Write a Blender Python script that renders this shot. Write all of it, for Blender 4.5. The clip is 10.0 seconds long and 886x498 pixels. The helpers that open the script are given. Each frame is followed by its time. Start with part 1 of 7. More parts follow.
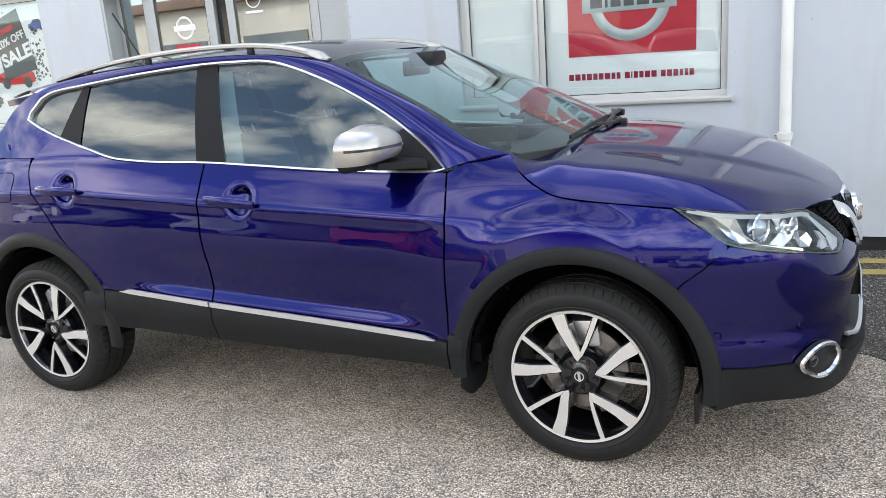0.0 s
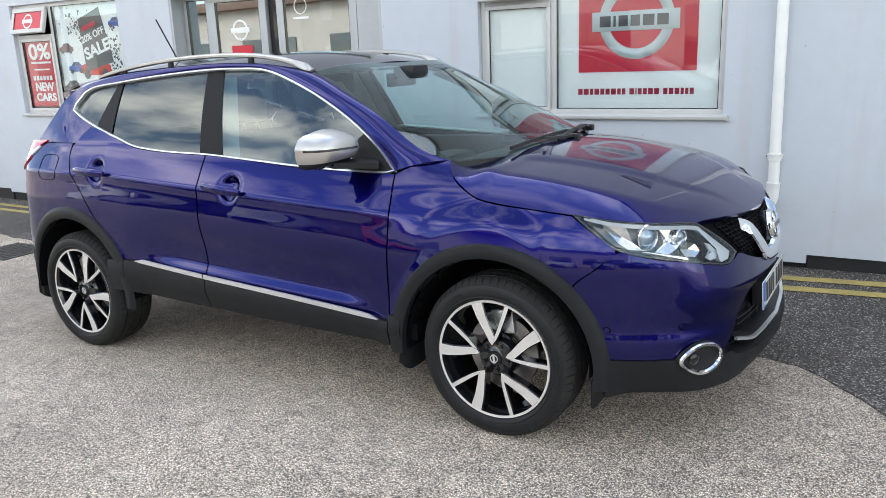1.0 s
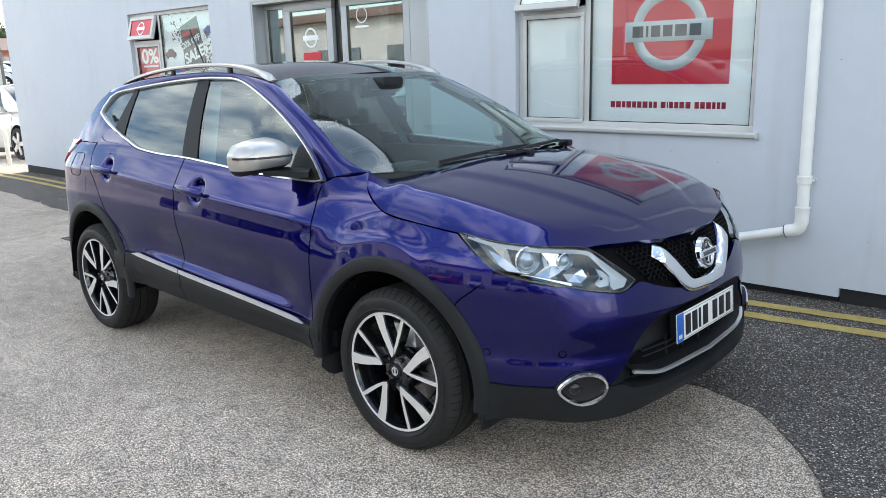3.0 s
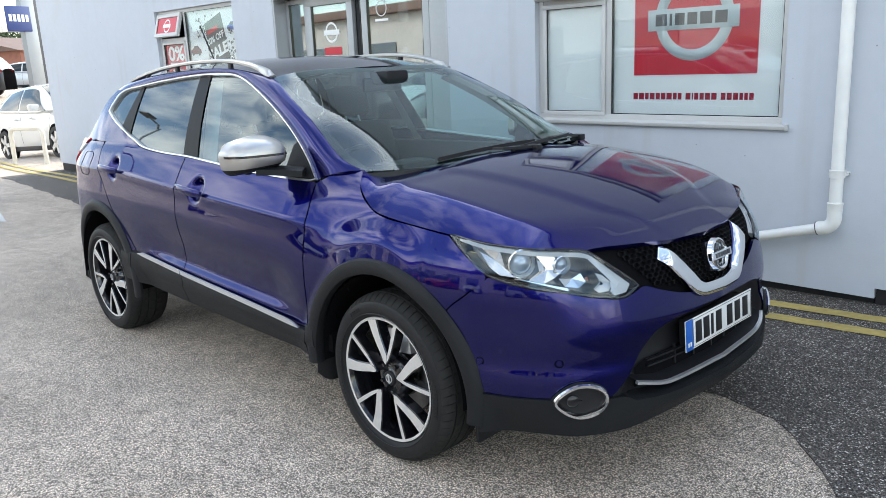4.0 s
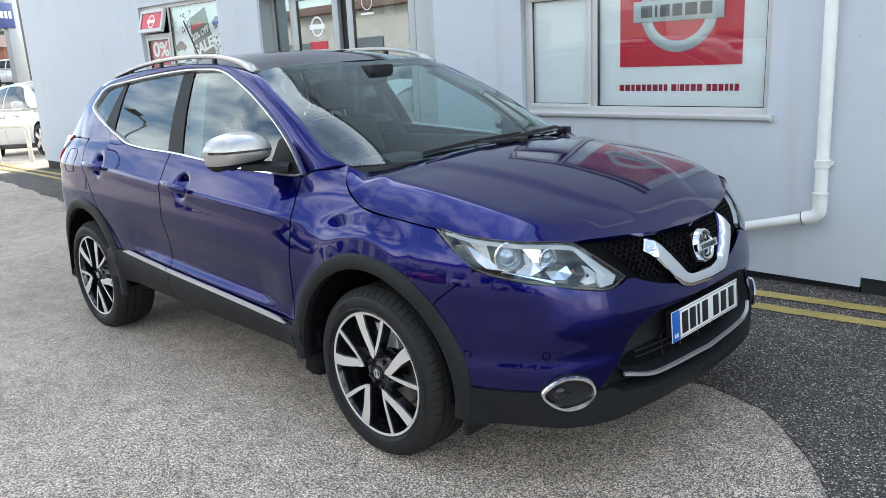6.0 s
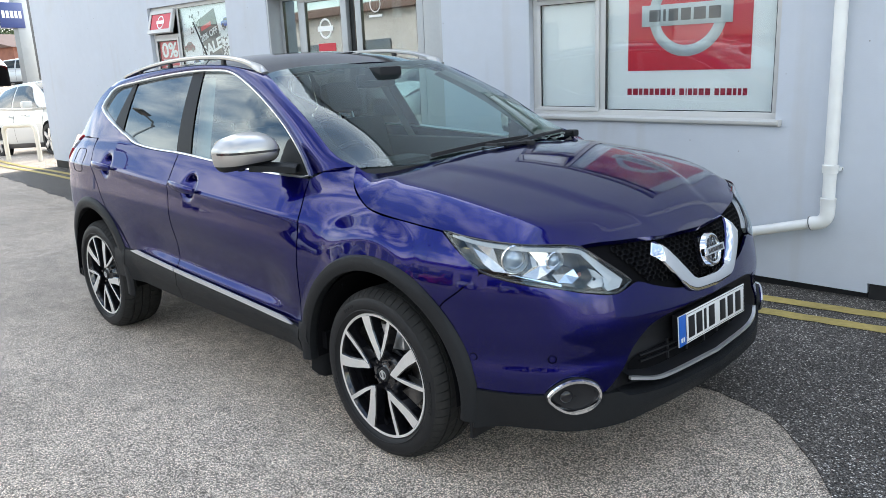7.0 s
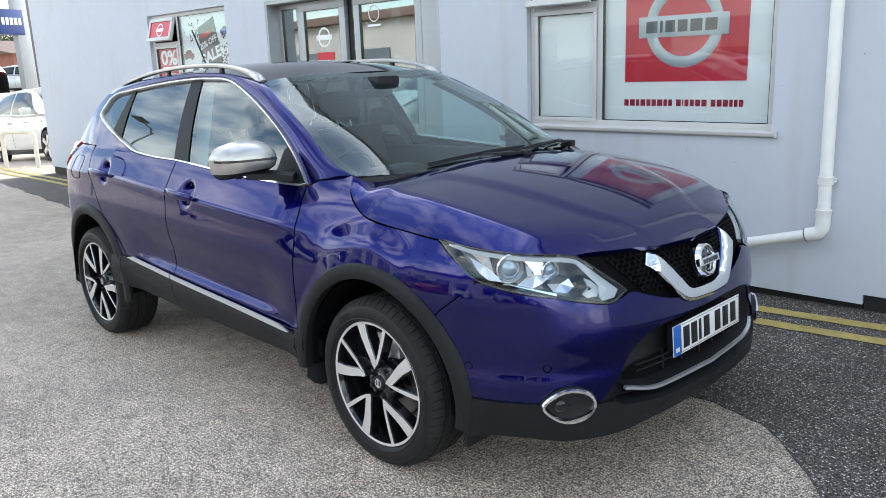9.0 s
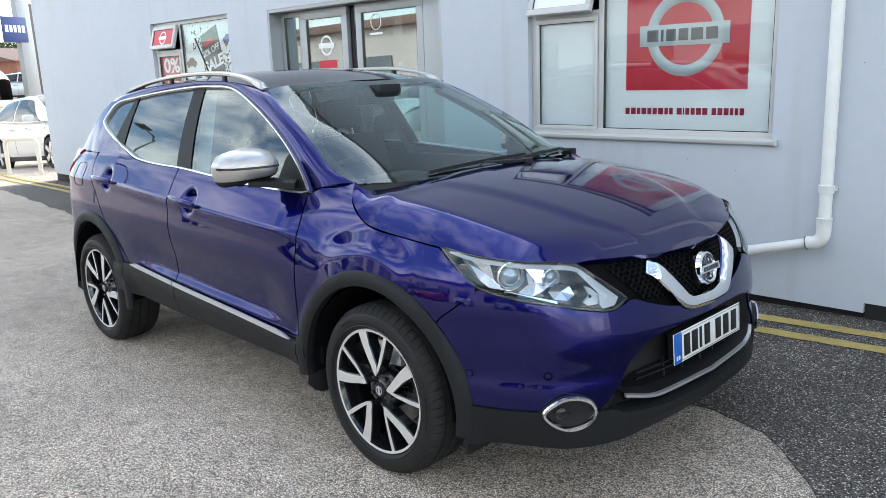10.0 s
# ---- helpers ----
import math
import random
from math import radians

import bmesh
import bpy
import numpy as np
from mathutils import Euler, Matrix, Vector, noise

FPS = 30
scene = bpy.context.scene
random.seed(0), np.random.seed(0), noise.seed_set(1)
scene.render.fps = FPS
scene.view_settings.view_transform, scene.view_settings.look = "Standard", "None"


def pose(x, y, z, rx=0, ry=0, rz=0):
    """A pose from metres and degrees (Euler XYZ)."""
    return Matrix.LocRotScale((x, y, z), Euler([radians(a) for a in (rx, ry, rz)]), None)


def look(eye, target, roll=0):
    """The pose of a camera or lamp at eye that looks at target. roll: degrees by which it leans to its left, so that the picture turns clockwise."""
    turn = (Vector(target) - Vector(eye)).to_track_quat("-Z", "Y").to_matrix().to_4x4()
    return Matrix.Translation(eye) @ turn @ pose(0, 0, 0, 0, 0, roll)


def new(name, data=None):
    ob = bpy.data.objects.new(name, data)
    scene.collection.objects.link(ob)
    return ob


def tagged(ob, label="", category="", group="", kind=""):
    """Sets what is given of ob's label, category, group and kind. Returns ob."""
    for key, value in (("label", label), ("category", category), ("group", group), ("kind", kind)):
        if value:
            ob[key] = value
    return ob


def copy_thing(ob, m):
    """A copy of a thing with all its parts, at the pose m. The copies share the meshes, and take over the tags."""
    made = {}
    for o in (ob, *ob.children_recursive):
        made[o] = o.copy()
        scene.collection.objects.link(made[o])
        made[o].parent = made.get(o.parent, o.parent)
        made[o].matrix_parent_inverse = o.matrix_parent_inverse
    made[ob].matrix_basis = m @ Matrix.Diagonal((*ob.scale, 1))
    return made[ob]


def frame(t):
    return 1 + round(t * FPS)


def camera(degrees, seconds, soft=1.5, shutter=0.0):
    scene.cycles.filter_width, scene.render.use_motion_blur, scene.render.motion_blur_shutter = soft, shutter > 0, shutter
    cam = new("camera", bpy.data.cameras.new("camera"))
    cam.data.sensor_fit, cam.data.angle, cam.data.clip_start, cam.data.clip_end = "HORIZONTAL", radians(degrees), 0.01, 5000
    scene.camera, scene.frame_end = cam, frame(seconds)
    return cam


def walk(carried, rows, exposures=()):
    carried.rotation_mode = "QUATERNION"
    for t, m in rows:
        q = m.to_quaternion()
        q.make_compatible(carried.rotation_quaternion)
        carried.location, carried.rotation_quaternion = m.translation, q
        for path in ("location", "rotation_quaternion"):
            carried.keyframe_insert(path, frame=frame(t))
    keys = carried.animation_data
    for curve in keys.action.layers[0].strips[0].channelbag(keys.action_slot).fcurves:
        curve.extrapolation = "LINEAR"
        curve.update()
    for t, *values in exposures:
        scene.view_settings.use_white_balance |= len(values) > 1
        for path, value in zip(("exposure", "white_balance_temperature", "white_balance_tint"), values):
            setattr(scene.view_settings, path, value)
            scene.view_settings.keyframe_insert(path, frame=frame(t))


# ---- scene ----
cam = camera(59.4, 10.0, 0.7)
PATH = [
    (0, (2.022, -3.35, 1.466), (1.185, -1.598, 0.983), -5.3),
    (0.5, (2.396, -3.426, 1.484), (1.449, -1.731, 1.007), -4.4),
    (1, (2.704, -3.459, 1.493), (1.683, -1.803, 1.027), -3.1),
    (1.5, (2.954, -3.261, 1.467), (1.845, -1.666, 0.993), -2.8),
    (2, (3.199, -3.152, 1.474), (1.993, -1.627, 1.004), -3.2),
    (2.5, (3.409, -3.047, 1.48), (2.12, -1.586, 1.029), -2.9),
    (2.7, (3.468, -2.995, 1.489), (2.163, -1.546, 1.045), -2.7),
    (3.8, (3.502, -2.657, 1.476), (2.108, -1.292, 1.036), -2.7),
    (4, (3.507, -2.656, 1.475), (2.105, -1.303, 1.027), -3.2),
    (4.5, (3.508, -2.652, 1.472), (2.103, -1.307, 1.005), -3.7),
    (5, (3.509, -2.643, 1.47), (2.116, -1.288, 0.996), -3.9),
    (5.5, (3.513, -2.642, 1.472), (2.134, -1.273, 1.001), -3.9),
    (7, (3.513, -2.65, 1.474), (2.12, -1.291, 1.016), -3.3),
    (7.5, (3.517, -2.649, 1.474), (2.124, -1.29, 1.017), -3.4),
    (8, (3.519, -2.652, 1.476), (2.127, -1.288, 1.025), -3.3),
    (8.5, (3.52, -2.652, 1.474), (2.128, -1.286, 1.033), -3.0),
    (9, (3.523, -2.651, 1.475), (2.131, -1.283, 1.039), -2.9),
    (9.5, (3.526, -2.655, 1.476), (2.132, -1.285, 1.05), -2.8),
    (10, (3.53, -2.656, 1.477), (2.133, -1.287, 1.06), -2.8),
]
walk(cam, [(t, look(eye, target, roll)) for t, eye, target, roll in PATH],
     [(0.0, 2.51, 7500, 9), (1.0, 2.41, 7300, 8), (2.5, 2.28, 7030, 6), (4.0, 2.26, 6900, 6), (10.0, 2.25, 6900, 6)])

# ---- world and light ----
world = bpy.data.worlds.new("sky")
scene.world = world
world.use_nodes = True
wn, wl = world.node_tree.nodes, world.node_tree.links
wn.clear()
SUN_ELEV, SUN_AZ = 38.0, 345.0
sky = wn.new("ShaderNodeTexSky")
sky.sky_type, sky.sun_disc = "NISHITA", False
sky.sun_elevation, sky.sun_rotation = radians(SUN_ELEV), radians(SUN_AZ)
wtc, wmap = wn.new("ShaderNodeTexCoord"), wn.new("ShaderNodeMapping")
wmap.inputs["Scale"].default_value = (1.0, 1.0, 1.7)
wmap.inputs["Location"].default_value = (2.3, 1.1, 0.4)
cn = wn.new("ShaderNodeTexNoise")
cn.inputs["Scale"].default_value, cn.inputs["Detail"].default_value, cn.inputs["Roughness"].default_value = 3.4, 6.0, 0.56
cr = wn.new("ShaderNodeValToRGB")
cr.color_ramp.elements[0].position, cr.color_ramp.elements[1].position = 0.46, 0.68
cmix = wn.new("ShaderNodeMix")
cmix.data_type = "RGBA"
cmix.inputs["B"].default_value = (10.4, 10.3, 10.2, 1)
bg, wout = wn.new("ShaderNodeBackground"), wn.new("ShaderNodeOutputWorld")
bg.inputs["Strength"].default_value = 0.15
wl.new(wtc.outputs["Generated"], wmap.inputs["Vector"])
wl.new(wmap.outputs["Vector"], cn.inputs["Vector"])
wl.new(cn.outputs["Fac"], cr.inputs["Fac"])
# the cover is broken overhead and closes towards the horizon
wsep, wgap, wcov = wn.new("ShaderNodeSeparateXYZ"), wn.new("ShaderNodeMapRange"), wn.new("ShaderNodeMath")
wcov.operation = "MULTIPLY"
wgap.inputs["From Min"].default_value, wgap.inputs["From Max"].default_value = 0.55, 0.95
wgap.inputs["To Min"].default_value, wgap.inputs["To Max"].default_value = 1.0, 0.30
wl.new(wtc.outputs["Generated"], wsep.inputs["Vector"])
wl.new(wsep.outputs["Z"], wgap.inputs["Value"])
wl.new(cr.outputs["Color"], wcov.inputs[0])
wl.new(wgap.outputs["Result"], wcov.inputs[1])
wl.new(wcov.outputs[0], cmix.inputs["Factor"])
wl.new(sky.outputs["Color"], cmix.inputs["A"])
# thin cloud is brightest round the veiled sun, behind the building
wdot, wpow, wrise, wscale = wn.new("ShaderNodeVectorMath"), wn.new("ShaderNodeMath"), wn.new("ShaderNodeMapRange"), wn.new("ShaderNodeVectorMath")
wdot.operation, wpow.operation = "DOT_PRODUCT", "POWER"
wpow.use_clamp, wpow.inputs[1].default_value = True, 3.0
wdot.inputs[1].default_value = (math.sin(radians(SUN_AZ)) * math.cos(radians(SUN_ELEV)), math.cos(radians(SUN_AZ)) * math.cos(radians(SUN_ELEV)), math.sin(radians(SUN_ELEV)))
wscale.operation = "SCALE"
wrise.inputs["To Min"].default_value, wrise.inputs["To Max"].default_value = 0.62, 1.45
wl.new(wtc.outputs["Generated"], wdot.inputs[0])
wl.new(wdot.outputs["Value"], wpow.inputs[0])
wl.new(wpow.outputs[0], wrise.inputs["Value"])
wl.new(cmix.outputs["Result"], wscale.inputs[0])
wl.new(wrise.outputs["Result"], wscale.inputs["Scale"])
wl.new(wscale.outputs["Vector"], bg.inputs["Color"])
wl.new(bg.outputs["Background"], wout.inputs["Surface"])
sun = new("sun", bpy.data.lights.new("sun", "SUN"))
sun.data.energy, sun.data.angle, sun.data.color = 0.7, radians(10), (1.0, 0.93, 0.84)
_az, _el = radians(SUN_AZ), radians(SUN_ELEV)
sun.matrix_world = look(Vector((math.sin(_az) * math.cos(_el), math.cos(_az) * math.cos(_el), math.sin(_el))) * 30, (0, 0, 0))

# ---- materials ----
def material(name, colour=(0.5, 0.5, 0.5), rough=0.5, metal=0.0, coat=0.0, spec=None, vary=0.0, scale=20.0, bump=0.0, bump_scale=200.0, rough_vary=0.0, glow=0.0):
    """A principled material with two scales of variation in colour and roughness, and fine relief."""
    m = bpy.data.materials.new(name)
    m.use_nodes = True
    n, l = m.node_tree.nodes, m.node_tree.links
    b = n["Principled BSDF"]
    b.inputs["Base Color"].default_value = (*colour, 1)
    b.inputs["Roughness"].default_value, b.inputs["Metallic"].default_value = rough, metal
    b.inputs["Coat Weight"].default_value, b.inputs["Coat Roughness"].default_value = coat, 0.02
    if spec is not None:
        b.inputs["Specular IOR Level"].default_value = spec
    if glow:
        b.inputs["Emission Color"].default_value, b.inputs["Emission Strength"].default_value = (*colour, 1), glow
    tc = n.new("ShaderNodeTexCoord")
    if vary or rough_vary:
        big, small = n.new("ShaderNodeTexNoise"), n.new("ShaderNodeTexNoise")
        big.inputs["Scale"].default_value, big.inputs["Detail"].default_value = scale * 0.1, 5
        small.inputs["Scale"].default_value, small.inputs["Detail"].default_value = scale, 6
        l.new(tc.outputs["Object"], big.inputs["Vector"])
        l.new(tc.outputs["Object"], small.inputs["Vector"])
        add = n.new("ShaderNodeMath")
        l.new(big.outputs["Fac"], add.inputs[0])
        l.new(small.outputs["Fac"], add.inputs[1])
        if vary:
            r = n.new("ShaderNodeMapRange")
            r.inputs["From Min"].default_value, r.inputs["From Max"].default_value = 0.6, 1.4
            r.inputs["To Min"].default_value, r.inputs["To Max"].default_value = 1 - vary, 1 + vary
            l.new(add.outputs[0], r.inputs["Value"])
            mul = n.new("ShaderNodeVectorMath")
            mul.operation = "SCALE"
            mul.inputs[0].default_value = colour
            l.new(r.outputs["Result"], mul.inputs["Scale"])
            l.new(mul.outputs["Vector"], b.inputs["Base Color"])
        if rough_vary:
            r = n.new("ShaderNodeMapRange")
            r.inputs["From Min"].default_value, r.inputs["From Max"].default_value = 0.6, 1.4
            r.inputs["To Min"].default_value, r.inputs["To Max"].default_value = max(rough - rough_vary, 0.02), rough + rough_vary
            l.new(add.outputs[0], r.inputs["Value"])
            l.new(r.outputs["Result"], b.inputs["Roughness"])
    if bump:
        t, bp = n.new("ShaderNodeTexNoise"), n.new("ShaderNodeBump")
        t.inputs["Scale"].default_value, t.inputs["Detail"].default_value = bump_scale, 4
        bp.inputs["Strength"].default_value, bp.inputs["Distance"].default_value = bump, 0.004
        l.new(tc.outputs["Object"], t.inputs["Vector"])
        l.new(t.outputs["Fac"], bp.inputs["Height"])
        l.new(bp.outputs["Normal"], b.inputs["Normal"])
    return m


def paint_material():
    """Deep blue-violet metallic paint: a flake coat that flops from blue to dark violet, under clear lacquer."""
    m = material("blue_metallic_paint", (0.0022, 0.0022, 0.098), rough=0.30, metal=0.9, coat=1.0)
    n, l = m.node_tree.nodes, m.node_tree.links
    b = n["Principled BSDF"]
    b.inputs["Coat IOR"].default_value, b.inputs["Coat Roughness"].default_value = 1.44, 0.0
    b.inputs["Specular Tint"].default_value = (0.06, 0.08, 0.45, 1)
    tc, v, r = n.new("ShaderNodeTexCoord"), n.new("ShaderNodeTexVoronoi"), n.new("ShaderNodeMapRange")
    v.inputs["Scale"].default_value = 1400
    l.new(tc.outputs["Object"], v.inputs["Vector"])
    r.inputs["To Min"].default_value, r.inputs["To Max"].default_value = 0.17, 0.33
    l.new(v.outputs["Color"], r.inputs["Value"])
    l.new(r.outputs["Result"], b.inputs["Roughness"])
    return m


def glass_material(name, tint, base=0.04, rough=0.0):
    """Thin tinted glass: clear through, glossier at a slant, alike from both sides."""
    m = bpy.data.materials.new(name)
    m.use_nodes = True
    n, l = m.node_tree.nodes, m.node_tree.links
    n.clear()
    out, mix, tr, gl, lw = (n.new("ShaderNode" + k) for k in ("OutputMaterial", "MixShader", "BsdfTransparent", "BsdfGlossy", "LayerWeight"))
    lw.inputs["Blend"].default_value = 0.5
    pw, ma = n.new("ShaderNodeMath"), n.new("ShaderNodeMath")
    pw.operation, ma.operation = "POWER", "MULTIPLY_ADD"
    pw.inputs[1].default_value = 4.5
    ma.inputs[1].default_value, ma.inputs[2].default_value = 1 - base, base
    tr.inputs["Color"].default_value = (*tint, 1)
    gl.inputs["Roughness"].default_value = rough
    gl.inputs["Color"].default_value = (0.86, 0.96, 1.0, 1)
    l.new(lw.outputs["Facing"], pw.inputs[0])
    l.new(pw.outputs[0], ma.inputs[0])
    l.new(ma.outputs[0], mix.inputs["Fac"])
    l.new(tr.outputs["BSDF"], mix.inputs[1])
    l.new(gl.outputs["BSDF"], mix.inputs[2])
    l.new(mix.outputs["Shader"], out.inputs["Surface"])
    return m


def asphalt_material(name, dark, light, stone=95.0, patch=0.25, bump=0.8, knees=((0.5, 0.28), (0.8, 0.55)), dark_area=None):
    """Worn asphalt: pale and dark stone chips in binder, with broad worn patches."""
    m = bpy.data.materials.new(name)
    m.use_nodes = True
    n, l = m.node_tree.nodes, m.node_tree.links
    b = n["Principled BSDF"]
    b.inputs["Roughness"].default_value = 0.85
    b.inputs["Specular IOR Level"].default_value = 0.3
    tc = n.new("ShaderNodeTexCoord")
    v, v2 = n.new("ShaderNodeTexVoronoi"), n.new("ShaderNodeTexVoronoi")
    v.inputs["Scale"].default_value, v2.inputs["Scale"].default_value = stone, stone * 2.3
    v2.feature = v.feature = "F1"
    big, mid = n.new("ShaderNodeTexNoise"), n.new("ShaderNodeTexNoise")
    big.inputs["Scale"].default_value, big.inputs["Detail"].default_value = 0.55, 6
    mid.inputs["Scale"].default_value, mid.inputs["Detail"].default_value = 9, 8
    for t in (v, v2, big, mid):
        l.new(tc.outputs["Object"], t.inputs["Vector"])
    sep = n.new("ShaderNodeSeparateColor")
    l.new(v.outputs["Color"], sep.inputs["Color"])
    ramp = n.new("ShaderNodeValToRGB")
    e = ramp.color_ramp.elements
    e[0].position, e[1].position = 0.0, 1.0
    e[0].color = (*dark, 1)
    e[1].color = (*light, 1)
    for at, f in knees:
        k = e.new(at)
        k.color = tuple(d * (1 - f) + g * f for d, g in zip(dark, light)) + (1,)
    l.new(sep.outputs["Red"], ramp.inputs["Fac"])
    # dark binder between the chips
    edge = n.new("ShaderNodeMapRange")
    edge.inputs["From Min"].default_value, edge.inputs["From Max"].default_value = 0.34, 0.68
    edge.inputs["To Min"].default_value, edge.inputs["To Max"].default_value = 1.15, 0.28
    l.new(v.outputs["Distance"], edge.inputs["Value"])
    fine = n.new("ShaderNodeMapRange")
    fine.inputs["To Min"].default_value, fine.inputs["To Max"].default_value = 0.75, 1.25
    sep2 = n.new("ShaderNodeSeparateColor")
    l.new(v2.outputs["Color"], sep2.inputs["Color"])
    l.new(sep2.outputs["Green"], fine.inputs["Value"])
    wear = n.new("ShaderNodeMapRange")
    wear.inputs["From Min"].default_value, wear.inputs["From Max"].default_value = 0.35, 0.65
    wear.inputs["To Min"].default_value, wear.inputs["To Max"].default_value = 1 - patch, 1 + patch
    l.new(big.outputs["Fac"], wear.inputs["Value"])
    wear2 = n.new("ShaderNodeMapRange")
    wear2.inputs["From Min"].default_value, wear2.inputs["From Max"].default_value = 0.3, 0.7
    wear2.inputs["To Min"].default_value, wear2.inputs["To Max"].default_value = 0.85, 1.15
    l.new(mid.outputs["Fac"], wear2.inputs["Value"])
    p = None
    for s in (edge, fine, wear, wear2):
        if p is None:
            p = s.outputs["Result"]
            continue
        mm = n.new("ShaderNodeMath")
        mm.operation = "MULTIPLY"
        l.new(p, mm.inputs[0])
        l.new(s.outputs["Result"], mm.inputs[1])
        p = mm.outputs[0]
    if dark_area:
        # a darker area round one point, with a ragged outline, and scattered dark spots
        (gx, gy), reach = dark_area
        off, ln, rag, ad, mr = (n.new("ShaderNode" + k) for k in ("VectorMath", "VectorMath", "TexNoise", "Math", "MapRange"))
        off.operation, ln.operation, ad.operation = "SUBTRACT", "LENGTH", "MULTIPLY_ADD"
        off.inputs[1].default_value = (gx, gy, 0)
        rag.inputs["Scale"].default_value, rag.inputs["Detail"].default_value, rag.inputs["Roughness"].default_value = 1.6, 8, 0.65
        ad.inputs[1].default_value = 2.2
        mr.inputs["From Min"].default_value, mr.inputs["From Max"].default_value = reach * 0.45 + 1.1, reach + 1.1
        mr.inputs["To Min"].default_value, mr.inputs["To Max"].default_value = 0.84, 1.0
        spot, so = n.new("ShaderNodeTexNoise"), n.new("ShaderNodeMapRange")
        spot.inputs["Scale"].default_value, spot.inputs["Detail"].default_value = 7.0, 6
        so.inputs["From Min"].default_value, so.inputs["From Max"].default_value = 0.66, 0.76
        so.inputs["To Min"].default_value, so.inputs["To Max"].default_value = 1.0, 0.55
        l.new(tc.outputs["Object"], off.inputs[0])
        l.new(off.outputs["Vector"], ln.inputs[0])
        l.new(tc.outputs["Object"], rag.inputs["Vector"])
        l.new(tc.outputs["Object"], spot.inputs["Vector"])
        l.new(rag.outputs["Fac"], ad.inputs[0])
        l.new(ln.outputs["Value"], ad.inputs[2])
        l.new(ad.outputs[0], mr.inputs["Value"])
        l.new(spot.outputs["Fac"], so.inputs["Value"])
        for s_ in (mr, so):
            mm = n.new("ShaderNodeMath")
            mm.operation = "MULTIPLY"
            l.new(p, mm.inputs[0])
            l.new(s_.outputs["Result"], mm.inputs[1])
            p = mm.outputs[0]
    sc = n.new("ShaderNodeVectorMath")
    sc.operation = "SCALE"
    l.new(ramp.outputs["Color"], sc.inputs[0])
    l.new(p, sc.inputs["Scale"])
    l.new(sc.outputs["Vector"], b.inputs["Base Color"])
    bp = n.new("ShaderNodeBump")
    bp.inputs["Strength"].default_value, bp.inputs["Distance"].default_value = bump, 0.004
    inv = n.new("ShaderNodeMath")
    inv.operation = "MULTIPLY"
    inv.inputs[1].default_value = -1
    l.new(v.outputs["Distance"], inv.inputs[0])
    l.new(inv.outputs[0], bp.inputs["Height"])
    l.new(bp.outputs["Normal"], b.inputs["Normal"])
    return m


def wall_material():
    """Painted render: a trowelled, pitted face with faint dirt runs and specks."""
    m = material("painted_render", (0.515, 0.548, 0.605), 0.75, vary=0.035, scale=9)
    n, l = m.node_tree.nodes, m.node_tree.links
    b = n["Principled BSDF"]
    tc, mp = n.new("ShaderNodeTexCoord"), n.new("ShaderNodeMapping")
    mp.inputs["Scale"].default_value = (5.0, 5.0, 0.45)
    run, spot, blot = n.new("ShaderNodeTexNoise"), n.new("ShaderNodeTexVoronoi"), n.new("ShaderNodeTexNoise")
    run.inputs["Scale"].default_value, run.inputs["Detail"].default_value = 1.0, 7
    blot.inputs["Scale"].default_value, blot.inputs["Detail"].default_value = 1.3, 9
    spot.inputs["Scale"].default_value = 7.0
    l.new(tc.outputs["Object"], mp.inputs["Vector"])
    l.new(mp.outputs["Vector"], run.inputs["Vector"])
    l.new(tc.outputs["Object"], spot.inputs["Vector"])
    l.new(tc.outputs["Object"], blot.inputs["Vector"])
    base = b.inputs["Base Color"].links[0].from_socket
    for src, lo, hi, tint, most in ((run.outputs["Fac"], 0.58, 0.78, (0.40, 0.36, 0.31, 1), 0.35), (blot.outputs["Fac"], 0.58, 0.72, (0.47, 0.47, 0.46, 1), 0.30), (spot.outputs["Distance"], 0.040, 0.022, (0.16, 0.14, 0.13, 1), 0.75)):
        r, mx = n.new("ShaderNodeMapRange"), n.new("ShaderNodeMix")
        r.inputs["From Min"].default_value, r.inputs["From Max"].default_value, r.inputs["To Max"].default_value = lo, hi, most
        mx.data_type = "RGBA"
        mx.inputs["B"].default_value = tint
        l.new(src, r.inputs["Value"])
        l.new(r.outputs["Result"], mx.inputs["Factor"])
        l.new(base, mx.inputs["A"])
        base = mx.outputs["Result"]
    l.new(base, b.inputs["Base Color"])
    t1, t2, ad, bp = n.new("ShaderNodeTexNoise"), n.new("ShaderNodeTexNoise"), n.new("ShaderNodeMath"), n.new("ShaderNodeBump")
    t1.inputs["Scale"].default_value, t1.inputs["Detail"].default_value = 34, 5
    t2.inputs["Scale"].default_value, t2.inputs["Detail"].default_value = 120, 4
    bp.inputs["Strength"].default_value, bp.inputs["Distance"].default_value = 0.14, 0.006
    for k, t in enumerate((t1, t2)):
        l.new(tc.outputs["Object"], t.inputs["Vector"])
        l.new(t.outputs["Fac"], ad.inputs[k])
    l.new(ad.outputs[0], bp.inputs["Height"])
    l.new(bp.outputs["Normal"], b.inputs["Normal"])
    return m


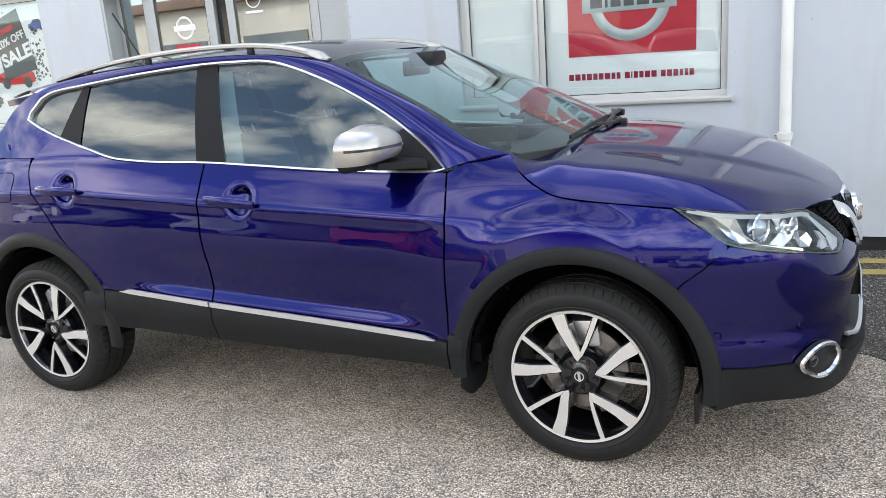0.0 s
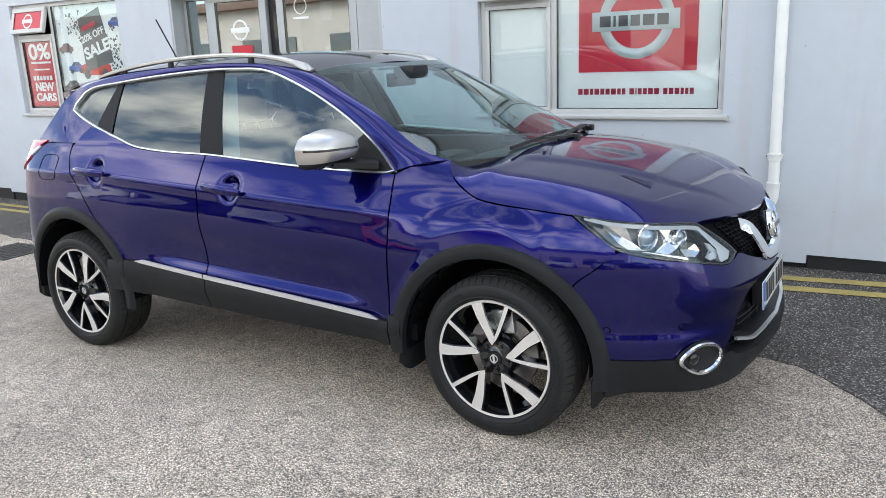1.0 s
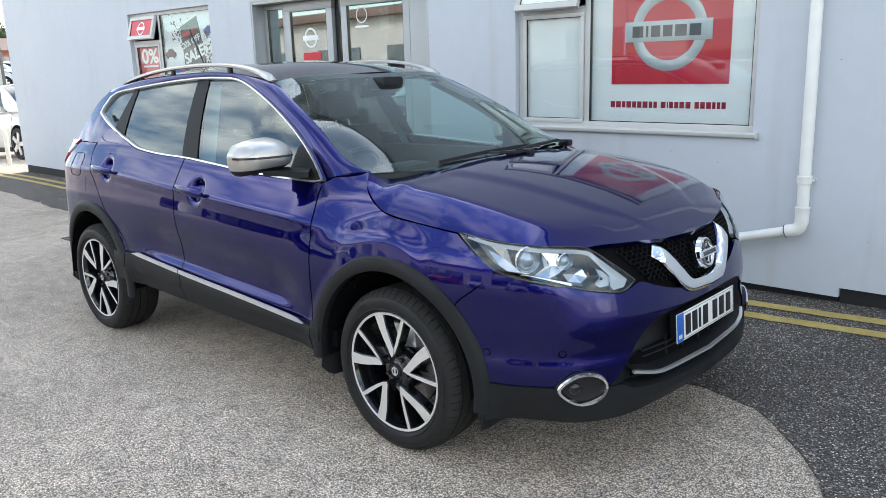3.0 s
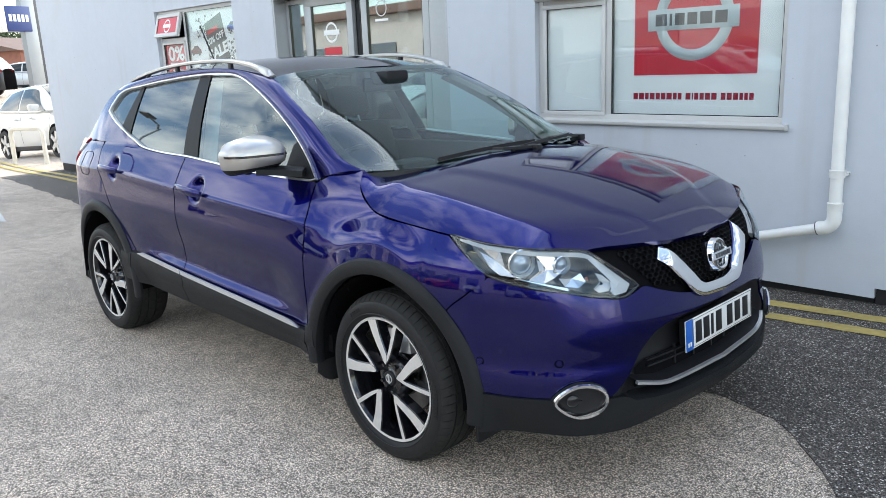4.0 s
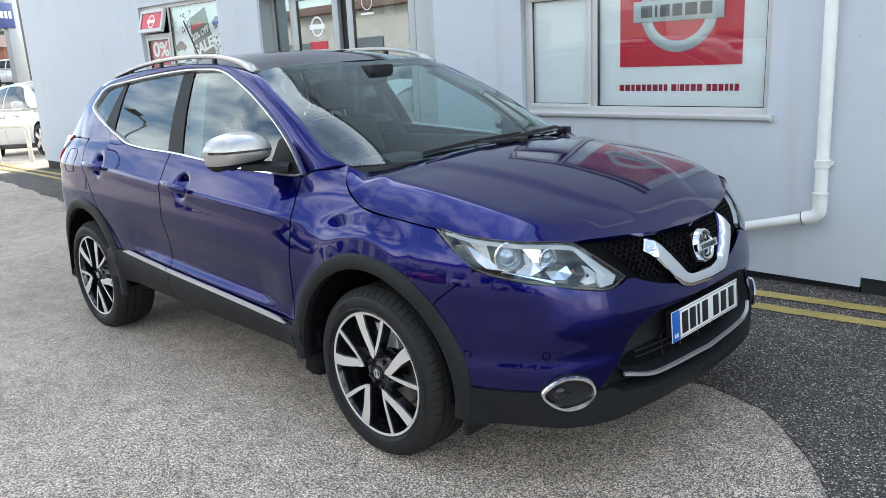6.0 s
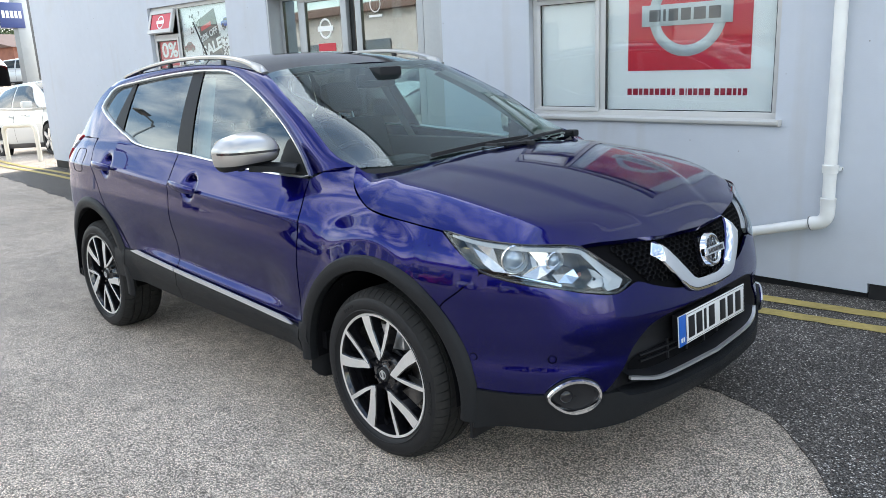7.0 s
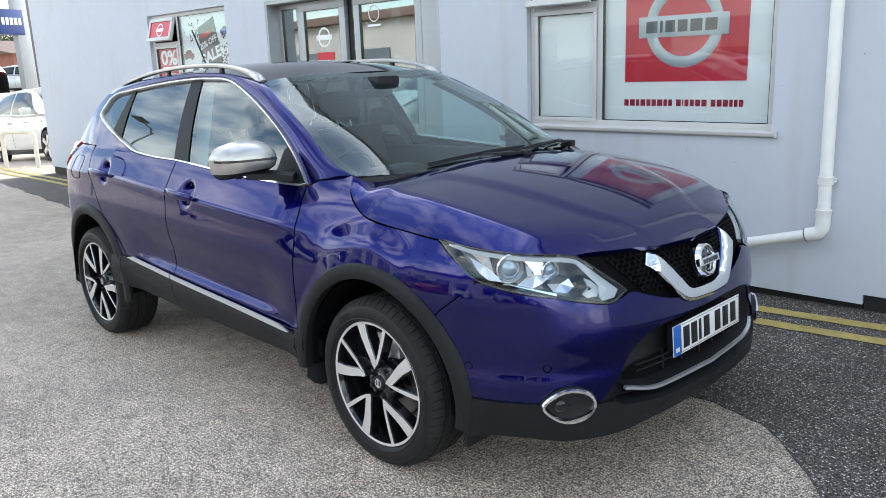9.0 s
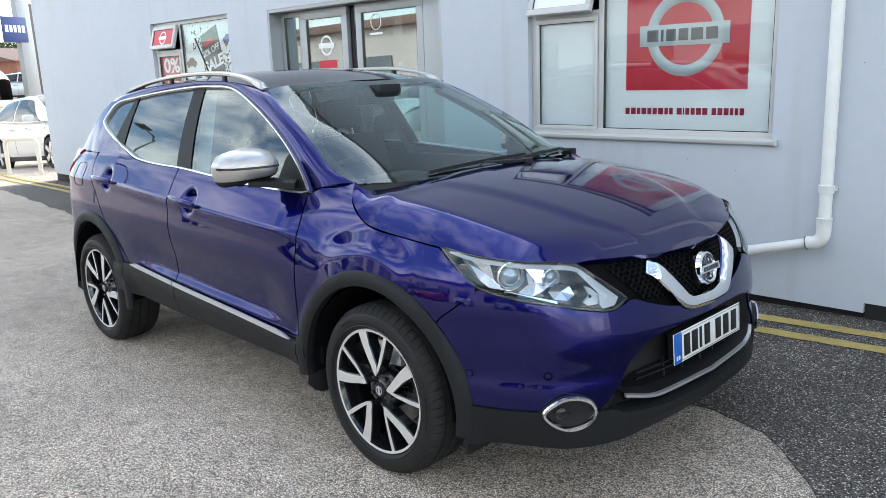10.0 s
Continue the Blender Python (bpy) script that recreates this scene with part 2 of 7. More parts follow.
PAINT = paint_material()
BLACK_PLASTIC = material("grained_black_plastic", (0.0105, 0.0115, 0.013), 0.52, spec=0.24, vary=0.15, scale=60, bump=0.25, bump_scale=900)
ROOF_BLACK = material("dark_roof_glass", (0.010, 0.009, 0.020), 0.06, spec=0.16)
GLOSS_BLACK = material("gloss_black", (0.008, 0.008, 0.010), 0.08, coat=0.5)
SATIN_BLACK = material("satin_black", (0.015, 0.015, 0.017), 0.42, spec=0.28)
PILLAR_BLACK = material("window_pillar_black", (0.010, 0.010, 0.011), 0.45, spec=0.12)
DARK = material("dark_void", (0.006, 0.006, 0.007), 0.9, spec=0.04)
RUBBER = material("tyre_rubber", (0.011, 0.0113, 0.0122), 0.55, spec=0.30, vary=0.25, scale=40, bump=0.15, bump_scale=300)
TREAD = material("dusty_tread_rubber", (0.024, 0.0235, 0.0225), 0.75, spec=0.2, vary=0.35, scale=60, bump=0.2, bump_scale=400)
CHROME = material("chrome", (0.78, 0.79, 0.80), 0.06, 1.0)
SATIN_CHROME = material("satin_aluminium", (0.78, 0.79, 0.80), 0.28, 0.8, vary=0.04, scale=80)
ALLOY = material("machined_alloy", (0.74, 0.72, 0.69), 0.42, 0.55, vary=0.06, scale=120)
SILVER_PAINT = material("silver_paint", (0.48, 0.47, 0.45), 0.30, 0.75, coat=0.6, vary=0.03, scale=300)
BRAKE = material("brake_disc_steel", (0.35, 0.34, 0.33), 0.35, 1.0, vary=0.2, scale=80)
SIDE_GLASS = glass_material("side_glass", (0.54, 0.72, 0.74), 0.115)
DARK_GLASS = glass_material("privacy_glass", (0.10, 0.118, 0.125), 0.095)
SCREEN_GLASS = glass_material("windscreen_glass", (0.70, 0.84, 0.80), 0.06)
LENS = glass_material("clear_lens", (0.93, 0.95, 0.96), 0.05)
SEAT_MAT = material("dark_seat_leather", (0.03, 0.03, 0.033), 0.5, vary=0.15, scale=30)
DASH_MAT = material("dark_dashboard_plastic", (0.02, 0.02, 0.022), 0.6, vary=0.1, scale=60, bump=0.2, bump_scale=700)
RED_LENS = material("red_lamp_lens", (0.55, 0.02, 0.03), 0.06, coat=1.0)
WHITE_LENS = material("pale_lamp_lens", (0.75, 0.72, 0.72), 0.06, coat=1.0)
RENDER_WALL = wall_material()
UPVC = material("white_upvc", (0.53, 0.525, 0.515), 0.32, vary=0.04, scale=8)
FRAME_GREY = material("grey_aluminium_frame", (0.36, 0.37, 0.38), 0.38, 0.3, vary=0.05, scale=30)
PIPE_WHITE = material("white_painted_pipe", (0.80, 0.80, 0.78), 0.35, vary=0.06, scale=12)
YELLOW = material("worn_yellow_line", (0.42, 0.32, 0.10), 0.75, vary=0.28, scale=30, bump=0.7, bump_scale=200)
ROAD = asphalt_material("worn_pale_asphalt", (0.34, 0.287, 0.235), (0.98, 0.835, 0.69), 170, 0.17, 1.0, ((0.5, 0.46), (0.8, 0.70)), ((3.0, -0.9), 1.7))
ROAD_DARK = asphalt_material("dark_asphalt", (0.088, 0.077, 0.068), (0.66, 0.61, 0.55), 150, 0.24, 1.0, ((0.66, 0.05), (0.86, 0.24)))
RED_SIGN = material("red_vinyl", (0.55, 0.012, 0.035), 0.35, vary=0.05, scale=3)
WHITE_SIGN = material("white_vinyl", (0.80, 0.82, 0.82), 0.4, vary=0.03, scale=3)
GREY_SIGN = material("dark_grey_vinyl", (0.06, 0.06, 0.065), 0.4, vary=0.2, scale=10)
LOGO_SILVER = material("printed_silver", (0.45, 0.50, 0.51), 0.35, 0.2, vary=0.10, scale=6)

# ---- helpers of the scene ----
def part(name, bm, mat, parent=None, label="", smooth_shade=True):
    """Links a bmesh as one mesh object under a thing or a part."""
    me = bpy.data.meshes.new(name)
    bmesh.ops.recalc_face_normals(bm, faces=bm.faces) if not bm.faces.layers.int.get("keep") else None
    for f in bm.faces:
        f.smooth = smooth_shade
    for e in bm.edges:
        if len(e.link_faces) == 2 and e.calc_face_angle(0.0) > 0.72:
            e.smooth = False
    bm.to_mesh(me)
    bm.free()
    for mm in mat if isinstance(mat, (list, tuple)) else (mat,):
        me.materials.append(mm)
    ob = new(name, me)
    if parent is not None:
        ob.parent = parent
    return tagged(ob, label)


def thing(name, label, category, group="", kind="", at=None):
    ob = new(name)
    ob.empty_display_size = 0.1
    if at is not None:
        ob.matrix_basis = at
    return tagged(ob, label, category, group, kind)


def add_box(bm, x0, x1, y0, y1, z0, z1, bevel=0.0, m=None):
    made = bmesh.ops.create_cube(bm, size=1)["verts"]
    for v in made:
        v.co = Vector((x0 + (v.co.x + 0.5) * (x1 - x0), y0 + (v.co.y + 0.5) * (y1 - y0), z0 + (v.co.z + 0.5) * (z1 - z0)))
    if bevel:
        es = list({e for v in made for e in v.link_edges})
        r = bmesh.ops.bevel(bm, geom=es, offset=bevel, segments=2, profile=0.6, affect="EDGES")
        made = list({v for f in r["faces"] for v in f.verts} | {v for v in made if v.is_valid})
    if m is not None:
        bmesh.ops.transform(bm, matrix=m, verts=made)
    return made


def box(x0, x1, y0, y1, z0, z1, bevel=0.0, m=None):
    bm = bmesh.new()
    add_box(bm, x0, x1, y0, y1, z0, z1, bevel, m)
    return bm


def sheet(rows, rim=0.0, close=False, flip=False):
    """A smooth grid of points; rim: how deep its border turns back."""
    bm = bmesh.new()
    g = [[bm.verts.new(p) for p in row] for row in rows]
    for a, b in zip(g, g[1:]):
        n = len(a)
        for i in range(n if close else n - 1):
            j = (i + 1) % n
            q = (a[i], a[j], b[j], b[i])
            if len({v.co.to_tuple(5) for v in q}) == 4:
                bm.faces.new(q[::-1] if flip else q)
            else:
                u = []
                for v in q:
                    if v.co.to_tuple(5) not in [w.co.to_tuple(5) for w in u]:
                        u.append(v)
                if len(u) == 3:
                    bm.faces.new(u[::-1] if flip else u)
    bmesh.ops.remove_doubles(bm, verts=bm.verts, dist=1e-5)
    bm.normal_update()
    # faces look outward, away from the middle of the body; level sheets look up
    lean, level, total = 0.0, 0.0, 0.0
    for f in bm.faces:
        ar = f.calc_area()
        lean += ar * f.normal.dot((f.calc_center_median() - Vector((0, 0, 0.72))).normalized())
        level += ar * f.normal.z
        total += ar
    if (level if abs(level) > 0.97 * total else lean) < 0:
        bmesh.ops.reverse_faces(bm, faces=bm.faces)
        bm.normal_update()
    if rim:
        border = [e for e in bm.edges if e.is_boundary]
        back = {}
        for e in border:
            for v in e.verts:
                if v not in back:
                    back[v] = bm.verts.new(v.co - v.normal * rim)
        for e in border:
            l = e.link_loops[0]
            a, b = l.vert, l.link_loop_next.vert
            bm.faces.new((b, a, back[a], back[b]))
            e.smooth = False
    bm.faces.layers.int.new("keep")
    return bm


def mirrored(bm):
    """The same mesh on the other side of the car."""
    o = bm.copy()
    for v in o.verts:
        v.co.y = -v.co.y
    bmesh.ops.reverse_faces(o, faces=o.faces)
    return o


def sweep(points, section, closed=False, up=(0, 0, 1), caps=True):
    """A bar of the given section (pairs: sideways, up) along points."""
    P = [Vector(p) for p in points]
    n = len(P)
    rings = []
    bm = bmesh.new()
    for i, p in enumerate(P):
        a, b = (P[i - 1], P[(i + 1) % n]) if closed else (P[max(i - 1, 0)], P[min(i + 1, n - 1)])
        t = (b - a).normalized()
        side = t.cross(Vector(up))
        side = side.normalized() if side.length > 1e-6 else Vector((1, 0, 0))
        top = side.cross(t)
        rings.append([bm.verts.new(p + side * s + top * h) for s, h in section])
    m = len(section)
    for i in range(n if closed else n - 1):
        a, b = rings[i], rings[(i + 1) % n]
        for k in range(m):
            bm.faces.new((a[k], a[(k + 1) % m], b[(k + 1) % m], b[k]))
    if caps and not closed:
        bm.faces.new(rings[0][::-1])
        bm.faces.new(rings[-1])
    return bm


def round_section(r, n=10, squash=1.0):
    return [(r * math.cos(2 * math.pi * k / n), r * squash * math.sin(2 * math.pi * k / n)) for k in range(n)]


def lathe(profile, n=48, axis="y", arc=None):
    """Turns pairs (radius, along) about an axis."""
    bm = bmesh.new()
    rings = []
    for k in range(n):
        a = 2 * math.pi * k / n
        c, s = math.cos(a), math.sin(a)
        if axis == "y":
            rings.append([bm.verts.new((r * c, d, r * s)) for r, d in profile])
        else:
            rings.append([bm.verts.new((r * c, r * s, d)) for r, d in profile])
    for k in range(n):
        a, b = rings[k], rings[(k + 1) % n]
        for i in range(len(profile) - 1):
            bm.faces.new((a[i], a[i + 1], b[i + 1], b[i]))
    bmesh.ops.remove_doubles(bm, verts=bm.verts, dist=1e-6)
    return bm


def prism(poly, y0, y1, bevel=0.0):
    """A plate: a polygon in x, z given thickness along y."""
    bm = bmesh.new()
    a = [bm.verts.new((x, y0, z)) for x, z in poly]
    b = [bm.verts.new((x, y1, z)) for x, z in poly]
    n = len(poly)
    bm.faces.new(a)
    bm.faces.new(b[::-1])
    for i in range(n):
        bm.faces.new((a[i], b[i], b[(i + 1) % n], a[(i + 1) % n]))
    if bevel:
        bmesh.ops.bevel(bm, geom=[e for e in bm.edges], offset=bevel, segments=2, affect="EDGES")
    return bm


def join(*meshes):
    bm = bmesh.new()
    for o in meshes:
        tmp = bpy.data.meshes.new("t")
        o.to_mesh(tmp)
        o.free()
        bm.from_mesh(tmp)
        bpy.data.meshes.remove(tmp)
    return bm


def lettering(name, text, size, mat, parent, m, bold=0.0, width=None, label=""):
    """Flat raised letters as a mesh."""
    cu = bpy.data.curves.new(name, "FONT")
    cu.body, cu.size, cu.align_x, cu.align_y, cu.extrude, cu.offset = text, size, "CENTER", "CENTER", 0.0008, bold
    tmp = bpy.data.objects.new("t", cu)
    scene.collection.objects.link(tmp)
    me = bpy.data.meshes.new_from_object(tmp.evaluated_get(bpy.context.evaluated_depsgraph_get()))
    bpy.data.objects.remove(tmp)
    me.materials.clear()
    me.materials.append(mat)
    if width:
        xs = [v.co.x for v in me.vertices]
        k = width / max(1e-6, max(xs) - min(xs))
        for v in me.vertices:
            v.co.x *= k
    ob = new(name, me)
    ob.parent = parent
    ob.matrix_basis = m
    return tagged(ob, label)


# ---- curves of the car body ----
WHEEL_X = 1.323
HANDLES = ((-1.050, 1.030), (-0.050, 0.972))


def spline(pts):
    """Catmull-Rom through points of any dimension, by chord length. Returns f(u), u in 0..1, and the knots."""
    P = [np.array(p, float) for p in pts]
    k = [0.0]
    for a, b in zip(P, P[1:]):
        k.append(k[-1] + float(np.linalg.norm(b - a)) ** 0.5)
    k = [v / k[-1] for v in k]
    n = len(P)
    T = []
    for i in range(n):
        if i == 0:
            T.append((P[1] - P[0]) / (k[1] - k[0]))
        elif i == n - 1:
            T.append((P[-1] - P[-2]) / (k[-1] - k[-2]))
        else:
            a, b = k[i] - k[i - 1], k[i + 1] - k[i]
            T.append(((P[i] - P[i - 1]) / a * b + (P[i + 1] - P[i]) / b * a) / (a + b))

    def f(u):
        u = min(max(u, 0.0), 1.0)
        i = min(max(0, sum(1 for v in k[1:-1] if v <= u)), n - 2)
        h = k[i + 1] - k[i]
        t = (u - k[i]) / h
        return ((2 * t**3 - 3 * t**2 + 1) * P[i] + (t**3 - 2 * t**2 + t) * h * T[i] + (3 * t**2 - 2 * t**3) * P[i + 1] + (t**3 - t**2) * h * T[i + 1])
    return f


def graph(*pts):
    """A smooth function y(x) through (x, y) pairs (monotone between knots)."""
    X, Y = [p[0] for p in pts], [p[1] for p in pts]
    n = len(X)
    d = [(Y[i + 1] - Y[i]) / (X[i + 1] - X[i]) for i in range(n - 1)]
    m = [d[0]] + [0 if d[i - 1] * d[i] <= 0 else 2 * d[i - 1] * d[i] / (d[i - 1] + d[i]) for i in range(1, n - 1)] + [d[-1]]

    def f(x):
        x = min(max(x, X[0]), X[-1])
        i = min(max(0, sum(1 for v in X[1:-1] if v <= x)), n - 2)
        h = X[i + 1] - X[i]
        t = (x - X[i]) / h
        return (2 * t**3 - 3 * t**2 + 1) * Y[i] + (t**3 - 2 * t**2 + t) * h * m[i] + (3 * t**2 - 2 * t**3) * Y[i + 1] + (t**3 - t**2) * h * m[i + 1]
    return f


def soften(f, w, n=6):
    """A curve averaged over a window, so that its bends run on without kinks."""
    ks = [(i / n, 1 - abs(i) / (n + 1)) for i in range(-n, n + 1)]
    total = sum(k for _, k in ks)
    table = {}

    def g(x):
        key = round(x, 4)
        if key not in table:
            table[key] = sum(k * f(key + w * o) for o, k in ks) / total
        return table[key]
    return g


def smooth(a, b, x):
    t = min(max((x - a) / (b - a), 0.0), 1.0)
    return t * t * (3 - 2 * t)


# plan outline of the right-hand half, from the middle of the tail to the middle of the nose
PLAN = spline([(-2.135, 0), (-2.12, -0.38), (-2.04, -0.66), (-1.85, -0.815), (-1.55, -0.876), (-0.9, -0.897), (0, -0.905), (0.8, -0.900), (1.35, -0.895),
               (1.62, -0.885), (1.80, -0.848), (2.03, -0.735), (2.145, -0.57), (2.205, -0.34), (2.235, 0)])
DOOR = graph((0.10, 0.12), (0.24, 0.05), (0.34, 0.020), (0.46, 0.006), (0.60, -0.002), (0.72, -0.0055), (0.80, -0.0045), (0.83, -0.0015), (0.86, 0.0020), (0.89, 0.0055), (0.903, 0.0066), (0.945, 0.0070), (0.951, 0.0088), (0.978, 0.0235), (1.05, 0.0640), (1.10, 0.094), (1.14, 0.108), (1.25, 0.14))
SCALLOP = graph((0.44, 0.0), (0.512, 0.002), (0.575, 0.028), (0.63, 0.027), (0.76, 0.006), (0.84, 0.0), (0.9, 0.0))
FENDER = graph((0.10, 0.12), (0.24, 0.05), (0.40, 0.004), (0.455, 0.002), (0.495, 0.012), (0.60, 0.004), (0.72, 0.0), (0.80, 0.012), (0.86, 0.030), (0.925, 0.060), (1.0, 0.088), (1.06, 0.13), (1.106, 0.178), (1.15, 0.25))
NOSE = graph((0.10, 0.09), (0.18, 0.03), (0.26, 0.0), (0.40, -0.001), (0.455, -0.001), (0.495, 0.009), (0.57, 0.001), (0.62, 0.006), (0.67, 0.0155), (0.72, 0.0265), (0.78, 0.046), (0.84, 0.085), (0.90, 0.14), (1.0, 0.26))
TAIL = graph((0.10, 0.10), (0.25, 0.03), (0.40, 0.0), (0.60, 0.0), (0.80, 0.03), (0.95, 0.05), (1.05, 0.07), (1.17, 0.11), (1.25, 0.14))
FENDER, NOSE = soften(FENDER, 0.035), soften(NOSE, 0.035)
_S = []


def plan_table():
    if not _S:
        for i in range(2001):
            u = i / 2000
            p = PLAN(u)
            _S.append((u, p[0], p[1]))
    return _S


def u_of_x(x):
    """The outline's parameter at a place along the car (side part)."""
    T = plan_table()
    lo, hi = 0, 2000
    while hi - lo > 1:
        mid = (lo + hi) // 2
        if T[mid][1] < x:
            lo = mid
        else:
            hi = mid
    f = (x - T[lo][1]) / max(1e-9, T[hi][1] - T[lo][1])
    return (lo + min(max(f, 0), 1)) / 2000


def u_of_y(y):
    """The outline's parameter at a distance from the middle, at the nose (y negative)."""
    T = plan_table()
    lo, hi = 1500, 2000
    while hi - lo > 1:
        mid = (lo + hi) // 2
        if T[mid][2] < y:
            lo = mid
        else:
            hi = mid
    return lo / 2000


def skin(u, z, proud=0.0):
    """A point of the body's side, nose or tail: outline parameter u, height z, and how far it stands proud."""
    p = PLAN(u)
    q = PLAN(min(u + 1e-3, 1)) - PLAN(max(u - 1e-3, 0))
    n = np.array((q[1], -q[0])) / np.linalg.norm(q)
    nose = smooth(0.35, 0.97, n[0]) if n[0] > 0 else 0
    tail = smooth(0.05, 0.9, -n[0]) if n[0] < 0 else 0
    fend = smooth(0.70, 1.10, p[0])
    zs = z + 0.0636 * min(max(p[0], -1.0), 0.9)
    off = (DOOR(zs) + SCALLOP(zs) * smooth(-0.88, -0.40, p[0]) * smooth(0.86, 0.55, p[0])) * (1 - fend) + FENDER(z) * fend
    off = off * (1 - nose) + NOSE(z) * nose
    off = off * (1 - tail) + TAIL(z) * tail
    # flared wheel arches: an upright band round the opening, with a soft edge above it
    for wx in (WHEEL_X, -WHEEL_X):
        r = math.hypot(p[0] - wx, z - 0.33) + (0.075 * smooth(0.0, 0.34, p[0] - wx) if wx > 0 else 0.0)
        k = smooth(0.650, 0.530, r) * (1 - nose) * (1 - tail)
        off = off * (1 - k) + min(off, -0.010 + 0.22 * max(0.0, r - 0.47)) * k
    # finger bowls behind the door handles
    for hx, hz in HANDLES:
        r2 = ((p[0] - hx) / 0.053) ** 2 + ((z - hz + 0.004) / 0.049) ** 2
        if r2 < 4 and proud == 0.0:
            off += 0.040 * math.exp(-r2**2.2)
    p = p - n * (off - proud)
    return Vector((p[0], p[1], z))


def cabin(x, z, proud=0.0):
    """A point of the glasshouse's side."""
    y = 0.792 - 0.37 * (z - 1.12) - 0.32 * max(z - 1.12, 0) ** 2
    y -= 0.05 * smooth(0.2, 1.1, x) + 0.09 * smooth(-1.2, -2.1, x) ** 1.5
    return Vector((x, -y - proud, z))




# ---- ground ----
GROUND = graph((-140, 4.0), (-100, 3.6), (-78, 3.0), (-60, 2.2), (-46, 1.7), (-27.5, 1.5), (-24.0, 1.1), (-20.5, 0.45), (-17.6, 0.06), (-15.8, 0.07), (-13.2, 0.19), (-10.4, 0.19), (-6.0, 0.085), (-2.5, 0.012), (-1.5, 0.0), (60, 0.0))


def ground_z(x, y):
    return GROUND(x)


def flat(poly_rows, lift):
    return [[Vector((x, y, ground_z(x, y) + lift)) for x, y in row] for row in poly_rows]


xs = [-900, -300, -120, -60, -40, -30] + [-24 + 0.8 * i for i in range(28)] + [-1.2, 0, 1.5, 3, 5, 8, 14, 30, 80, 300, 900]
ys = [-900, -300, -100, -40, -20, -12, -8, -5, -3, -1.5, 0, 1, 2, 3, 5, 8, 12, 20, 40, 100, 300, 900]
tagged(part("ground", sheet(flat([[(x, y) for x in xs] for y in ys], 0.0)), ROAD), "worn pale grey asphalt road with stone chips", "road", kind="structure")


def strip_edge(x):
    """Where the dark strip by the wall begins."""
    a = 0.40 - 0.045 * (x - 2.0) if x < 2.0 else 0.40 - 0.05 * (x - 2.0) - 1.25 * smooth(2.05, 3.4, x) * (x - 1.9)
    return max(a, -1.9) + 0.018 * math.sin(7 * x) + 0.010 * math.sin(19 * x + 1) + 0.006 * math.sin(47 * x)


def wall_y(x):
    return 2.09 + 0.019 * x


sx = [-10.3 + 0.06 * i for i in range(330)]
rows = [[(x, strip_edge(x) + f * (wall_y(x) + 0.10 - strip_edge(x))) for x in sx] for f in (0, 0.25, 0.5, 0.75, 1)]
tagged(part("pavement_strip", sheet(flat(rows, 0.006), rim=0.01), ROAD_DARK), "dark newer asphalt strip along the building wall", "road", kind="structure")


LINE_A = graph((-16.0, 0.27), (-5.0, 0.27), (1.0, 0.300), (1.8, 0.285), (3.0, 0.24), (9.0, 0.20))
LINE_B = graph((-16.0, 0.46), (-5.0, 0.46), (1.0, 0.545), (1.8, 0.526), (3.0, 0.475), (9.0, 0.43))


def worn_line(offset, width, x0, x1, seed):
    """A painted line along the wall with ragged edges."""
    a, b = [], []
    n = int((x1 - x0) / 0.03)
    for i in range(n):
        x = x0 + i * 0.03
        bend = 0.05 * max(0.0, -x - 10.5) ** 1.5
        ja = noise.noise(Vector((x * 9, seed, 0))) * 0.008
        jb = noise.noise(Vector((x * 9, seed + 9, 0))) * 0.008
        w = width * (0.8 + 0.2 * smooth(-5.0, 1.0, x))
        a.append((x, wall_y(x) - offset(x) - w / 2 + ja + bend))
        b.append((x, wall_y(x) - offset(x) + w / 2 + jb + bend))
    return sheet(flat([a, b], 0.011))


for off, s in ((LINE_A, 1.0), (LINE_B, 5.0)):
    tagged(part("road_marking", worn_line(off, 0.106, -16.0, 9.0, s), YELLOW), "worn yellow painted no-parking line on the asphalt", "road marking", "double yellow lines", "structure")

# ---- building ----
SITE = Matrix.Translation((0, 2.09, 0)) @ Euler((0, radians(1.09), radians(1.09))).to_matrix().to_4x4()
U0, U1, TOP = -10.30, 14.0, 6.9
SIGN_WIN = (-0.317, 1.543, 1.07, 2.26)
POSTER_WIN = (-6.344, -4.505, 1.05, 2.26)
DOORWAY = (-3.73, -1.22, -0.30, 2.235)


def wall_with_openings():
    """A thick rendered wall, its openings cut right through."""
    bm = bmesh.new()
    holes = [POSTER_WIN, DOORWAY, SIGN_WIN]
    us = sorted({U0, U1, *[v for h in holes for v in h[:2]], 2.13})
    base = lambda u: (0.125 if u < -6.9 else 0.085) if u < 2.13 else 0.145
    T = 0.30
    us = sorted(set(us) | {-6.9})
    for a, b in zip(us, us[1:]):
        mid = (a + b) / 2
        lo = base(mid)
        cuts = [(h[2], h[3]) for h in holes if h[0] < mid < h[1]]
        spans = [(lo, TOP)] if not cuts else [(lo, cuts[0][0]), (cuts[0][1], TOP)]
        for w0, w1 in spans:
            if w1 > w0:
                add_box(bm, a, b, 0, T, w0, w1)
    bmesh.ops.remove_doubles(bm, verts=bm.verts, dist=1e-5)
    bm.verts.index_update()
    seen = {}
    for f in bm.faces:
        seen.setdefault(tuple(sorted(v.index for v in f.verts)), []).append(f)
    bmesh.ops.delete(bm, geom=[f for fs in seen.values() if len(fs) > 1 for f in fs], context="FACES_ONLY")
    return bm


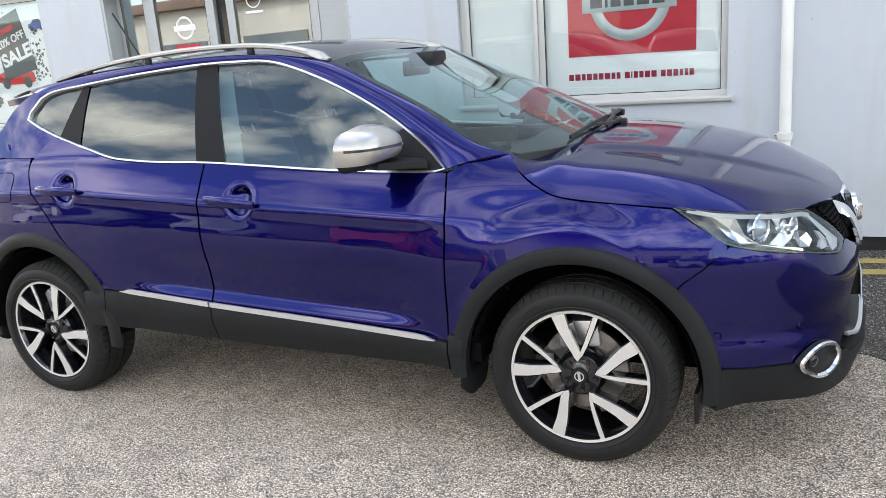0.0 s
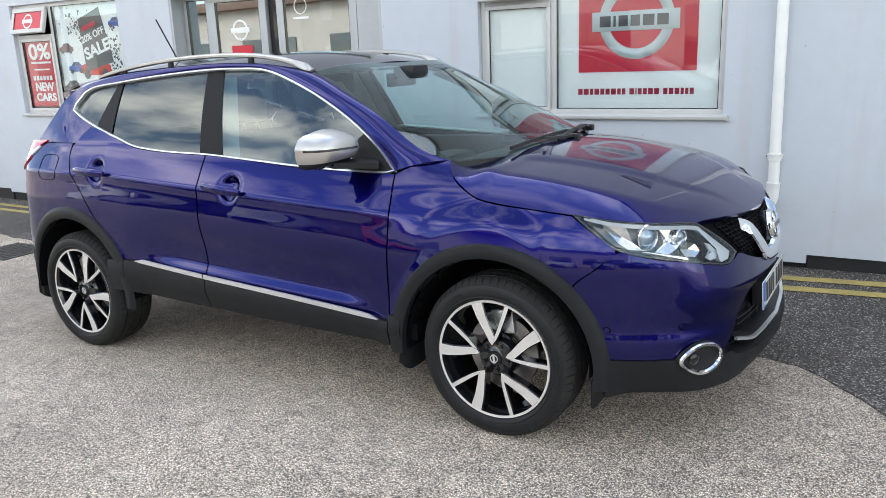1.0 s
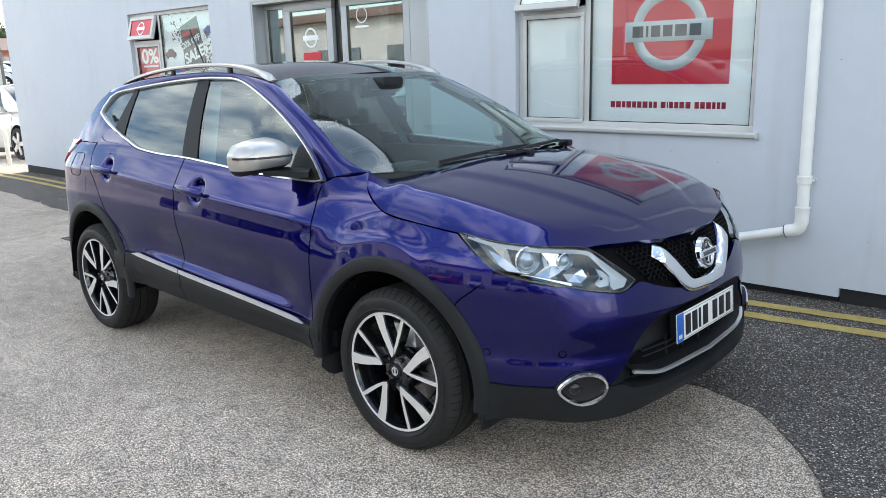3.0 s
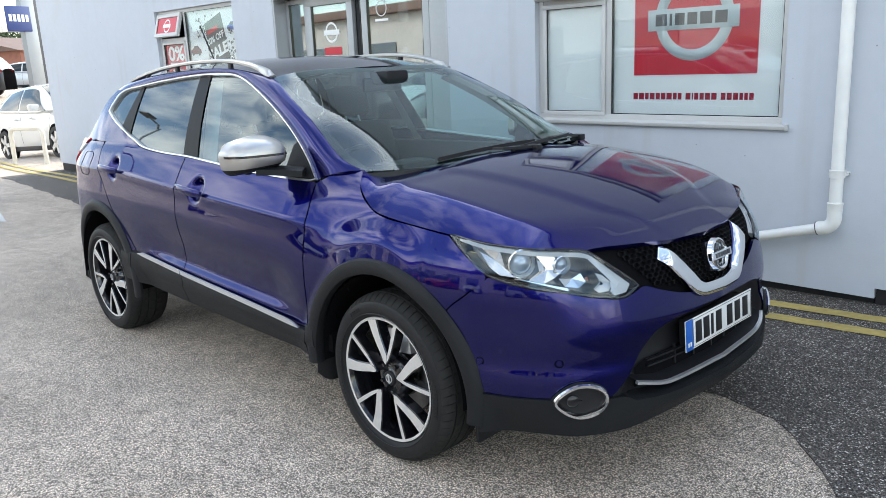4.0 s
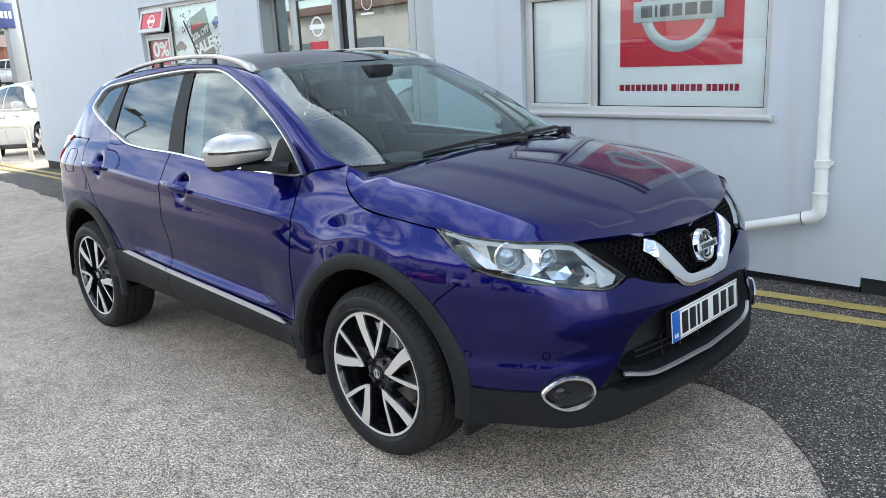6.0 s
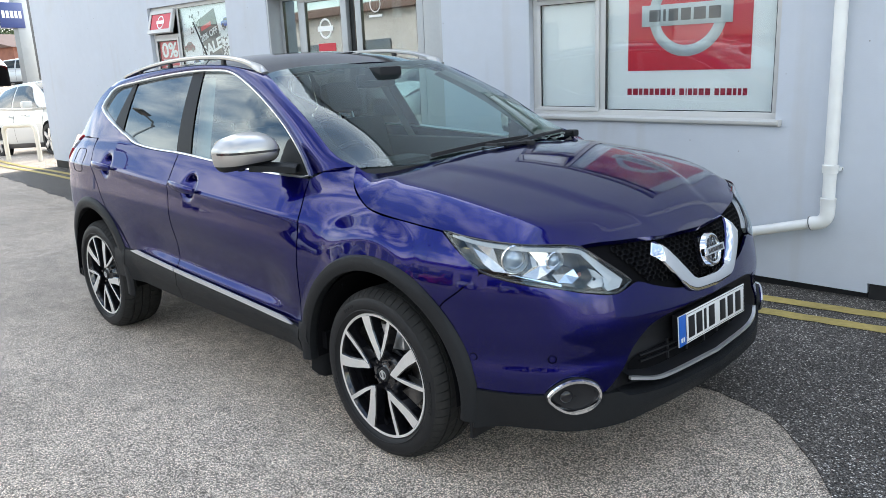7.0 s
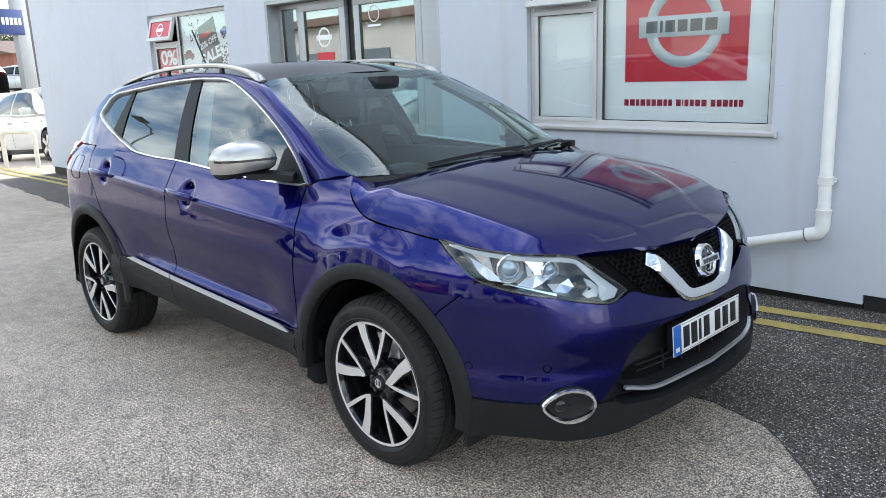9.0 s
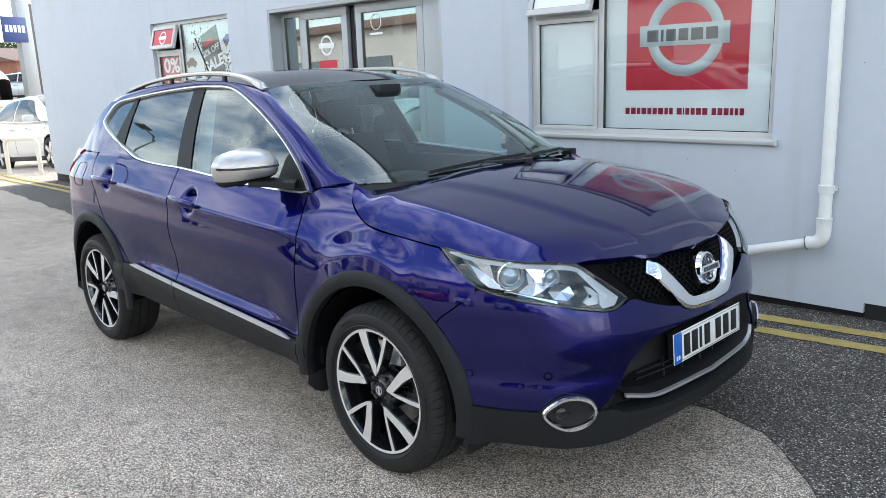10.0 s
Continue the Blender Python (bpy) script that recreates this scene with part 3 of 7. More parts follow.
wall = part("wall_front", wall_with_openings(), RENDER_WALL, smooth_shade=False)
wall.matrix_basis = SITE
tagged(wall, "pale blue-white painted rendered building wall", "wall", kind="structure")
for nm, args in (("wall_end", (U0, U0 + 0.3, 0.3, 9.0, 0.1, TOP)), ("wall_back", (U0 + 0.3, U1, 8.7, 9.0, -0.2, TOP)), ("wall_side", (U1 - 0.3, U1, 0.3, 8.7, -0.2, TOP))):
    o = part(nm, box(*args), RENDER_WALL, smooth_shade=False)
    o.matrix_basis = SITE
    tagged(o, "pale painted rendered building wall", "wall", kind="structure")
o = part("roof", box(U0 - 0.1, U1 + 0.1, -0.1, 9.1, TOP, TOP + 0.15), FRAME_GREY, smooth_shade=False)
o.matrix_basis = SITE
tagged(o, "flat grey roof edge of the building", "roof", kind="structure")
PLINTH = material("black_plinth", (0.012, 0.012, 0.013), 0.7, vary=0.3, scale=20)
for a, b, top in ((U0 + 0.02, -6.9, 0.12), (2.135, U1, 0.14), (-1.22, 2.125, 0.075), (-6.9, -3.73, 0.08)):
    o = part("plinth", box(a, b, 0.02 if top > 0.1 else 0.035, 0.28, -0.4, top), PLINTH, smooth_shade=False)
    o.matrix_basis = SITE
    tagged(o, "black damp-proof plinth at the foot of the wall", "plinth", kind="structure")

# painted mark and an iron drain cover in the road
MARK_WHITE = material("worn_white_marking", (0.62, 0.62, 0.60), 0.75, vary=0.22, scale=26, bump=0.6, bump_scale=200)
mark = [[(-6.02, -0.19), (-6.6, -0.08), (-7.2, 0.03)], [(-6.25, -0.29), (-6.9, -0.24), (-7.6, -0.15)], [(-6.5, -0.40), (-7.2, -0.40), (-8.0, -0.34)]]
tagged(part("road_marking", sheet(flat(mark, 0.010)), MARK_WHITE), "worn white painted mark on the asphalt", "road marking", kind="structure")
IRON = material("worn_cast_iron", (0.075, 0.068, 0.062), 0.6, 0.4, vary=0.3, scale=30, bump=0.4, bump_scale=160)
drain = thing("drain_cover", "worn cast iron drain cover set in the asphalt", "drain cover", at=pose(-4.2, 0.33, ground_z(-4.2, 0.33) - 0.004, 0, 1.4, 2))
part("cover_frame", join(box(-0.26, 0.26, -0.235, -0.205, -0.02, 0.014), box(-0.26, 0.26, 0.205, 0.235, -0.02, 0.014), box(-0.26, -0.23, -0.204, 0.204, -0.02, 0.013), box(0.23, 0.26, -0.204, 0.204, -0.02, 0.013)), IRON, drain, smooth_shade=False)
part("cover_plate", box(-0.224, 0.224, -0.199, 0.199, -0.02, 0.010), IRON, drain, smooth_shade=False)
studs = bmesh.new()
for i in range(7):
    for j in range(6):
        add_box(studs, -0.205 + 0.061 * i, -0.205 + 0.061 * i + 0.042, -0.183 + 0.063 * j, -0.183 + 0.063 * j + 0.044, 0.009, 0.0155)
part("tread_studs", studs, IRON, drain, smooth_shade=False)


def at_site(ob):
    ob.matrix_basis = SITE
    return ob


def frame_bars(u0, u1, w0, w1, t, y0, y1, bevel=0.004):
    """Four mitred-looking bars round an opening."""
    return join(box(u0, u1, y0, y1, w0, w0 + t, bevel), box(u0, u1, y0, y1, w1 - t, w1, bevel), box(u0, u0 + t, y0 + 0.001, y1, w0 + t, w1 - t, bevel), box(u1 - t, u1, y0 + 0.001, y1, w0 + t, w1 - t, bevel))


WIN_GLASS = glass_material("window_glass", (0.93, 0.95, 0.95), 0.05)


def window(name, o, split, transom, hgt):
    """A white plastic window: a narrow casement with a top vent on one side, one large pane on the other, and a sill."""
    u0, u1, w0, w1 = o
    w = at_site(tagged(new(name), "white plastic-framed shop window with an open top vent", "window", kind="structure"))
    part("window_frame", frame_bars(u0 + 0.002, u1 - 0.002, w0, w1, 0.042, 0.045, 0.115), UPVC, w)
    part("mullion", box(split - 0.022, split + 0.022, 0.050, 0.112, w0 + 0.042, w1 - 0.042, 0.004), UPVC, w)
    part("transom", box(u0 + 0.044, split - 0.022, 0.052, 0.112, transom - 0.022, transom + 0.022, 0.004), UPVC, w)
    part("casement", frame_bars(u0 + 0.044, split - 0.024, w0 + 0.028, transom - 0.023, 0.030, 0.036, 0.062), UPVC, w)
    part("seal", frame_bars(u0 + 0.074, split - 0.050, w0 + 0.058, transom - 0.053, 0.004, 0.046, 0.058, 0), GLOSS_BLACK, w)
    part("seal", frame_bars(split + 0.022, u1 - 0.044, w0 + 0.042, w1 - 0.042, 0.005, 0.052, 0.075, 0), GLOSS_BLACK, w)
    for a, b, c, d in ((u0 + 0.077, split - 0.053, w0 + 0.061, transom - 0.056), (split + 0.026, u1 - 0.048, w0 + 0.046, w1 - 0.046)):
        part("pane", box(a, b, 0.060, 0.064, c, d), WIN_GLASS, w).visible_shadow = False
    m = Matrix.Translation((0, 0.05, w1 - 0.045)) @ Matrix.Rotation(radians(-16), 4, "X")
    vb = frame_bars(u0 + 0.030, split - 0.030, -hgt, 0.0, 0.045, -0.03, 0.012)
    bmesh.ops.transform(vb, matrix=m, verts=vb.verts)
    part("vent", vb, UPVC, w, "open top-hung vent")
    vs_ = join(frame_bars(u0 + 0.074, split - 0.074, -hgt + 0.044, -0.044, 0.004, -0.022, 0.0, 0))
    bmesh.ops.transform(vs_, matrix=m, verts=vs_.verts)
    part("seal", vs_, GLOSS_BLACK, w)
    vp = box(u0 + 0.076, split - 0.076, -0.012, -0.008, -hgt + 0.046, -0.046)
    bmesh.ops.transform(vp, matrix=m, verts=vp.verts)
    part("vent_panel", vp, WHITE_SIGN, w)
    sill = sweep([(u0 - 0.02, 0, w0), (u1 + 0.032, 0, w0)], [(0.030, -0.028), (0.034, -0.022), (0.034, -0.006), (0.026, 0.0), (-0.06, 0.006), (-0.06, -0.02), (0.0, -0.022), (0.020, -0.028)])
    part("window_sill", sill, UPVC, w)
    part("sill_cap", box(u1 + 0.026, u1 + 0.040, -0.038, 0.0, w0 - 0.034, w0 + 0.006, 0.004), UPVC, w)
    return w


win1 = window("window_1", SIGN_WIN, 0.293, 1.915, 0.306)
win2 = window("window_2", POSTER_WIN, -5.690, 1.910, 0.281)


def board(name, label, cat, u0, u1, w0, w1, mat, y=0.085):
    t = at_site(thing(name, label, cat))
    part("backing", box(u0, u1, y, y + 0.006, w0, w1), mat, t)
    return t


# shop sign behind the glass
BURGUNDY = material("burgundy_print", (0.30, 0.005, 0.03), 0.4)
sign = board("shop_sign", "red and white shop sign with a silver ring emblem", "sign", 0.318, 1.500, 1.113, 2.216, WHITE_SIGN)
part("red_square", box(0.479, 1.340, 0.0815, 0.0848, 1.376, 2.214), RED_SIGN, sign, "red printed square")


def ring_plate(cu, cw, ro, ri, y0, y1):
    bm = lathe([(ri, y1), (ri + 0.006, y0 + 0.0008), ((ri + ro) / 2, y0), (ro - 0.006, y0 + 0.0008), (ro, y1)], 64)
    bmesh.ops.translate(bm, verts=bm.verts, vec=(cu, 0, cw))
    return bm


part("ring", ring_plate(0.906, 1.736, 0.272, 0.199, 0.0775, 0.0815), LOGO_SILVER, sign, "silver printed ring")
part("bar", box(0.583, 1.215, 0.0745, 0.0795, 1.664, 1.800, 0.002), LOGO_SILVER, sign, "silver printed bar")
# the name on the bar and the line below, as plain bars of the width of each letter
u = 0.640
for wd in (0.094, 0.030, 0.080, 0.080, 0.094, 0.092):
    part("inscription_bar", box(u, u + wd - 0.012, 0.0735, 0.0744, 1.694, 1.770), GREY_SIGN, sign)
    u += wd + 0.008
u = 0.476
for widths, gap in (((0.040, 0.044, 0.032, 0.042, 0.036, 0.038, 0.044, 0.032, 0.032), 0.006), ((0.041, 0.014, 0.034, 0.034, 0.040, 0.041), 0.006), ((0.036, 0.038, 0.038, 0.028, 0.028, 0.034), 0.006)):
    for wd in widths:
        part("name_bar", box(u, u + wd - 0.006, 0.0835, 0.0848, 1.213, 1.257), BURGUNDY, sign)
        u += wd + 0.0035
    u += 0.020
wb = board("window_panel", "plain white panel behind the casement glass", "panel", -0.250, 0.250, 1.115, 1.870, WHITE_SIGN, 0.070)

# posters
plaque = at_site(thing("plaque", "red plaque with a silver ring emblem", "sign"))
pm = Matrix.Translation((0, 0.05, 2.215)) @ Matrix.Rotation(radians(-16), 4, "X")
bm = box(-6.262, -5.772, -0.018, -0.012, -0.252, -0.046)
bmesh.ops.transform(bm, matrix=pm, verts=bm.verts)
part("backing", bm, RED_SIGN, plaque)
bm = join(ring_plate(-6.02, -0.148, 0.082, 0.066, -0.0215, -0.0185), box(-6.115, -5.925, -0.0225, -0.019, -0.168, -0.128))
bmesh.ops.transform(bm, matrix=pm, verts=bm.verts)
part("emblem", bm, WHITE_SIGN, plaque)
offer = board("offer_poster", "red finance poster with white lettering in the window", "poster", -6.262, -5.760, 1.128, 1.852, RED_SIGN, 0.070)
FACE_ON = Euler((radians(90), 0, 0)).to_matrix().to_4x4()
put_text = lambda nm, txt, size, mat, par, u, w, wd, y, bold=0.0, tilt=0.0: lettering(nm, txt, size, mat, par, Matrix.Translation((u, y, w)) @ Matrix.Rotation(radians(-tilt), 4, "Y") @ FACE_ON, bold, wd)
put_text("lettering", "0%", 0.24, WHITE_SIGN, offer, -6.01, 1.735, 0.40, 0.0675, 0.006)
for k, (w_, h_, l_) in enumerate(((1.622, 0.022, 0.36), (1.545, 0.016, 0.28))):
    part("text_bar", box(-6.01 - l_ / 2, -6.01 + l_ / 2, 0.068, 0.0698, w_ - h_ / 2, w_ + h_ / 2), WHITE_SIGN, offer)
for k in range(6):
    part("name_bar", box(-6.19 + 0.061 * k, -6.146 + 0.061 * k, 0.068, 0.0698, 1.425, 1.475), WHITE_SIGN, offer)
put_text("lettering", "NEW", 0.13, WHITE_SIGN, offer, -6.005, 1.345, 0.34, 0.0675, 0.005)
put_text("lettering", "CARS", 0.12, WHITE_SIGN, offer, -5.998, 1.228, 0.37, 0.0675, 0.005)

sale = board("sale_poster", "white sale poster with a dark tilted panel and printed cars", "poster", -5.655, -4.552, 1.093, 2.216, WHITE_SIGN)


part("dark_panel", prism([(-5.26, 2.06), (-4.90, 2.17), (-4.76, 1.60), (-5.22, 1.50)], 0.080, 0.0845), GREY_SIGN, sale, "dark grey tilted panel")
put_text("lettering", "SALE", 0.17, WHITE_SIGN, sale, -5.005, 1.735, 0.43, 0.0785, 0.006, 15)
put_text("lettering", "20% OFF", 0.10, WHITE_SIGN, sale, -5.05, 1.885, 0.40, 0.0785, 0.002, 15)
part("text_bar", prism([(-5.22, 1.975), (-4.99, 2.035), (-4.985, 1.985), (-5.21, 1.93)], 0.0785, 0.0798), RED_SIGN, sale, "red text bar")
random.seed(4)
shards = bmesh.new()
for k in range(150):
    side = k % 2
    a = random.gauss(0, 1)
    cu, cw = (-5.33 + 0.12 * a, 1.99 + random.gauss(0, 0.09)) if side == 0 else (-4.72 + 0.07 * a, 1.68 + random.gauss(0, 0.12))
    if not (-5.64 < cu < -4.57):
        continue
    r = random.uniform(0.006, 0.026)
    t0 = random.uniform(0, 6.28)
    vs3 = [shards.verts.new((cu + r * math.cos(t0 + q * 2.1), 0.0830 - 0.00001 * k, cw + r * math.sin(t0 + q * 2.1))) for q in range(3)]
    shards.faces.new(vs3)
tagged(part("shard_print", shards, GREY_SIGN, sale, smooth_shade=False), kind="stuff")


def printed_car(cu, cw, s, mat):
    """A flat printed car: body, window band and wheels."""
    body = [(-0.5, -0.10), (-0.48, 0.05), (-0.30, 0.10), (-0.14, 0.24), (0.18, 0.25), (0.36, 0.10), (0.50, 0.04), (0.50, -0.12), (0.30, -0.16), (-0.32, -0.16)]
    part("printed_car", prism([(cu + x * s, cw + z * s) for x, z in body], 0.081, 0.0835), mat, sale)
    part("printed_window", prism([(cu + x * s, cw + z * s) for x, z in ((-0.22, 0.11), (-0.11, 0.21), (0.15, 0.22), (0.27, 0.11))], 0.0795, 0.0808), GREY_SIGN, sale)
    for x in (-0.3, 0.3):
        part("printed_wheel", prism([(cu + x * s + 0.11 * s * math.cos(q * 0.6283), cw - 0.13 * s + 0.11 * s * math.sin(q * 0.6283)) for q in range(10)], 0.0795, 0.0808), GREY_SIGN, sale)


PRINT_BLUE = material("blue_print", (0.05, 0.12, 0.40), 0.4, vary=0.3, scale=20)
PRINT_DARK = material("dark_red_print", (0.14, 0.03, 0.04), 0.4, vary=0.4, scale=20)
PRINT_RED = material("red_print", (0.60, 0.02, 0.02), 0.4, vary=0.25, scale=20)
printed_car(-5.07, 1.545, 0.50, PRINT_RED)
printed_car(-5.40, 1.55, 0.26, PRINT_BLUE)
printed_car(-5.53, 1.76, 0.24, PRINT_DARK)
printed_car(-4.665, 2.00, 0.22, PRINT_BLUE)
printed_car(-5.50, 1.33, 0.34, GREY_SIGN)

# ---- doorway ----
REC = 0.13
SHOP_GREY = material("shop_interior_grey", (0.55, 0.56, 0.56), 0.8, vary=0.15, scale=6)
for nm, a in (("reveal", (-3.735, -3.700, 0.004, 0.30, -0.25, 2.232)), ("reveal", (-1.250, -1.215, 0.004, 0.30, -0.25, 2.232)), ("reveal", (-3.70, -1.25, 0.006, 0.30, 2.200, 2.238))):
    tagged(at_site(part(nm, box(*a, 0.003), FRAME_GREY)), "grey aluminium door surround", "door surround", kind="structure")
tagged(at_site(part("side_panel", box(-1.56, -1.252, REC, REC + 0.05, -0.2, 2.198, 0.004), FRAME_GREY)), "grey aluminium side panel beside the doors", "panel", kind="structure")
DOOR_GLASS = glass_material("door_glass", (0.60, 0.63, 0.63), 0.34)


def door_leaf(name, u0, u1, stile, y):
    d = at_site(tagged(new(name), "grey aluminium shop door with a tall glass pane", "door", kind="structure"))
    part("door_frame", frame_bars(u0, u1, 0.02, 2.195, stile, y, y + 0.045), FRAME_GREY, d)
    part("seal", frame_bars(u0 + stile, u1 - stile, 0.02 + stile, 2.195 - stile, 0.008, y + 0.006, y + 0.03, 0), GLOSS_BLACK, d)
    part("pane", box(u0 + stile, u1 - stile, y + 0.020, y + 0.026, 0.02 + stile, 2.195 - stile), DOOR_GLASS, d).visible_shadow = False
    return d


door_leaf("door_1", -3.700, -3.345, 0.045, REC + 0.02)
leaf = door_leaf("door_2", -3.335, -2.600, 0.085, REC)
leaf2 = door_leaf("door_3", -2.470, -1.565, 0.080, REC)
tagged(at_site(part("door_post", box(-2.60, -2.47, REC + 0.05, REC + 0.11, 0.0, 2.195), GLOSS_BLACK)), "dark gap between the shop doors", "door post", kind="structure")
for par, cu, cw in ((leaf, -2.955, 1.842),):
    bm = join(ring_plate(cu, cw, 0.098, 0.078, REC + 0.0165, REC + 0.0195), box(cu - 0.12, cu + 0.12, REC + 0.0155, REC + 0.019, cw - 0.024, cw + 0.024))
    part("window_decal", bm, WHITE_SIGN, par, "white ring emblem decal")
    part("name_bar", box(cu - 0.125, cu + 0.145, REC + 0.016, REC + 0.0195, 1.625, 1.70), RED_SIGN, par)
bm = ring_plate(-2.20, 2.02, 0.075, 0.064, REC + 0.0165, REC + 0.0195)
part("window_decal", bm, WHITE_SIGN, leaf2, "small white round decal")
part("text_bar", box(-2.29, -2.11, REC + 0.0165, REC + 0.019, 1.905, 1.925), WHITE_SIGN, leaf2)
for a in ((-1.98, -1.86, 1.88, 2.07), (-2.30, -2.02, 1.55, 1.575), (-1.95, -1.88, 1.58, 1.66)):
    part("notice", box(a[0], a[1], REC + 0.03, REC + 0.034, a[2], a[3]), WHITE_SIGN, leaf2)
for nm, a in (("shop_wall", (-4.5, -0.6, 2.8, 2.9, -0.2, 2.6)), ("shop_wall", (-4.5, -4.4, 0.31, 2.8, -0.2, 2.6)), ("shop_wall", (-0.7, -0.6, 0.31, 2.8, -0.2, 2.6)), ("shop_ceiling", (-4.4, -0.7, 0.31, 2.8, 2.5, 2.6)), ("shop_floor", (-4.4, -0.7, 0.31, 2.8, -0.1, 0.0))):
    tagged(at_site(part(nm, box(*a), SHOP_GREY)), "plain grey shop interior surface", "wall", kind="structure")
counter = at_site(thing("shop_counter", "pale shop counter behind the doors", "counter"))
part("counter_body", box(-3.3, -2.0, 1.8, 2.3, 0.0, 1.05, 0.02), UPVC, counter)
part("counter_top", box(-3.35, -1.95, 1.75, 2.35, 1.055, 1.10, 0.01), SHOP_GREY, counter)

# ---- rainwater pipe ----
pipe = at_site(thing("drainpipe", "white plastic drainpipe with brackets and an elbow", "pipe"))
PU, PY = 1.9015, -0.066
R_ = 0.0355
pipe_u = lambda w: PU - 0.0095 * (w - 0.55)
bend = [(pipe_u(w), PY, w) for w in (TOP - 0.1, 2.0, 0.58)]
part("pipe_length", sweep(bend, round_section(R_, 20), up=(0, 1, 0)), PIPE_WHITE, pipe)
for z in (0.805, 0.612, 2.2):
    part("socket", lathe([(R_ + 0.001, z - 0.022), (R_ + 0.007, z - 0.020), (R_ + 0.007, z + 0.014), (R_ + 0.009, z + 0.018), (R_ + 0.009, z + 0.026), (R_ + 0.001, z + 0.028)], 24, axis="z"), PIPE_WHITE, pipe).matrix_basis = Matrix.Translation((pipe_u(z), PY, 0))
elbow = [(PU, PY, 0.592)] + [(PU - 0.062 + 0.062 * math.cos(t), PY, 0.552 - 0.068 * math.sin(t)) for t in [radians(8.2 * k) for k in range(10)]] + [(PU - 0.088, PY, 0.4775)]
part("elbow", sweep(elbow, round_section(R_ + 0.005, 20), up=(0, 1, 0)), PIPE_WHITE, pipe)
part("branch", sweep([(PU - 0.07, PY, 0.482), (PU - 0.455, PY, 0.380), (PU - 1.15, PY, 0.196)], round_section(0.0305, 20), up=(0, 1, 0)), PIPE_WHITE, pipe)
part("seal_ring", sweep([(PU - 0.0865, PY, 0.4778), (PU - 0.0915, PY, 0.4765)], round_section(R_ + 0.0065, 20), up=(0, 1, 0)), GREY_SIGN, pipe, "dark rubber seal ring")
PB = pipe_u(0.805)
part("bracket", join(box(PB - 0.060, PB + 0.050, -0.012, 0.0, 0.795, 0.815, 0.003), box(PB - 0.047, PB - 0.038, PY, 0, 0.797, 0.813), box(PB + 0.038, PB + 0.047, PY, 0, 0.797, 0.813)), PIPE_WHITE, pipe)
for du in (-0.055, 0.044):
    part("screw", box(PB + du - 0.006, PB + du + 0.006, -0.017, -0.011, 0.800, 0.811, 0.002), GREY_SIGN, pipe)

# ---- the car: shapes ----
def patch(ul, ur, zb, zt, nu, nz, proud=0.0, surf=None):
    """A field of points on a skin, between a left and a right edge (given by height) and a lower and an upper edge (given along)."""
    surf = surf or skin
    rows = []
    for j in range(nz + 1):
        row = []
        for i in range(nu + 1):
            a, v = i / nu, j / nz
            z = 0.8
            for _ in range(9):
                u = ul(z) * (1 - a) + ur(z) * a
                z2 = zb(u) * (1 - v) + zt(u) * v
                z = 0.5 * z + 0.5 * z2 if abs(z2 - z) > 1e-4 else z2
            row.append(surf(u, z, proud))
        rows.append(row)
    return rows


U = u_of_x


def ux(*pts):
    """Like graph, with places along the car turned into outline parameters."""
    return graph(*[(U(x), z) for x, z in pts])


def zx(*pts):
    """Edge as a function of height; the second value is a place along the car."""
    return graph(*[(z, U(x)) for z, x in pts])


ARCH_R, ARCH_R2, ARCH_Z = 0.468, 0.482, 0.335


def over_arch(base, wx, r):
    def f(u):
        x = PLAN(u)[0]
        d = r * r - (x - wx) ** 2
        return max(base(u), ARCH_Z + math.sqrt(d)) if d > 0 else base(u)
    return f


car = thing("car", "deep blue metallic crossover car with black cladding and silver mirrors", "car")
GAP = 0.0008
both = lambda name, bm, mat, label="", parent=None: (part(name, mirrored(bm), mat, parent or car, label), part(name, bm, mat, parent or car, label))

SILL_TOP = ux((-0.90, 0.565), (-0.76, 0.556), (-0.26, 0.512), (0.30, 0.475), (0.79, 0.440), (0.86, 0.436))
SILL_BOT = ux((-0.95, 0.40), (-0.80, 0.365), (-0.26, 0.345), (0.80, 0.318), (0.90, 0.315))
# front door
zt_fd = ux((-0.262, 1.114), (0.0, 1.097), (0.33, 1.074), (0.667, 1.056), (0.846, 1.050))
fd = sheet(patch(lambda z: U(-0.260) + GAP * 0.5, zx((0.43, 0.838), (0.65, 0.844), (0.89, 0.853), (1.06, 0.842)), SILL_TOP, zt_fd, 72, 46), 0.015)
front_doors = both("front_door", fd, PAINT)
# rear door
zt_rd = ux((-1.32, 1.262), (-1.16, 1.250), (-0.95, 1.19), (-0.77, 1.143), (-0.50, 1.122), (-0.262, 1.114))
rd_l = zx((0.49, -0.872), (0.56, -0.90), (0.63, -0.955), (0.72, -1.03), (0.80, -1.10), (0.875, -1.15), (1.02, -1.262), (1.137, -1.318), (1.20, -1.26), (1.262, -1.16))
rd = sheet(patch(rd_l, lambda z: U(-0.262) - GAP * 0.5, SILL_TOP, zt_rd, 72, 46), 0.015)
rear_doors = both("rear_door", rd, PAINT)
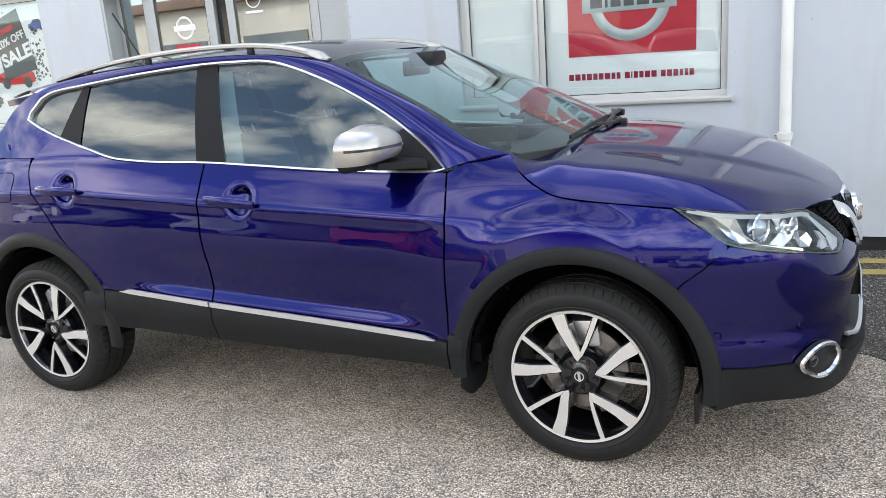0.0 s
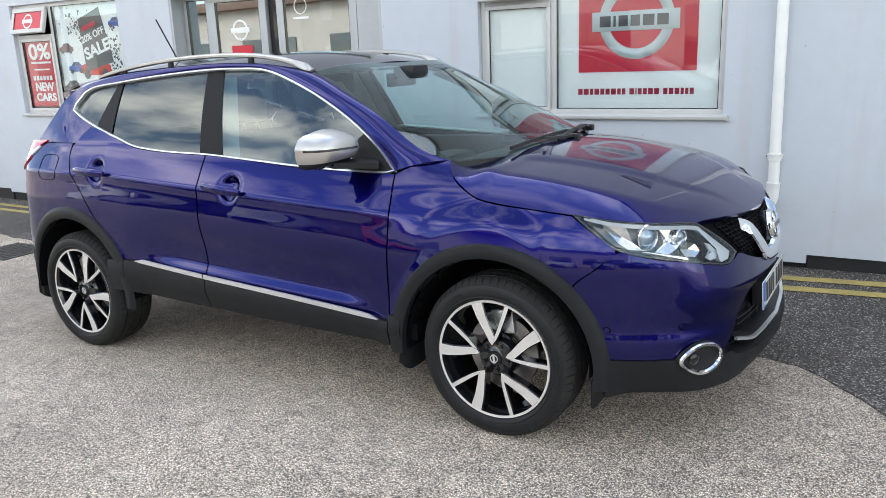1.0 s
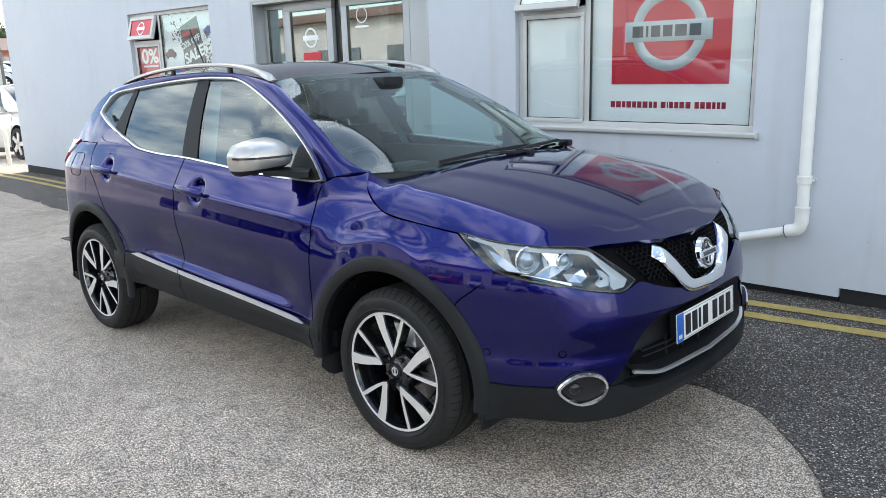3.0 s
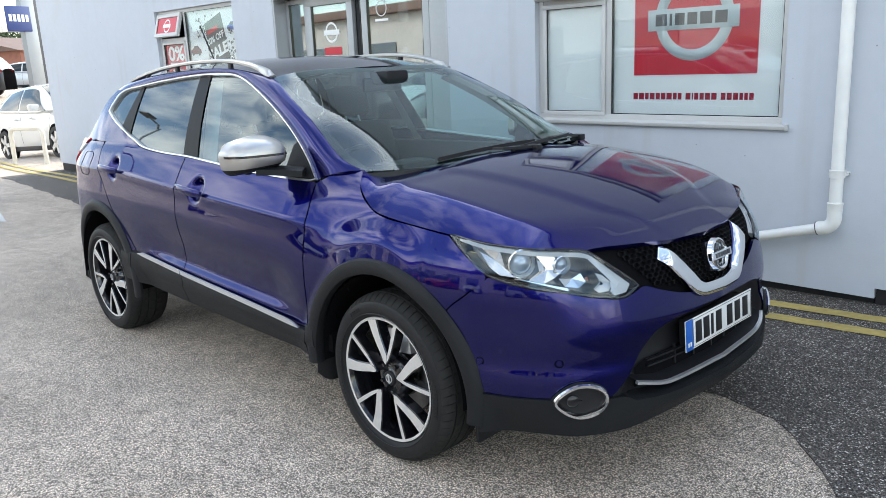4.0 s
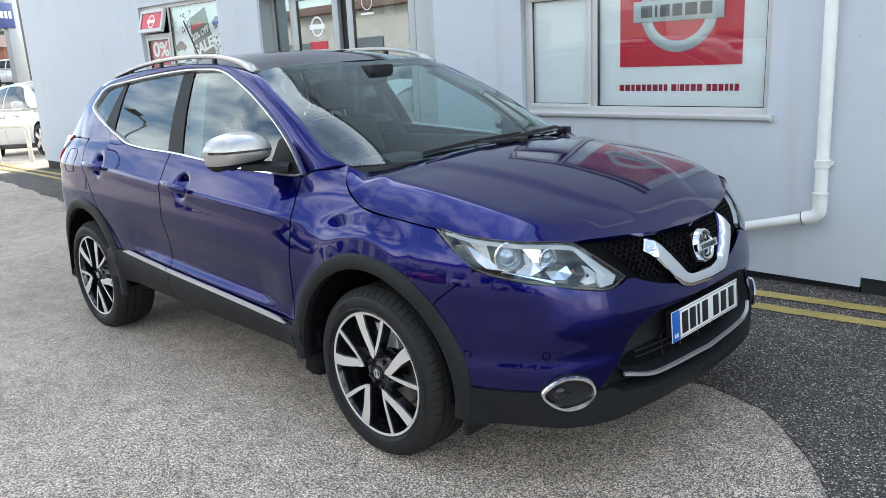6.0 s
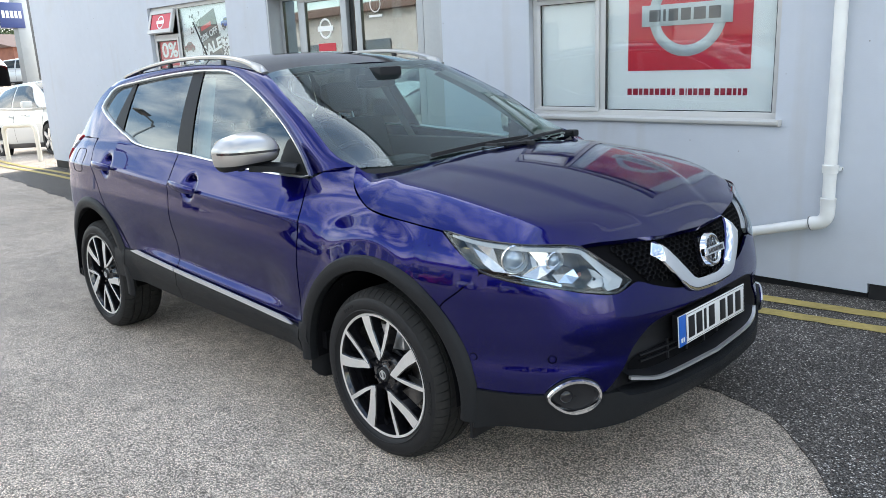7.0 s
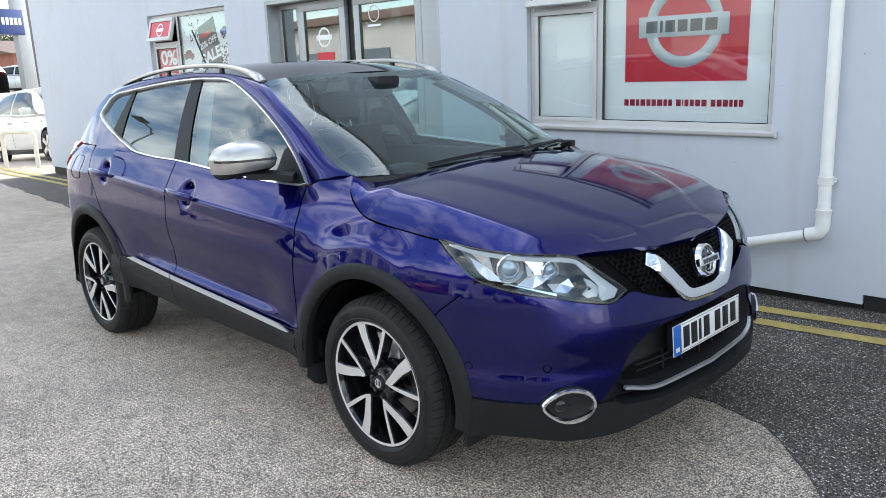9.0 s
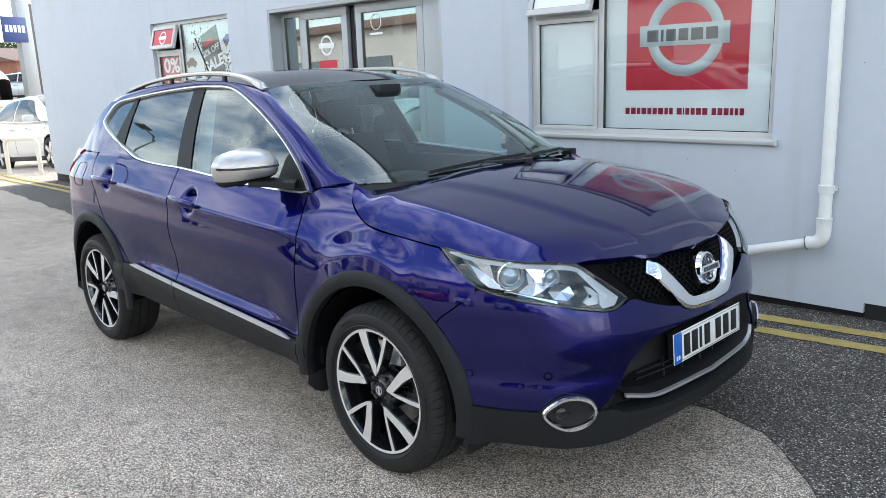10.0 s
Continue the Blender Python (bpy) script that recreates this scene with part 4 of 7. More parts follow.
# front wing
zt_fw = ux((0.85, 1.050), (0.93, 1.085), (1.0, 1.105), (1.062, 1.108), (1.12, 1.043), (1.17, 1.005), (1.262, 0.962), (1.386, 0.944), (1.527, 0.931), (1.643, 0.920), (1.83, 0.90))
fw_r = zx((0.50, 1.655), (0.655, 1.657), (0.74, 1.748), (0.798, 1.815), (0.865, 1.725), (0.921, 1.645))
fw = sheet(patch(zx((0.43, 0.845), (0.65, 0.851), (0.89, 0.860), (1.06, 0.849)), fw_r, over_arch(ux((0.84, 0.436), (1.0, 0.44), (1.69, 0.44)), WHEEL_X, ARCH_R), zt_fw, 80, 44), 0.015)
both("front_wing", fw, PAINT)
# rear quarter and tail
q_r = zx((0.40, -1.60), (0.60, -1.03), (0.72, -1.040), (0.80, -1.11), (0.875, -1.16), (1.02, -1.272), (1.137, -1.328), (1.17, -1.330))
q_t = ux((-2.1, 1.10), (-1.9, 1.14), (-1.6, 1.165), (-1.3, 1.165))
qt = sheet(patch(lambda z: 0.03, q_r, over_arch(ux((-2.2, 0.50), (-1.0, 0.50)), -WHEEL_X, ARCH_R2), q_t, 80, 40), 0.015)
both("rear_quarter", qt, PAINT)
# C pillar
cp_l = graph((1.10, -1.84), (1.165, -1.76), (1.30, -1.63), (1.40, -1.545), (1.465, -1.43))
cp_r = graph((1.10, -1.33), (1.15, -1.322), (1.20, -1.262), (1.25, -1.180), (1.29, -1.285), (1.335, -1.405), (1.40, -1.40), (1.465, -1.30))
cp = sheet([[cabin(cp_l(z) * (1 - a) + cp_r(z) * a, z, 0.004) for a in [i / 16 for i in range(17)]] for z in [1.165 + 0.30 * j / 14 for j in range(15)]], 0.012)
both("rear_pillar", cp, PAINT)

# bonnet
HOOD_Y = graph((1.066, 0.720), (1.122, 0.781), (1.262, 0.822), (1.386, 0.826), (1.527, 0.827), (1.643, 0.821), (1.76, 0.803), (1.908, 0.749), (2.029, 0.573), (2.20, 0.50))
HOOD_Z = graph((1.062, 1.112), (1.122, 1.046), (1.17, 1.010), (1.262, 0.966), (1.386, 0.948), (1.527, 0.935), (1.643, 0.924), (1.76, 0.912), (1.908, 0.893), (2.029, 0.866), (2.20, 0.80))
HOOD_C = graph((1.0, 1.118), (1.2, 1.116), (1.4, 1.102), (1.6, 1.070), (1.8, 1.018), (1.95, 0.962), (2.05, 0.912), (2.12, 0.868), (2.168, 0.828))
HOOD_C = soften(HOOD_C, 0.09)
HOOD_F = graph((0.0, 2.166), (0.4, 2.148), (0.6, 2.122), (0.8, 2.088), (1.0, 2.029))


def hood_point(a, b):
    """The bonnet: nearly flat across, with a crease along each side and a slanting flank down to the wing."""
    k = abs(a)
    x = (1.25 - 0.185 * k**2.5) * (1 - b) + HOOD_F(k) * b
    y = a * HOOD_Y(x)
    ze, zc = HOOD_Z(x), HOOD_C(x)
    f = smooth(1.0, 0.72, b) * smooth(-0.02, 0.12, b)
    fall = (0.46 * k**2.3 + 0.54 * (max(0.0, k - 0.84) / 0.16) ** 1.3) * f + k**2.8 * (1 - f)
    # a raised middle panel, its edges running in towards the grille
    kc = 0.60 - 0.20 * b
    z = zc - (zc - ze) * fall - 0.010 * smooth(kc - 0.035, kc + 0.035, k) * smooth(0.02, 0.20, b) * smooth(1.0, 0.70, b) * smooth(1.0, 0.86, k)
    return Vector((x, y, z))


acr = [math.copysign(1 - (1 - abs(-1 + i / 34)) ** 1.25, -1 + i / 34) for i in range(69)]
part("bonnet", sheet([[hood_point(a, j / 44) for a in acr] for j in range(45)], 0.018), PAINT, car)

# windscreen, roof and pillars
SCREEN_EDGE = spline([(0.28, -0.590, 1.484), (0.515, -0.645, 1.380), (0.70, -0.680, 1.287), (0.935, -0.720, 1.145), (1.075, -0.715, 1.098)])


def screen_point(a, t):
    """A screen bent about one slanting axis, its rim eased into the pillars."""
    p, top, foot = SCREEN_EDGE(t), SCREEN_EDGE(0), SCREEN_EDGE(1)
    q = top + (foot - top) * t
    w = abs(a) ** 16
    e = q * (1 - w) + p * w
    k = 1 - abs(a) ** (6.0 - 2.7 * t)
    return Vector((e[0] + k * (0.068 + 0.132 * t), a * -e[1], e[2] + k * (0.030 - 0.034 * t)))


wind = part("windscreen", sheet([[screen_point(-1 + i / 14, j / 16) for i in range(29)] for j in range(17)]), SCREEN_GLASS, car, "clear green-tinted windscreen")
part("screen_border", sheet([[screen_point(-0.99 + 1.98 * i / 28, j / 60) - Vector((0, 0, 0.003)) for i in range(29)] for j in range(4)]), SATIN_BLACK, wind, "black printed screen border")
for s0, s1 in ((-1.0, -0.968), (0.968, 1.0)):
    part("screen_border", sheet([[screen_point(s0 + (s1 - s0) * i / 6, j / 24) - Vector((0.0015, 0, 0.0035)) for i in range(7)] for j in range(25)]), PILLAR_BLACK, wind, "black printed screen border")
ROOF_EDGE = spline([(0.28, -0.590, 1.484), (0.10, -0.580, 1.518), (-0.12, -0.574, 1.541), (-0.42, -0.571, 1.551), (-0.80, -0.572, 1.545), (-1.10, -0.573, 1.530), (-1.40, -0.565, 1.498), (-1.60, -0.535, 1.476), (-1.78, -0.470, 1.455)])


def roof_point(a, t):
    p = ROOF_EDGE(t)
    k = 1 - a * a
    return Vector((p[0] + 0.078 * k * (1 - t) ** 3 - 0.05 * k * t**3, a * -p[1], p[2] + (0.030 + 0.018 * smooth(0, 0.25, t)) * k))


part("roof_panel", sheet([[roof_point(-1 + i / 12, j / 24) for i in range(25)] for j in range(25)], 0.01), ROOF_BLACK, car, "black panoramic glass roof")
DLO_TOP = spline([(0.834, -0.778, 1.060), (0.757, -0.755, 1.139), (0.616, -0.722, 1.244), (0.449, -0.690, 1.338), (0.246, -0.651, 1.427), (0.006, -0.610, 1.500), (-0.20, -0.600, 1.514), (-0.384, -0.598, 1.516), (-0.75, -0.608, 1.501), (-1.079, -0.621, 1.476), (-1.283, -0.633, 1.455), (-1.345, -0.645, 1.43)])
PILLAR_OUT = spline([(1.065, -0.725, 1.103), (0.935, -0.722, 1.145), (0.70, -0.682, 1.287), (0.515, -0.647, 1.380), (0.28, -0.592, 1.484), (0.05, -0.579, 1.525), (-0.15, -0.575, 1.543), (-0.42, -0.573, 1.551), (-0.80, -0.574, 1.545), (-1.10, -0.575, 1.530), (-1.40, -0.567, 1.498), (-1.56, -0.545, 1.480)])
rows = []
for j in range(49):
    t = j / 48
    P, Q = Vector(DLO_TOP(t)), Vector(PILLAR_OUT(t))
    rows.append([P.lerp(Q, k) + Vector((0.3, -0.7, 0.55)) * 0.02 * 4 * k * (1 - k) for k in (0, 0.2, 0.4, 0.6, 0.8, 1)])
both("roof_pillar", sheet(rows, 0.012, flip=True), PAINT)

# side windows
GLASS_B = graph((-1.40, 1.338), (-1.30, 1.298), (-1.172, 1.254), (-0.95, 1.190), (-0.77, 1.145), (-0.50, 1.124), (-0.276, 1.117), (0.0, 1.099), (0.329, 1.075), (0.667, 1.056), (0.834, 1.052))
_top = [DLO_TOP(i / 200) for i in range(201)]


def glass_top(x):
    p = min(_top, key=lambda q: abs(q[0] - x))
    return p[2] if x > -1.345 else 1.43 - (-1.345 - x) / 0.055 * 0.095


def pane(x0, x1, lean0, lean1, n, proud):
    """A window pane between two slanted ends: lean is how far the end moves along per metre of height."""
    rows = []
    for j in range(11):
        row = []
        for i in range(n + 1):
            a, v = i / n, j / 10
            z = 1.3
            for _ in range(6):
                x = (x0 + lean0 * (z - 1.2)) * (1 - a) + (x1 + lean1 * (z - 1.2)) * a
                x = min(max(x, -1.40), 0.83)
                z = GLASS_B(x) * (1 - v) + max(glass_top(x), GLASS_B(x) + 0.002) * v
            row.append(cabin(x, z, proud))
        rows.append(row)
    return sheet(rows)


both("side_window", pane(-0.19, 0.83, -0.31, 0, 24, -0.004), SIDE_GLASS, "lightly tinted front door glass")
both("side_window", pane(-1.027, -0.33, -0.055, -0.21, 18, -0.004), DARK_GLASS, "dark tinted rear door glass")
both("quarter_window", pane(-1.40, -1.19, 0.0, 0.39, 10, -0.004), DARK_GLASS, "small dark tinted quarter window")
both("window_pillar", pane(-0.335, -0.19, -0.21, -0.31, 4, 0.001), PILLAR_BLACK)
both("window_pillar", pane(-1.19, -1.027, 0.39, -0.055, 4, 0.001), PILLAR_BLACK)
# bright trim round the windows
loop = [cabin(p[0], p[2], 0.004) for p in (DLO_TOP(i / 60) for i in range(61))]
low = [cabin(x, GLASS_B(x), 0.006) for x in [-1.40 + 2.234 * i / 60 for i in range(61)]]
corner = [cabin(-1.365, 1.405, 0.004), cabin(-1.395, 1.372, 0.004)]
both("window_trim", sweep(loop + corner + low[:-1], [(0.004, -0.014), (0.004, 0.014), (-0.003, 0.012), (-0.006, 0.0), (-0.003, -0.012)], closed=True, up=(0, -1, 0.35)), SATIN_CHROME)

# front bumper
BU_B = graph((0.7570, 0.389), (0.782, 0.386), (0.816, 0.389), (0.867, 0.376), (0.8826, 0.42), (0.9078, 0.536), (0.921, 0.573), (0.945, 0.592), (1.0, 0.600))
BU_T = graph((0.771, 0.797), (0.803, 0.765), (0.83, 0.747), (0.86, 0.720), (0.887, 0.704), (0.900, 0.715), (0.910, 0.728), (0.930, 0.700), (0.955, 0.666), (0.976, 0.650), (1.0, 0.646))
bu_l = zx((0.385, 1.780), (0.473, 1.762), (0.59, 1.700), (0.655, 1.664), (0.74, 1.756), (0.798, 1.824))


def nose_patch(name, ul, zb, zt, nu, nz, mat, proud=0.0, rim=0.012, label="", parent=None, surf=None):
    """One piece across the whole nose, symmetric."""
    half = patch(ul, lambda z: 1.0, zb, zt, nu, nz, proud, surf)
    rows = [r + [Vector((p.x, -p.y, p.z)) for p in r[-2::-1]] for r in half]
    return part(name, sheet(rows, rim), mat, parent or car, label)


bumper = nose_patch("front_bumper", bu_l, BU_B, BU_T, 64, 32, PAINT)
CL_B = graph((0.755, 0.240), (0.80, 0.246), (0.825, 0.250), (0.877, 0.250), (0.94, 0.266), (1.0, 0.272))
CL_T = graph((0.755, 0.386), (0.782, 0.383), (0.816, 0.386), (0.867, 0.372), (0.8826, 0.372), (0.892, 0.350), (0.93, 0.338), (1.0, 0.335))
chin = lambda u, z, proud: skin(u, z, proud + 0.020 * smooth(0.865, 0.95, u) * smooth(0.255, 0.315, z))
nose_patch("lower_bumper", zx((0.24, 1.775), (0.30, 1.785), (0.386, 1.788)), CL_B, CL_T, 40, 10, BLACK_PLASTIC, 0.008, 0.03, "grained black plastic lower bumper", None, chin)
SUR_T = graph((0.87, 0.40), (0.8826, 0.43), (0.9078, 0.54), (0.921, 0.577), (0.945, 0.596), (1.0, 0.604))


def across(point, u0, nu, vs):
    """Rows over the whole nose, symmetric, of point(u, v)."""
    rows = []
    for v in vs:
        r = [point(u0 + (1 - u0) * i / nu, v) for i in range(nu + 1)]
        rows.append(r + [Vector((p.x, -p.y, p.z)) for p in r[-2::-1]])
    return rows


def surround_point(u, v):
    """A funnel behind the bumper's edge: shallow at the rim, deep in the middle."""
    z = 0.332 * (1 - v) + SUR_T(u) * v
    return skin(u, z, -0.006 - 0.050 * smooth(0.873, 0.905, u) * smooth(0.0, 0.055, SUR_T(u) - z))


part("intake_surround", sheet(across(surround_point, 0.872, 34, [j / 16 for j in range(17)])), SATIN_BLACK, car)
part("chin_ledge", sheet(across(lambda u, v: chin(u, CL_T(u) - 0.002 + 0.014 * v, 0.006) * (1 - v) + skin(u, CL_T(u) + 0.012, -0.050) * v, 0.884, 30, (0, 0.15, 0.6, 1.0))), BLACK_PLASTIC, car)
nose_patch("grille", lambda z: 0.858, graph((0.858, 0.73), (0.91, 0.715), (0.930, 0.69), (0.955, 0.655), (1.0, 0.636)), graph((0.858, 0.90), (0.93, 0.875), (1.0, 0.865)), 30, 10, DARK, -0.030, 0.0)

# dark inner shell, so that nothing shows through the gaps
rows = []
for j in range(9):
    r = []
    for i in range(61):
        u = 0.02 + 0.95 * i / 60
        top = 1.0 - 0.34 * smooth(0.80, 1.15, PLAN(u)[0])
        r.append(skin(u, 0.37 + (top - 0.37) * j / 8, -0.07))
    rows.append(r)
inner = sheet(rows)
keepf = [f for f in inner.faces if any(math.hypot(f.calc_center_median().x - w, f.calc_center_median().z - 0.33) < 0.46 for w in (WHEEL_X, -WHEEL_X))]
bmesh.ops.delete(inner, geom=keepf, context="FACES")
both("inner_panel", inner, DARK)
part("floor_pan", join(box(-0.86, 0.86, -0.66, 0.66, 0.31, 0.37, 0.02), box(-1.95, -0.86, -0.55, 0.55, 0.32, 0.42, 0.02), box(0.86, 2.02, -0.52, 0.52, 0.24, 0.36, 0.02)), DARK, car)


def liner(wx):
    """The dark arch liner inside a wheel arch."""
    rows = []
    for y in (-0.885, -0.60, -0.50):
        rows.append([Vector((wx + 0.405 * math.cos(t), y, ARCH_Z + 0.405 * math.sin(t))) for t in [radians(-3 + 186 * i / 28) for i in range(29)]])
    bm = sheet(rows)
    back = [bm.verts.new((wx + 0.41 * math.cos(t), -0.50, ARCH_Z + 0.41 * math.sin(t))) for t in [radians(-3 + 186 * i / 28) for i in range(29)]]
    bm.faces.new(back)
    return bm


for wx in (WHEEL_X, -WHEEL_X):
    both("arch_liner", liner(wx), DARK)


def arch_trim(wx, r0, r1, t0, t1):
    """Black plastic lip round a wheel arch."""
    rows = []
    prof = [(r1 + 0.003, 0.001), (r1 - 0.004, 0.012), (r1 - 0.02, 0.016), (r0 + 0.014, 0.015), (r0 + 0.003, 0.008), (r0, -0.012), (r0 + 0.006, -0.04)]
    n = 44
    for r, pr in prof:
        row = []
        for i in range(n + 1):
            t = radians(t0 + (t1 - t0) * i / n)
            x, z = wx + r * math.cos(t), ARCH_Z + r * math.sin(t)
            if z < 0.26:
                z = 0.26
            row.append(skin(u_of_x(x), z, pr))
        rows.append(row)
    return sheet(rows, flip=True)


both("arch_trim", arch_trim(WHEEL_X, 0.412, 0.472, -9, 184), BLACK_PLASTIC, "grained black plastic arch trim")
both("arch_trim", arch_trim(-WHEEL_X, 0.420, 0.486, -6, 190), BLACK_PLASTIC, "grained black plastic arch trim")


def sill_piece(x0, x1, top, bot):
    rows = []
    for k, pr in ((0.0, -0.01), (0.03, 0.012), (0.10, 0.016), (0.45, 0.020), (0.55, 0.013), (0.92, 0.004), (1.0, -0.03)):
        row = []
        for i in range(25):
            u = u_of_x(x0 + (x1 - x0) * i / 24)
            row.append(skin(u, top(u) * (1 - k) + bot(u) * k, pr))
        rows.append(row)
    return sheet(rows, 0.01)


both("sill_cladding", sill_piece(-0.262, 0.838, SILL_TOP, SILL_BOT), BLACK_PLASTIC, "grained black plastic sill cladding", None)
both("sill_cladding", sill_piece(-0.872, -0.268, SILL_TOP, SILL_BOT), BLACK_PLASTIC, "grained black plastic sill cladding", None)
both("sill_cladding", sill_piece(0.846, 0.905, lambda u: 0.47, lambda u: 0.30), BLACK_PLASTIC, "grained black plastic sill cladding", None)
both("sill_cladding", sill_piece(-1.0, -0.878, lambda u: 0.56, lambda u: 0.37), BLACK_PLASTIC, "grained black plastic sill cladding", None)
both("underseal", sweep([(-0.95, -0.80, 0.40), (0.95, -0.80, 0.36)], [(-0.04, -0.015), (-0.04, 0.06), (0.06, 0.06), (0.06, -0.015)]), DARK)
SILL_LINE = graph((-0.775, 0.570), (-0.26, 0.528), (0.30, 0.488), (0.79, 0.447))
for x0, x1 in ((-0.775, -0.268), (-0.258, 0.79)):
    pts = [skin(u_of_x(x0 + (x1 - x0) * i / 24), SILL_LINE(x0 + (x1 - x0) * i / 24), 0.018) for i in range(25)]
    bm = sweep(pts, [(0.006, -0.011), (0.006, 0.011), (-0.002, 0.011), (-0.006, 0.0), (-0.002, -0.011)], up=(0, 0, 1))
    for v in bm.verts:
        e = smooth(-0.785, -0.70, v.co.x) if x0 < -0.5 else smooth(0.80, 0.73, v.co.x)
        if (x0 < -0.5 and v.co.x < -0.69) or (x0 > -0.5 and v.co.x > 0.72):
            mid = SILL_LINE(v.co.x) - 0.012 + 0.004
            v.co.z = mid + (v.co.z - mid) * max(e, 0.12)
    both("sill_trim", bm, SATIN_CHROME, "bright satin metal sill strip")


# ---- wheels ----
def blade(points, y0, y1, edge=0.004):
    """A spoke: outline in x, z; machined face at y0, tapering to y1 behind."""
    bm = bmesh.new()
    c = Vector((sum(p[0] for p in points) / len(points), 0, sum(p[1] for p in points) / len(points)))
    f = [bm.verts.new((x, y0, z)) for x, z in points]
    n = len(points)
    s = []
    for i, (x, z) in enumerate(points):
        a, b = points[i - 1], points[(i + 1) % n]
        t = Vector((b[0] - a[0], b[1] - a[1]))
        t.normalize()
        s.append((x + t.y * edge, z - t.x * edge))
    area = sum(points[i - 1][0] * points[i][1] - points[i][0] * points[i - 1][1] for i in range(n))
    if area < 0:
        s = [(2 * p[0] - q[0], 2 * p[1] - q[1]) for p, q in zip(points, s)]
    g = [bm.verts.new((x, y0 + 0.004, z)) for x, z in s]
    h = [bm.verts.new((x, y1, z)) for x, z in s]
    face = bm.faces.new(f)
    face.material_index = 0
    for a, b in ((f, g), (g, h)):
        for i in range(n):
            q = bm.faces.new((a[i], b[i], b[(i + 1) % n], a[(i + 1) % n]))
            q.material_index = 1
    return bm


def polar(r, deg):
    return (r * math.cos(radians(deg)), r * math.sin(radians(deg)))


def make_wheel(name):
    w = new(name)
    R, RW = 0.338, 0.246
    prof = [(RW - 0.004, 0.03), (RW + 0.002, 0.006), (RW + 0.012, -0.006), (0.275, -0.014), (0.300, -0.012), (0.312, -0.006), (0.3215, 0.006), (0.3275, 0.020), (0.3300, 0.034)]
    prof += [(0.3300, 0.190), (0.3275, 0.202), (0.3215, 0.215), (0.312, 0.226), (0.300, 0.232), (0.275, 0.234), (RW + 0.01, 0.226), (RW, 0.2)]
    bm = lathe(prof, 96)
    tyre = part("tyre", bm, RUBBER, w, "black rubber tyre with dusty block tread")
    # ribs of the tread, cut into blocks; the outer ones wrap round the shoulder
    blocks = bmesh.new()
    for rib_, count, share, slant in (([(0.3125, -0.0075), (0.3235, 0.0045), (0.3310, 0.0165), (0.3355, 0.0280), (0.3370, 0.0380)], 62, 0.90, 0.5), ([(0.3380, 0.0460), (0.3385, 0.0660), (0.3385, 0.0850)], 62, 0.93, 1.1),
                                      ([(0.3385, 0.0930), (0.3388, 0.1130), (0.3385, 0.1330)], 31, 0.97, -0.8), ([(0.3385, 0.1410), (0.3375, 0.1640), (0.3345, 0.1880), (0.3235, 0.2150)], 62, 0.90, -0.5)):
        pitch = 2 * math.pi / count
        for k in range(count):
            ring_a, ring_b = [], []
            for q, (r, y) in enumerate(rib_):
                off = slant * pitch * 0.5 * q / (len(rib_) - 1)
                for ring_, at_ in ((ring_a, k * pitch + off), (ring_b, (k + share) * pitch + off)):
                    ring_.append([blocks.verts.new((rr * math.cos(at_), y, rr * math.sin(at_))) for rr in (r, r - 0.010)])
            for q in range(len(rib_) - 1):
                blocks.faces.new((ring_a[q][0], ring_a[q + 1][0], ring_b[q + 1][0], ring_b[q][0]))
                for ring_ in (ring_a, ring_b):
                    blocks.faces.new((ring_[q][0], ring_[q][1], ring_[q + 1][1], ring_[q + 1][0]))
            for q in (0, -1):
                blocks.faces.new((ring_a[q][0], ring_b[q][0], ring_b[q][1], ring_a[q][1]))
    tagged(part("tread_block", blocks, TREAD, tyre), kind="stuff")
    rib = lathe([(0.262, -0.0145), (0.264, -0.0165), (0.267, -0.0145)], 96)
    part("sidewall_rib", rib, RUBBER, tyre)
    marks = bmesh.new()
    for a0, n_, st in ((100, 7, 3.2), (250, 9, 3.0), (20, 5, 3.0)):
        for k in range(n_):
            m = Matrix.Rotation(-radians(a0 + k * st), 4, "Y")
            add_box(marks, 0.280, 0.294, -0.0152, -0.012, -0.004, 0.004, 0, m)
    tagged(part("sidewall_mark", marks, RUBBER, tyre), kind="stuff")
    rim = part("rim", lathe([(0.238, 0.0), (0.2475, -0.002), (0.2490, 0.004), (0.2475, 0.012), (0.244, 0.016)], 96), ALLOY, w, "bright machined alloy rim lip")
    part("rim_barrel", lathe([(0.2375, 0.001), (0.232, 0.012), (0.226, 0.03), (0.222, 0.09), (0.218, 0.19), (0.235, 0.20)], 72), GLOSS_BLACK, w)
    for k in range(5):
        a = 72 * k
        wide = [polar(0.062, a - 6), polar(0.075, a - 13), polar(0.10, a - 11.5), polar(0.135, a - 3.0), polar(0.18, a + 2.2), polar(0.239, a + 4.0), polar(0.2395, a + 9), polar(0.239, a + 15.5),
                polar(0.185, a + 15), polar(0.14, a + 12.5), polar(0.10, a + 7.0), polar(0.074, a + 2)]
        thin = [polar(0.076, a - 14), polar(0.084, a - 9.5), polar(0.13, a - 16.5), polar(0.18, a - 19.0), polar(0.239, a - 20.6), polar(0.239, a - 24.6), polar(0.18, a - 24.3), polar(0.125, a - 22.5), polar(0.088, a - 18)]
        part("spoke", blade(wide, -0.001, 0.045), (ALLOY, GLOSS_BLACK), w, "machined alloy spoke face with gloss black sides", smooth_shade=False)
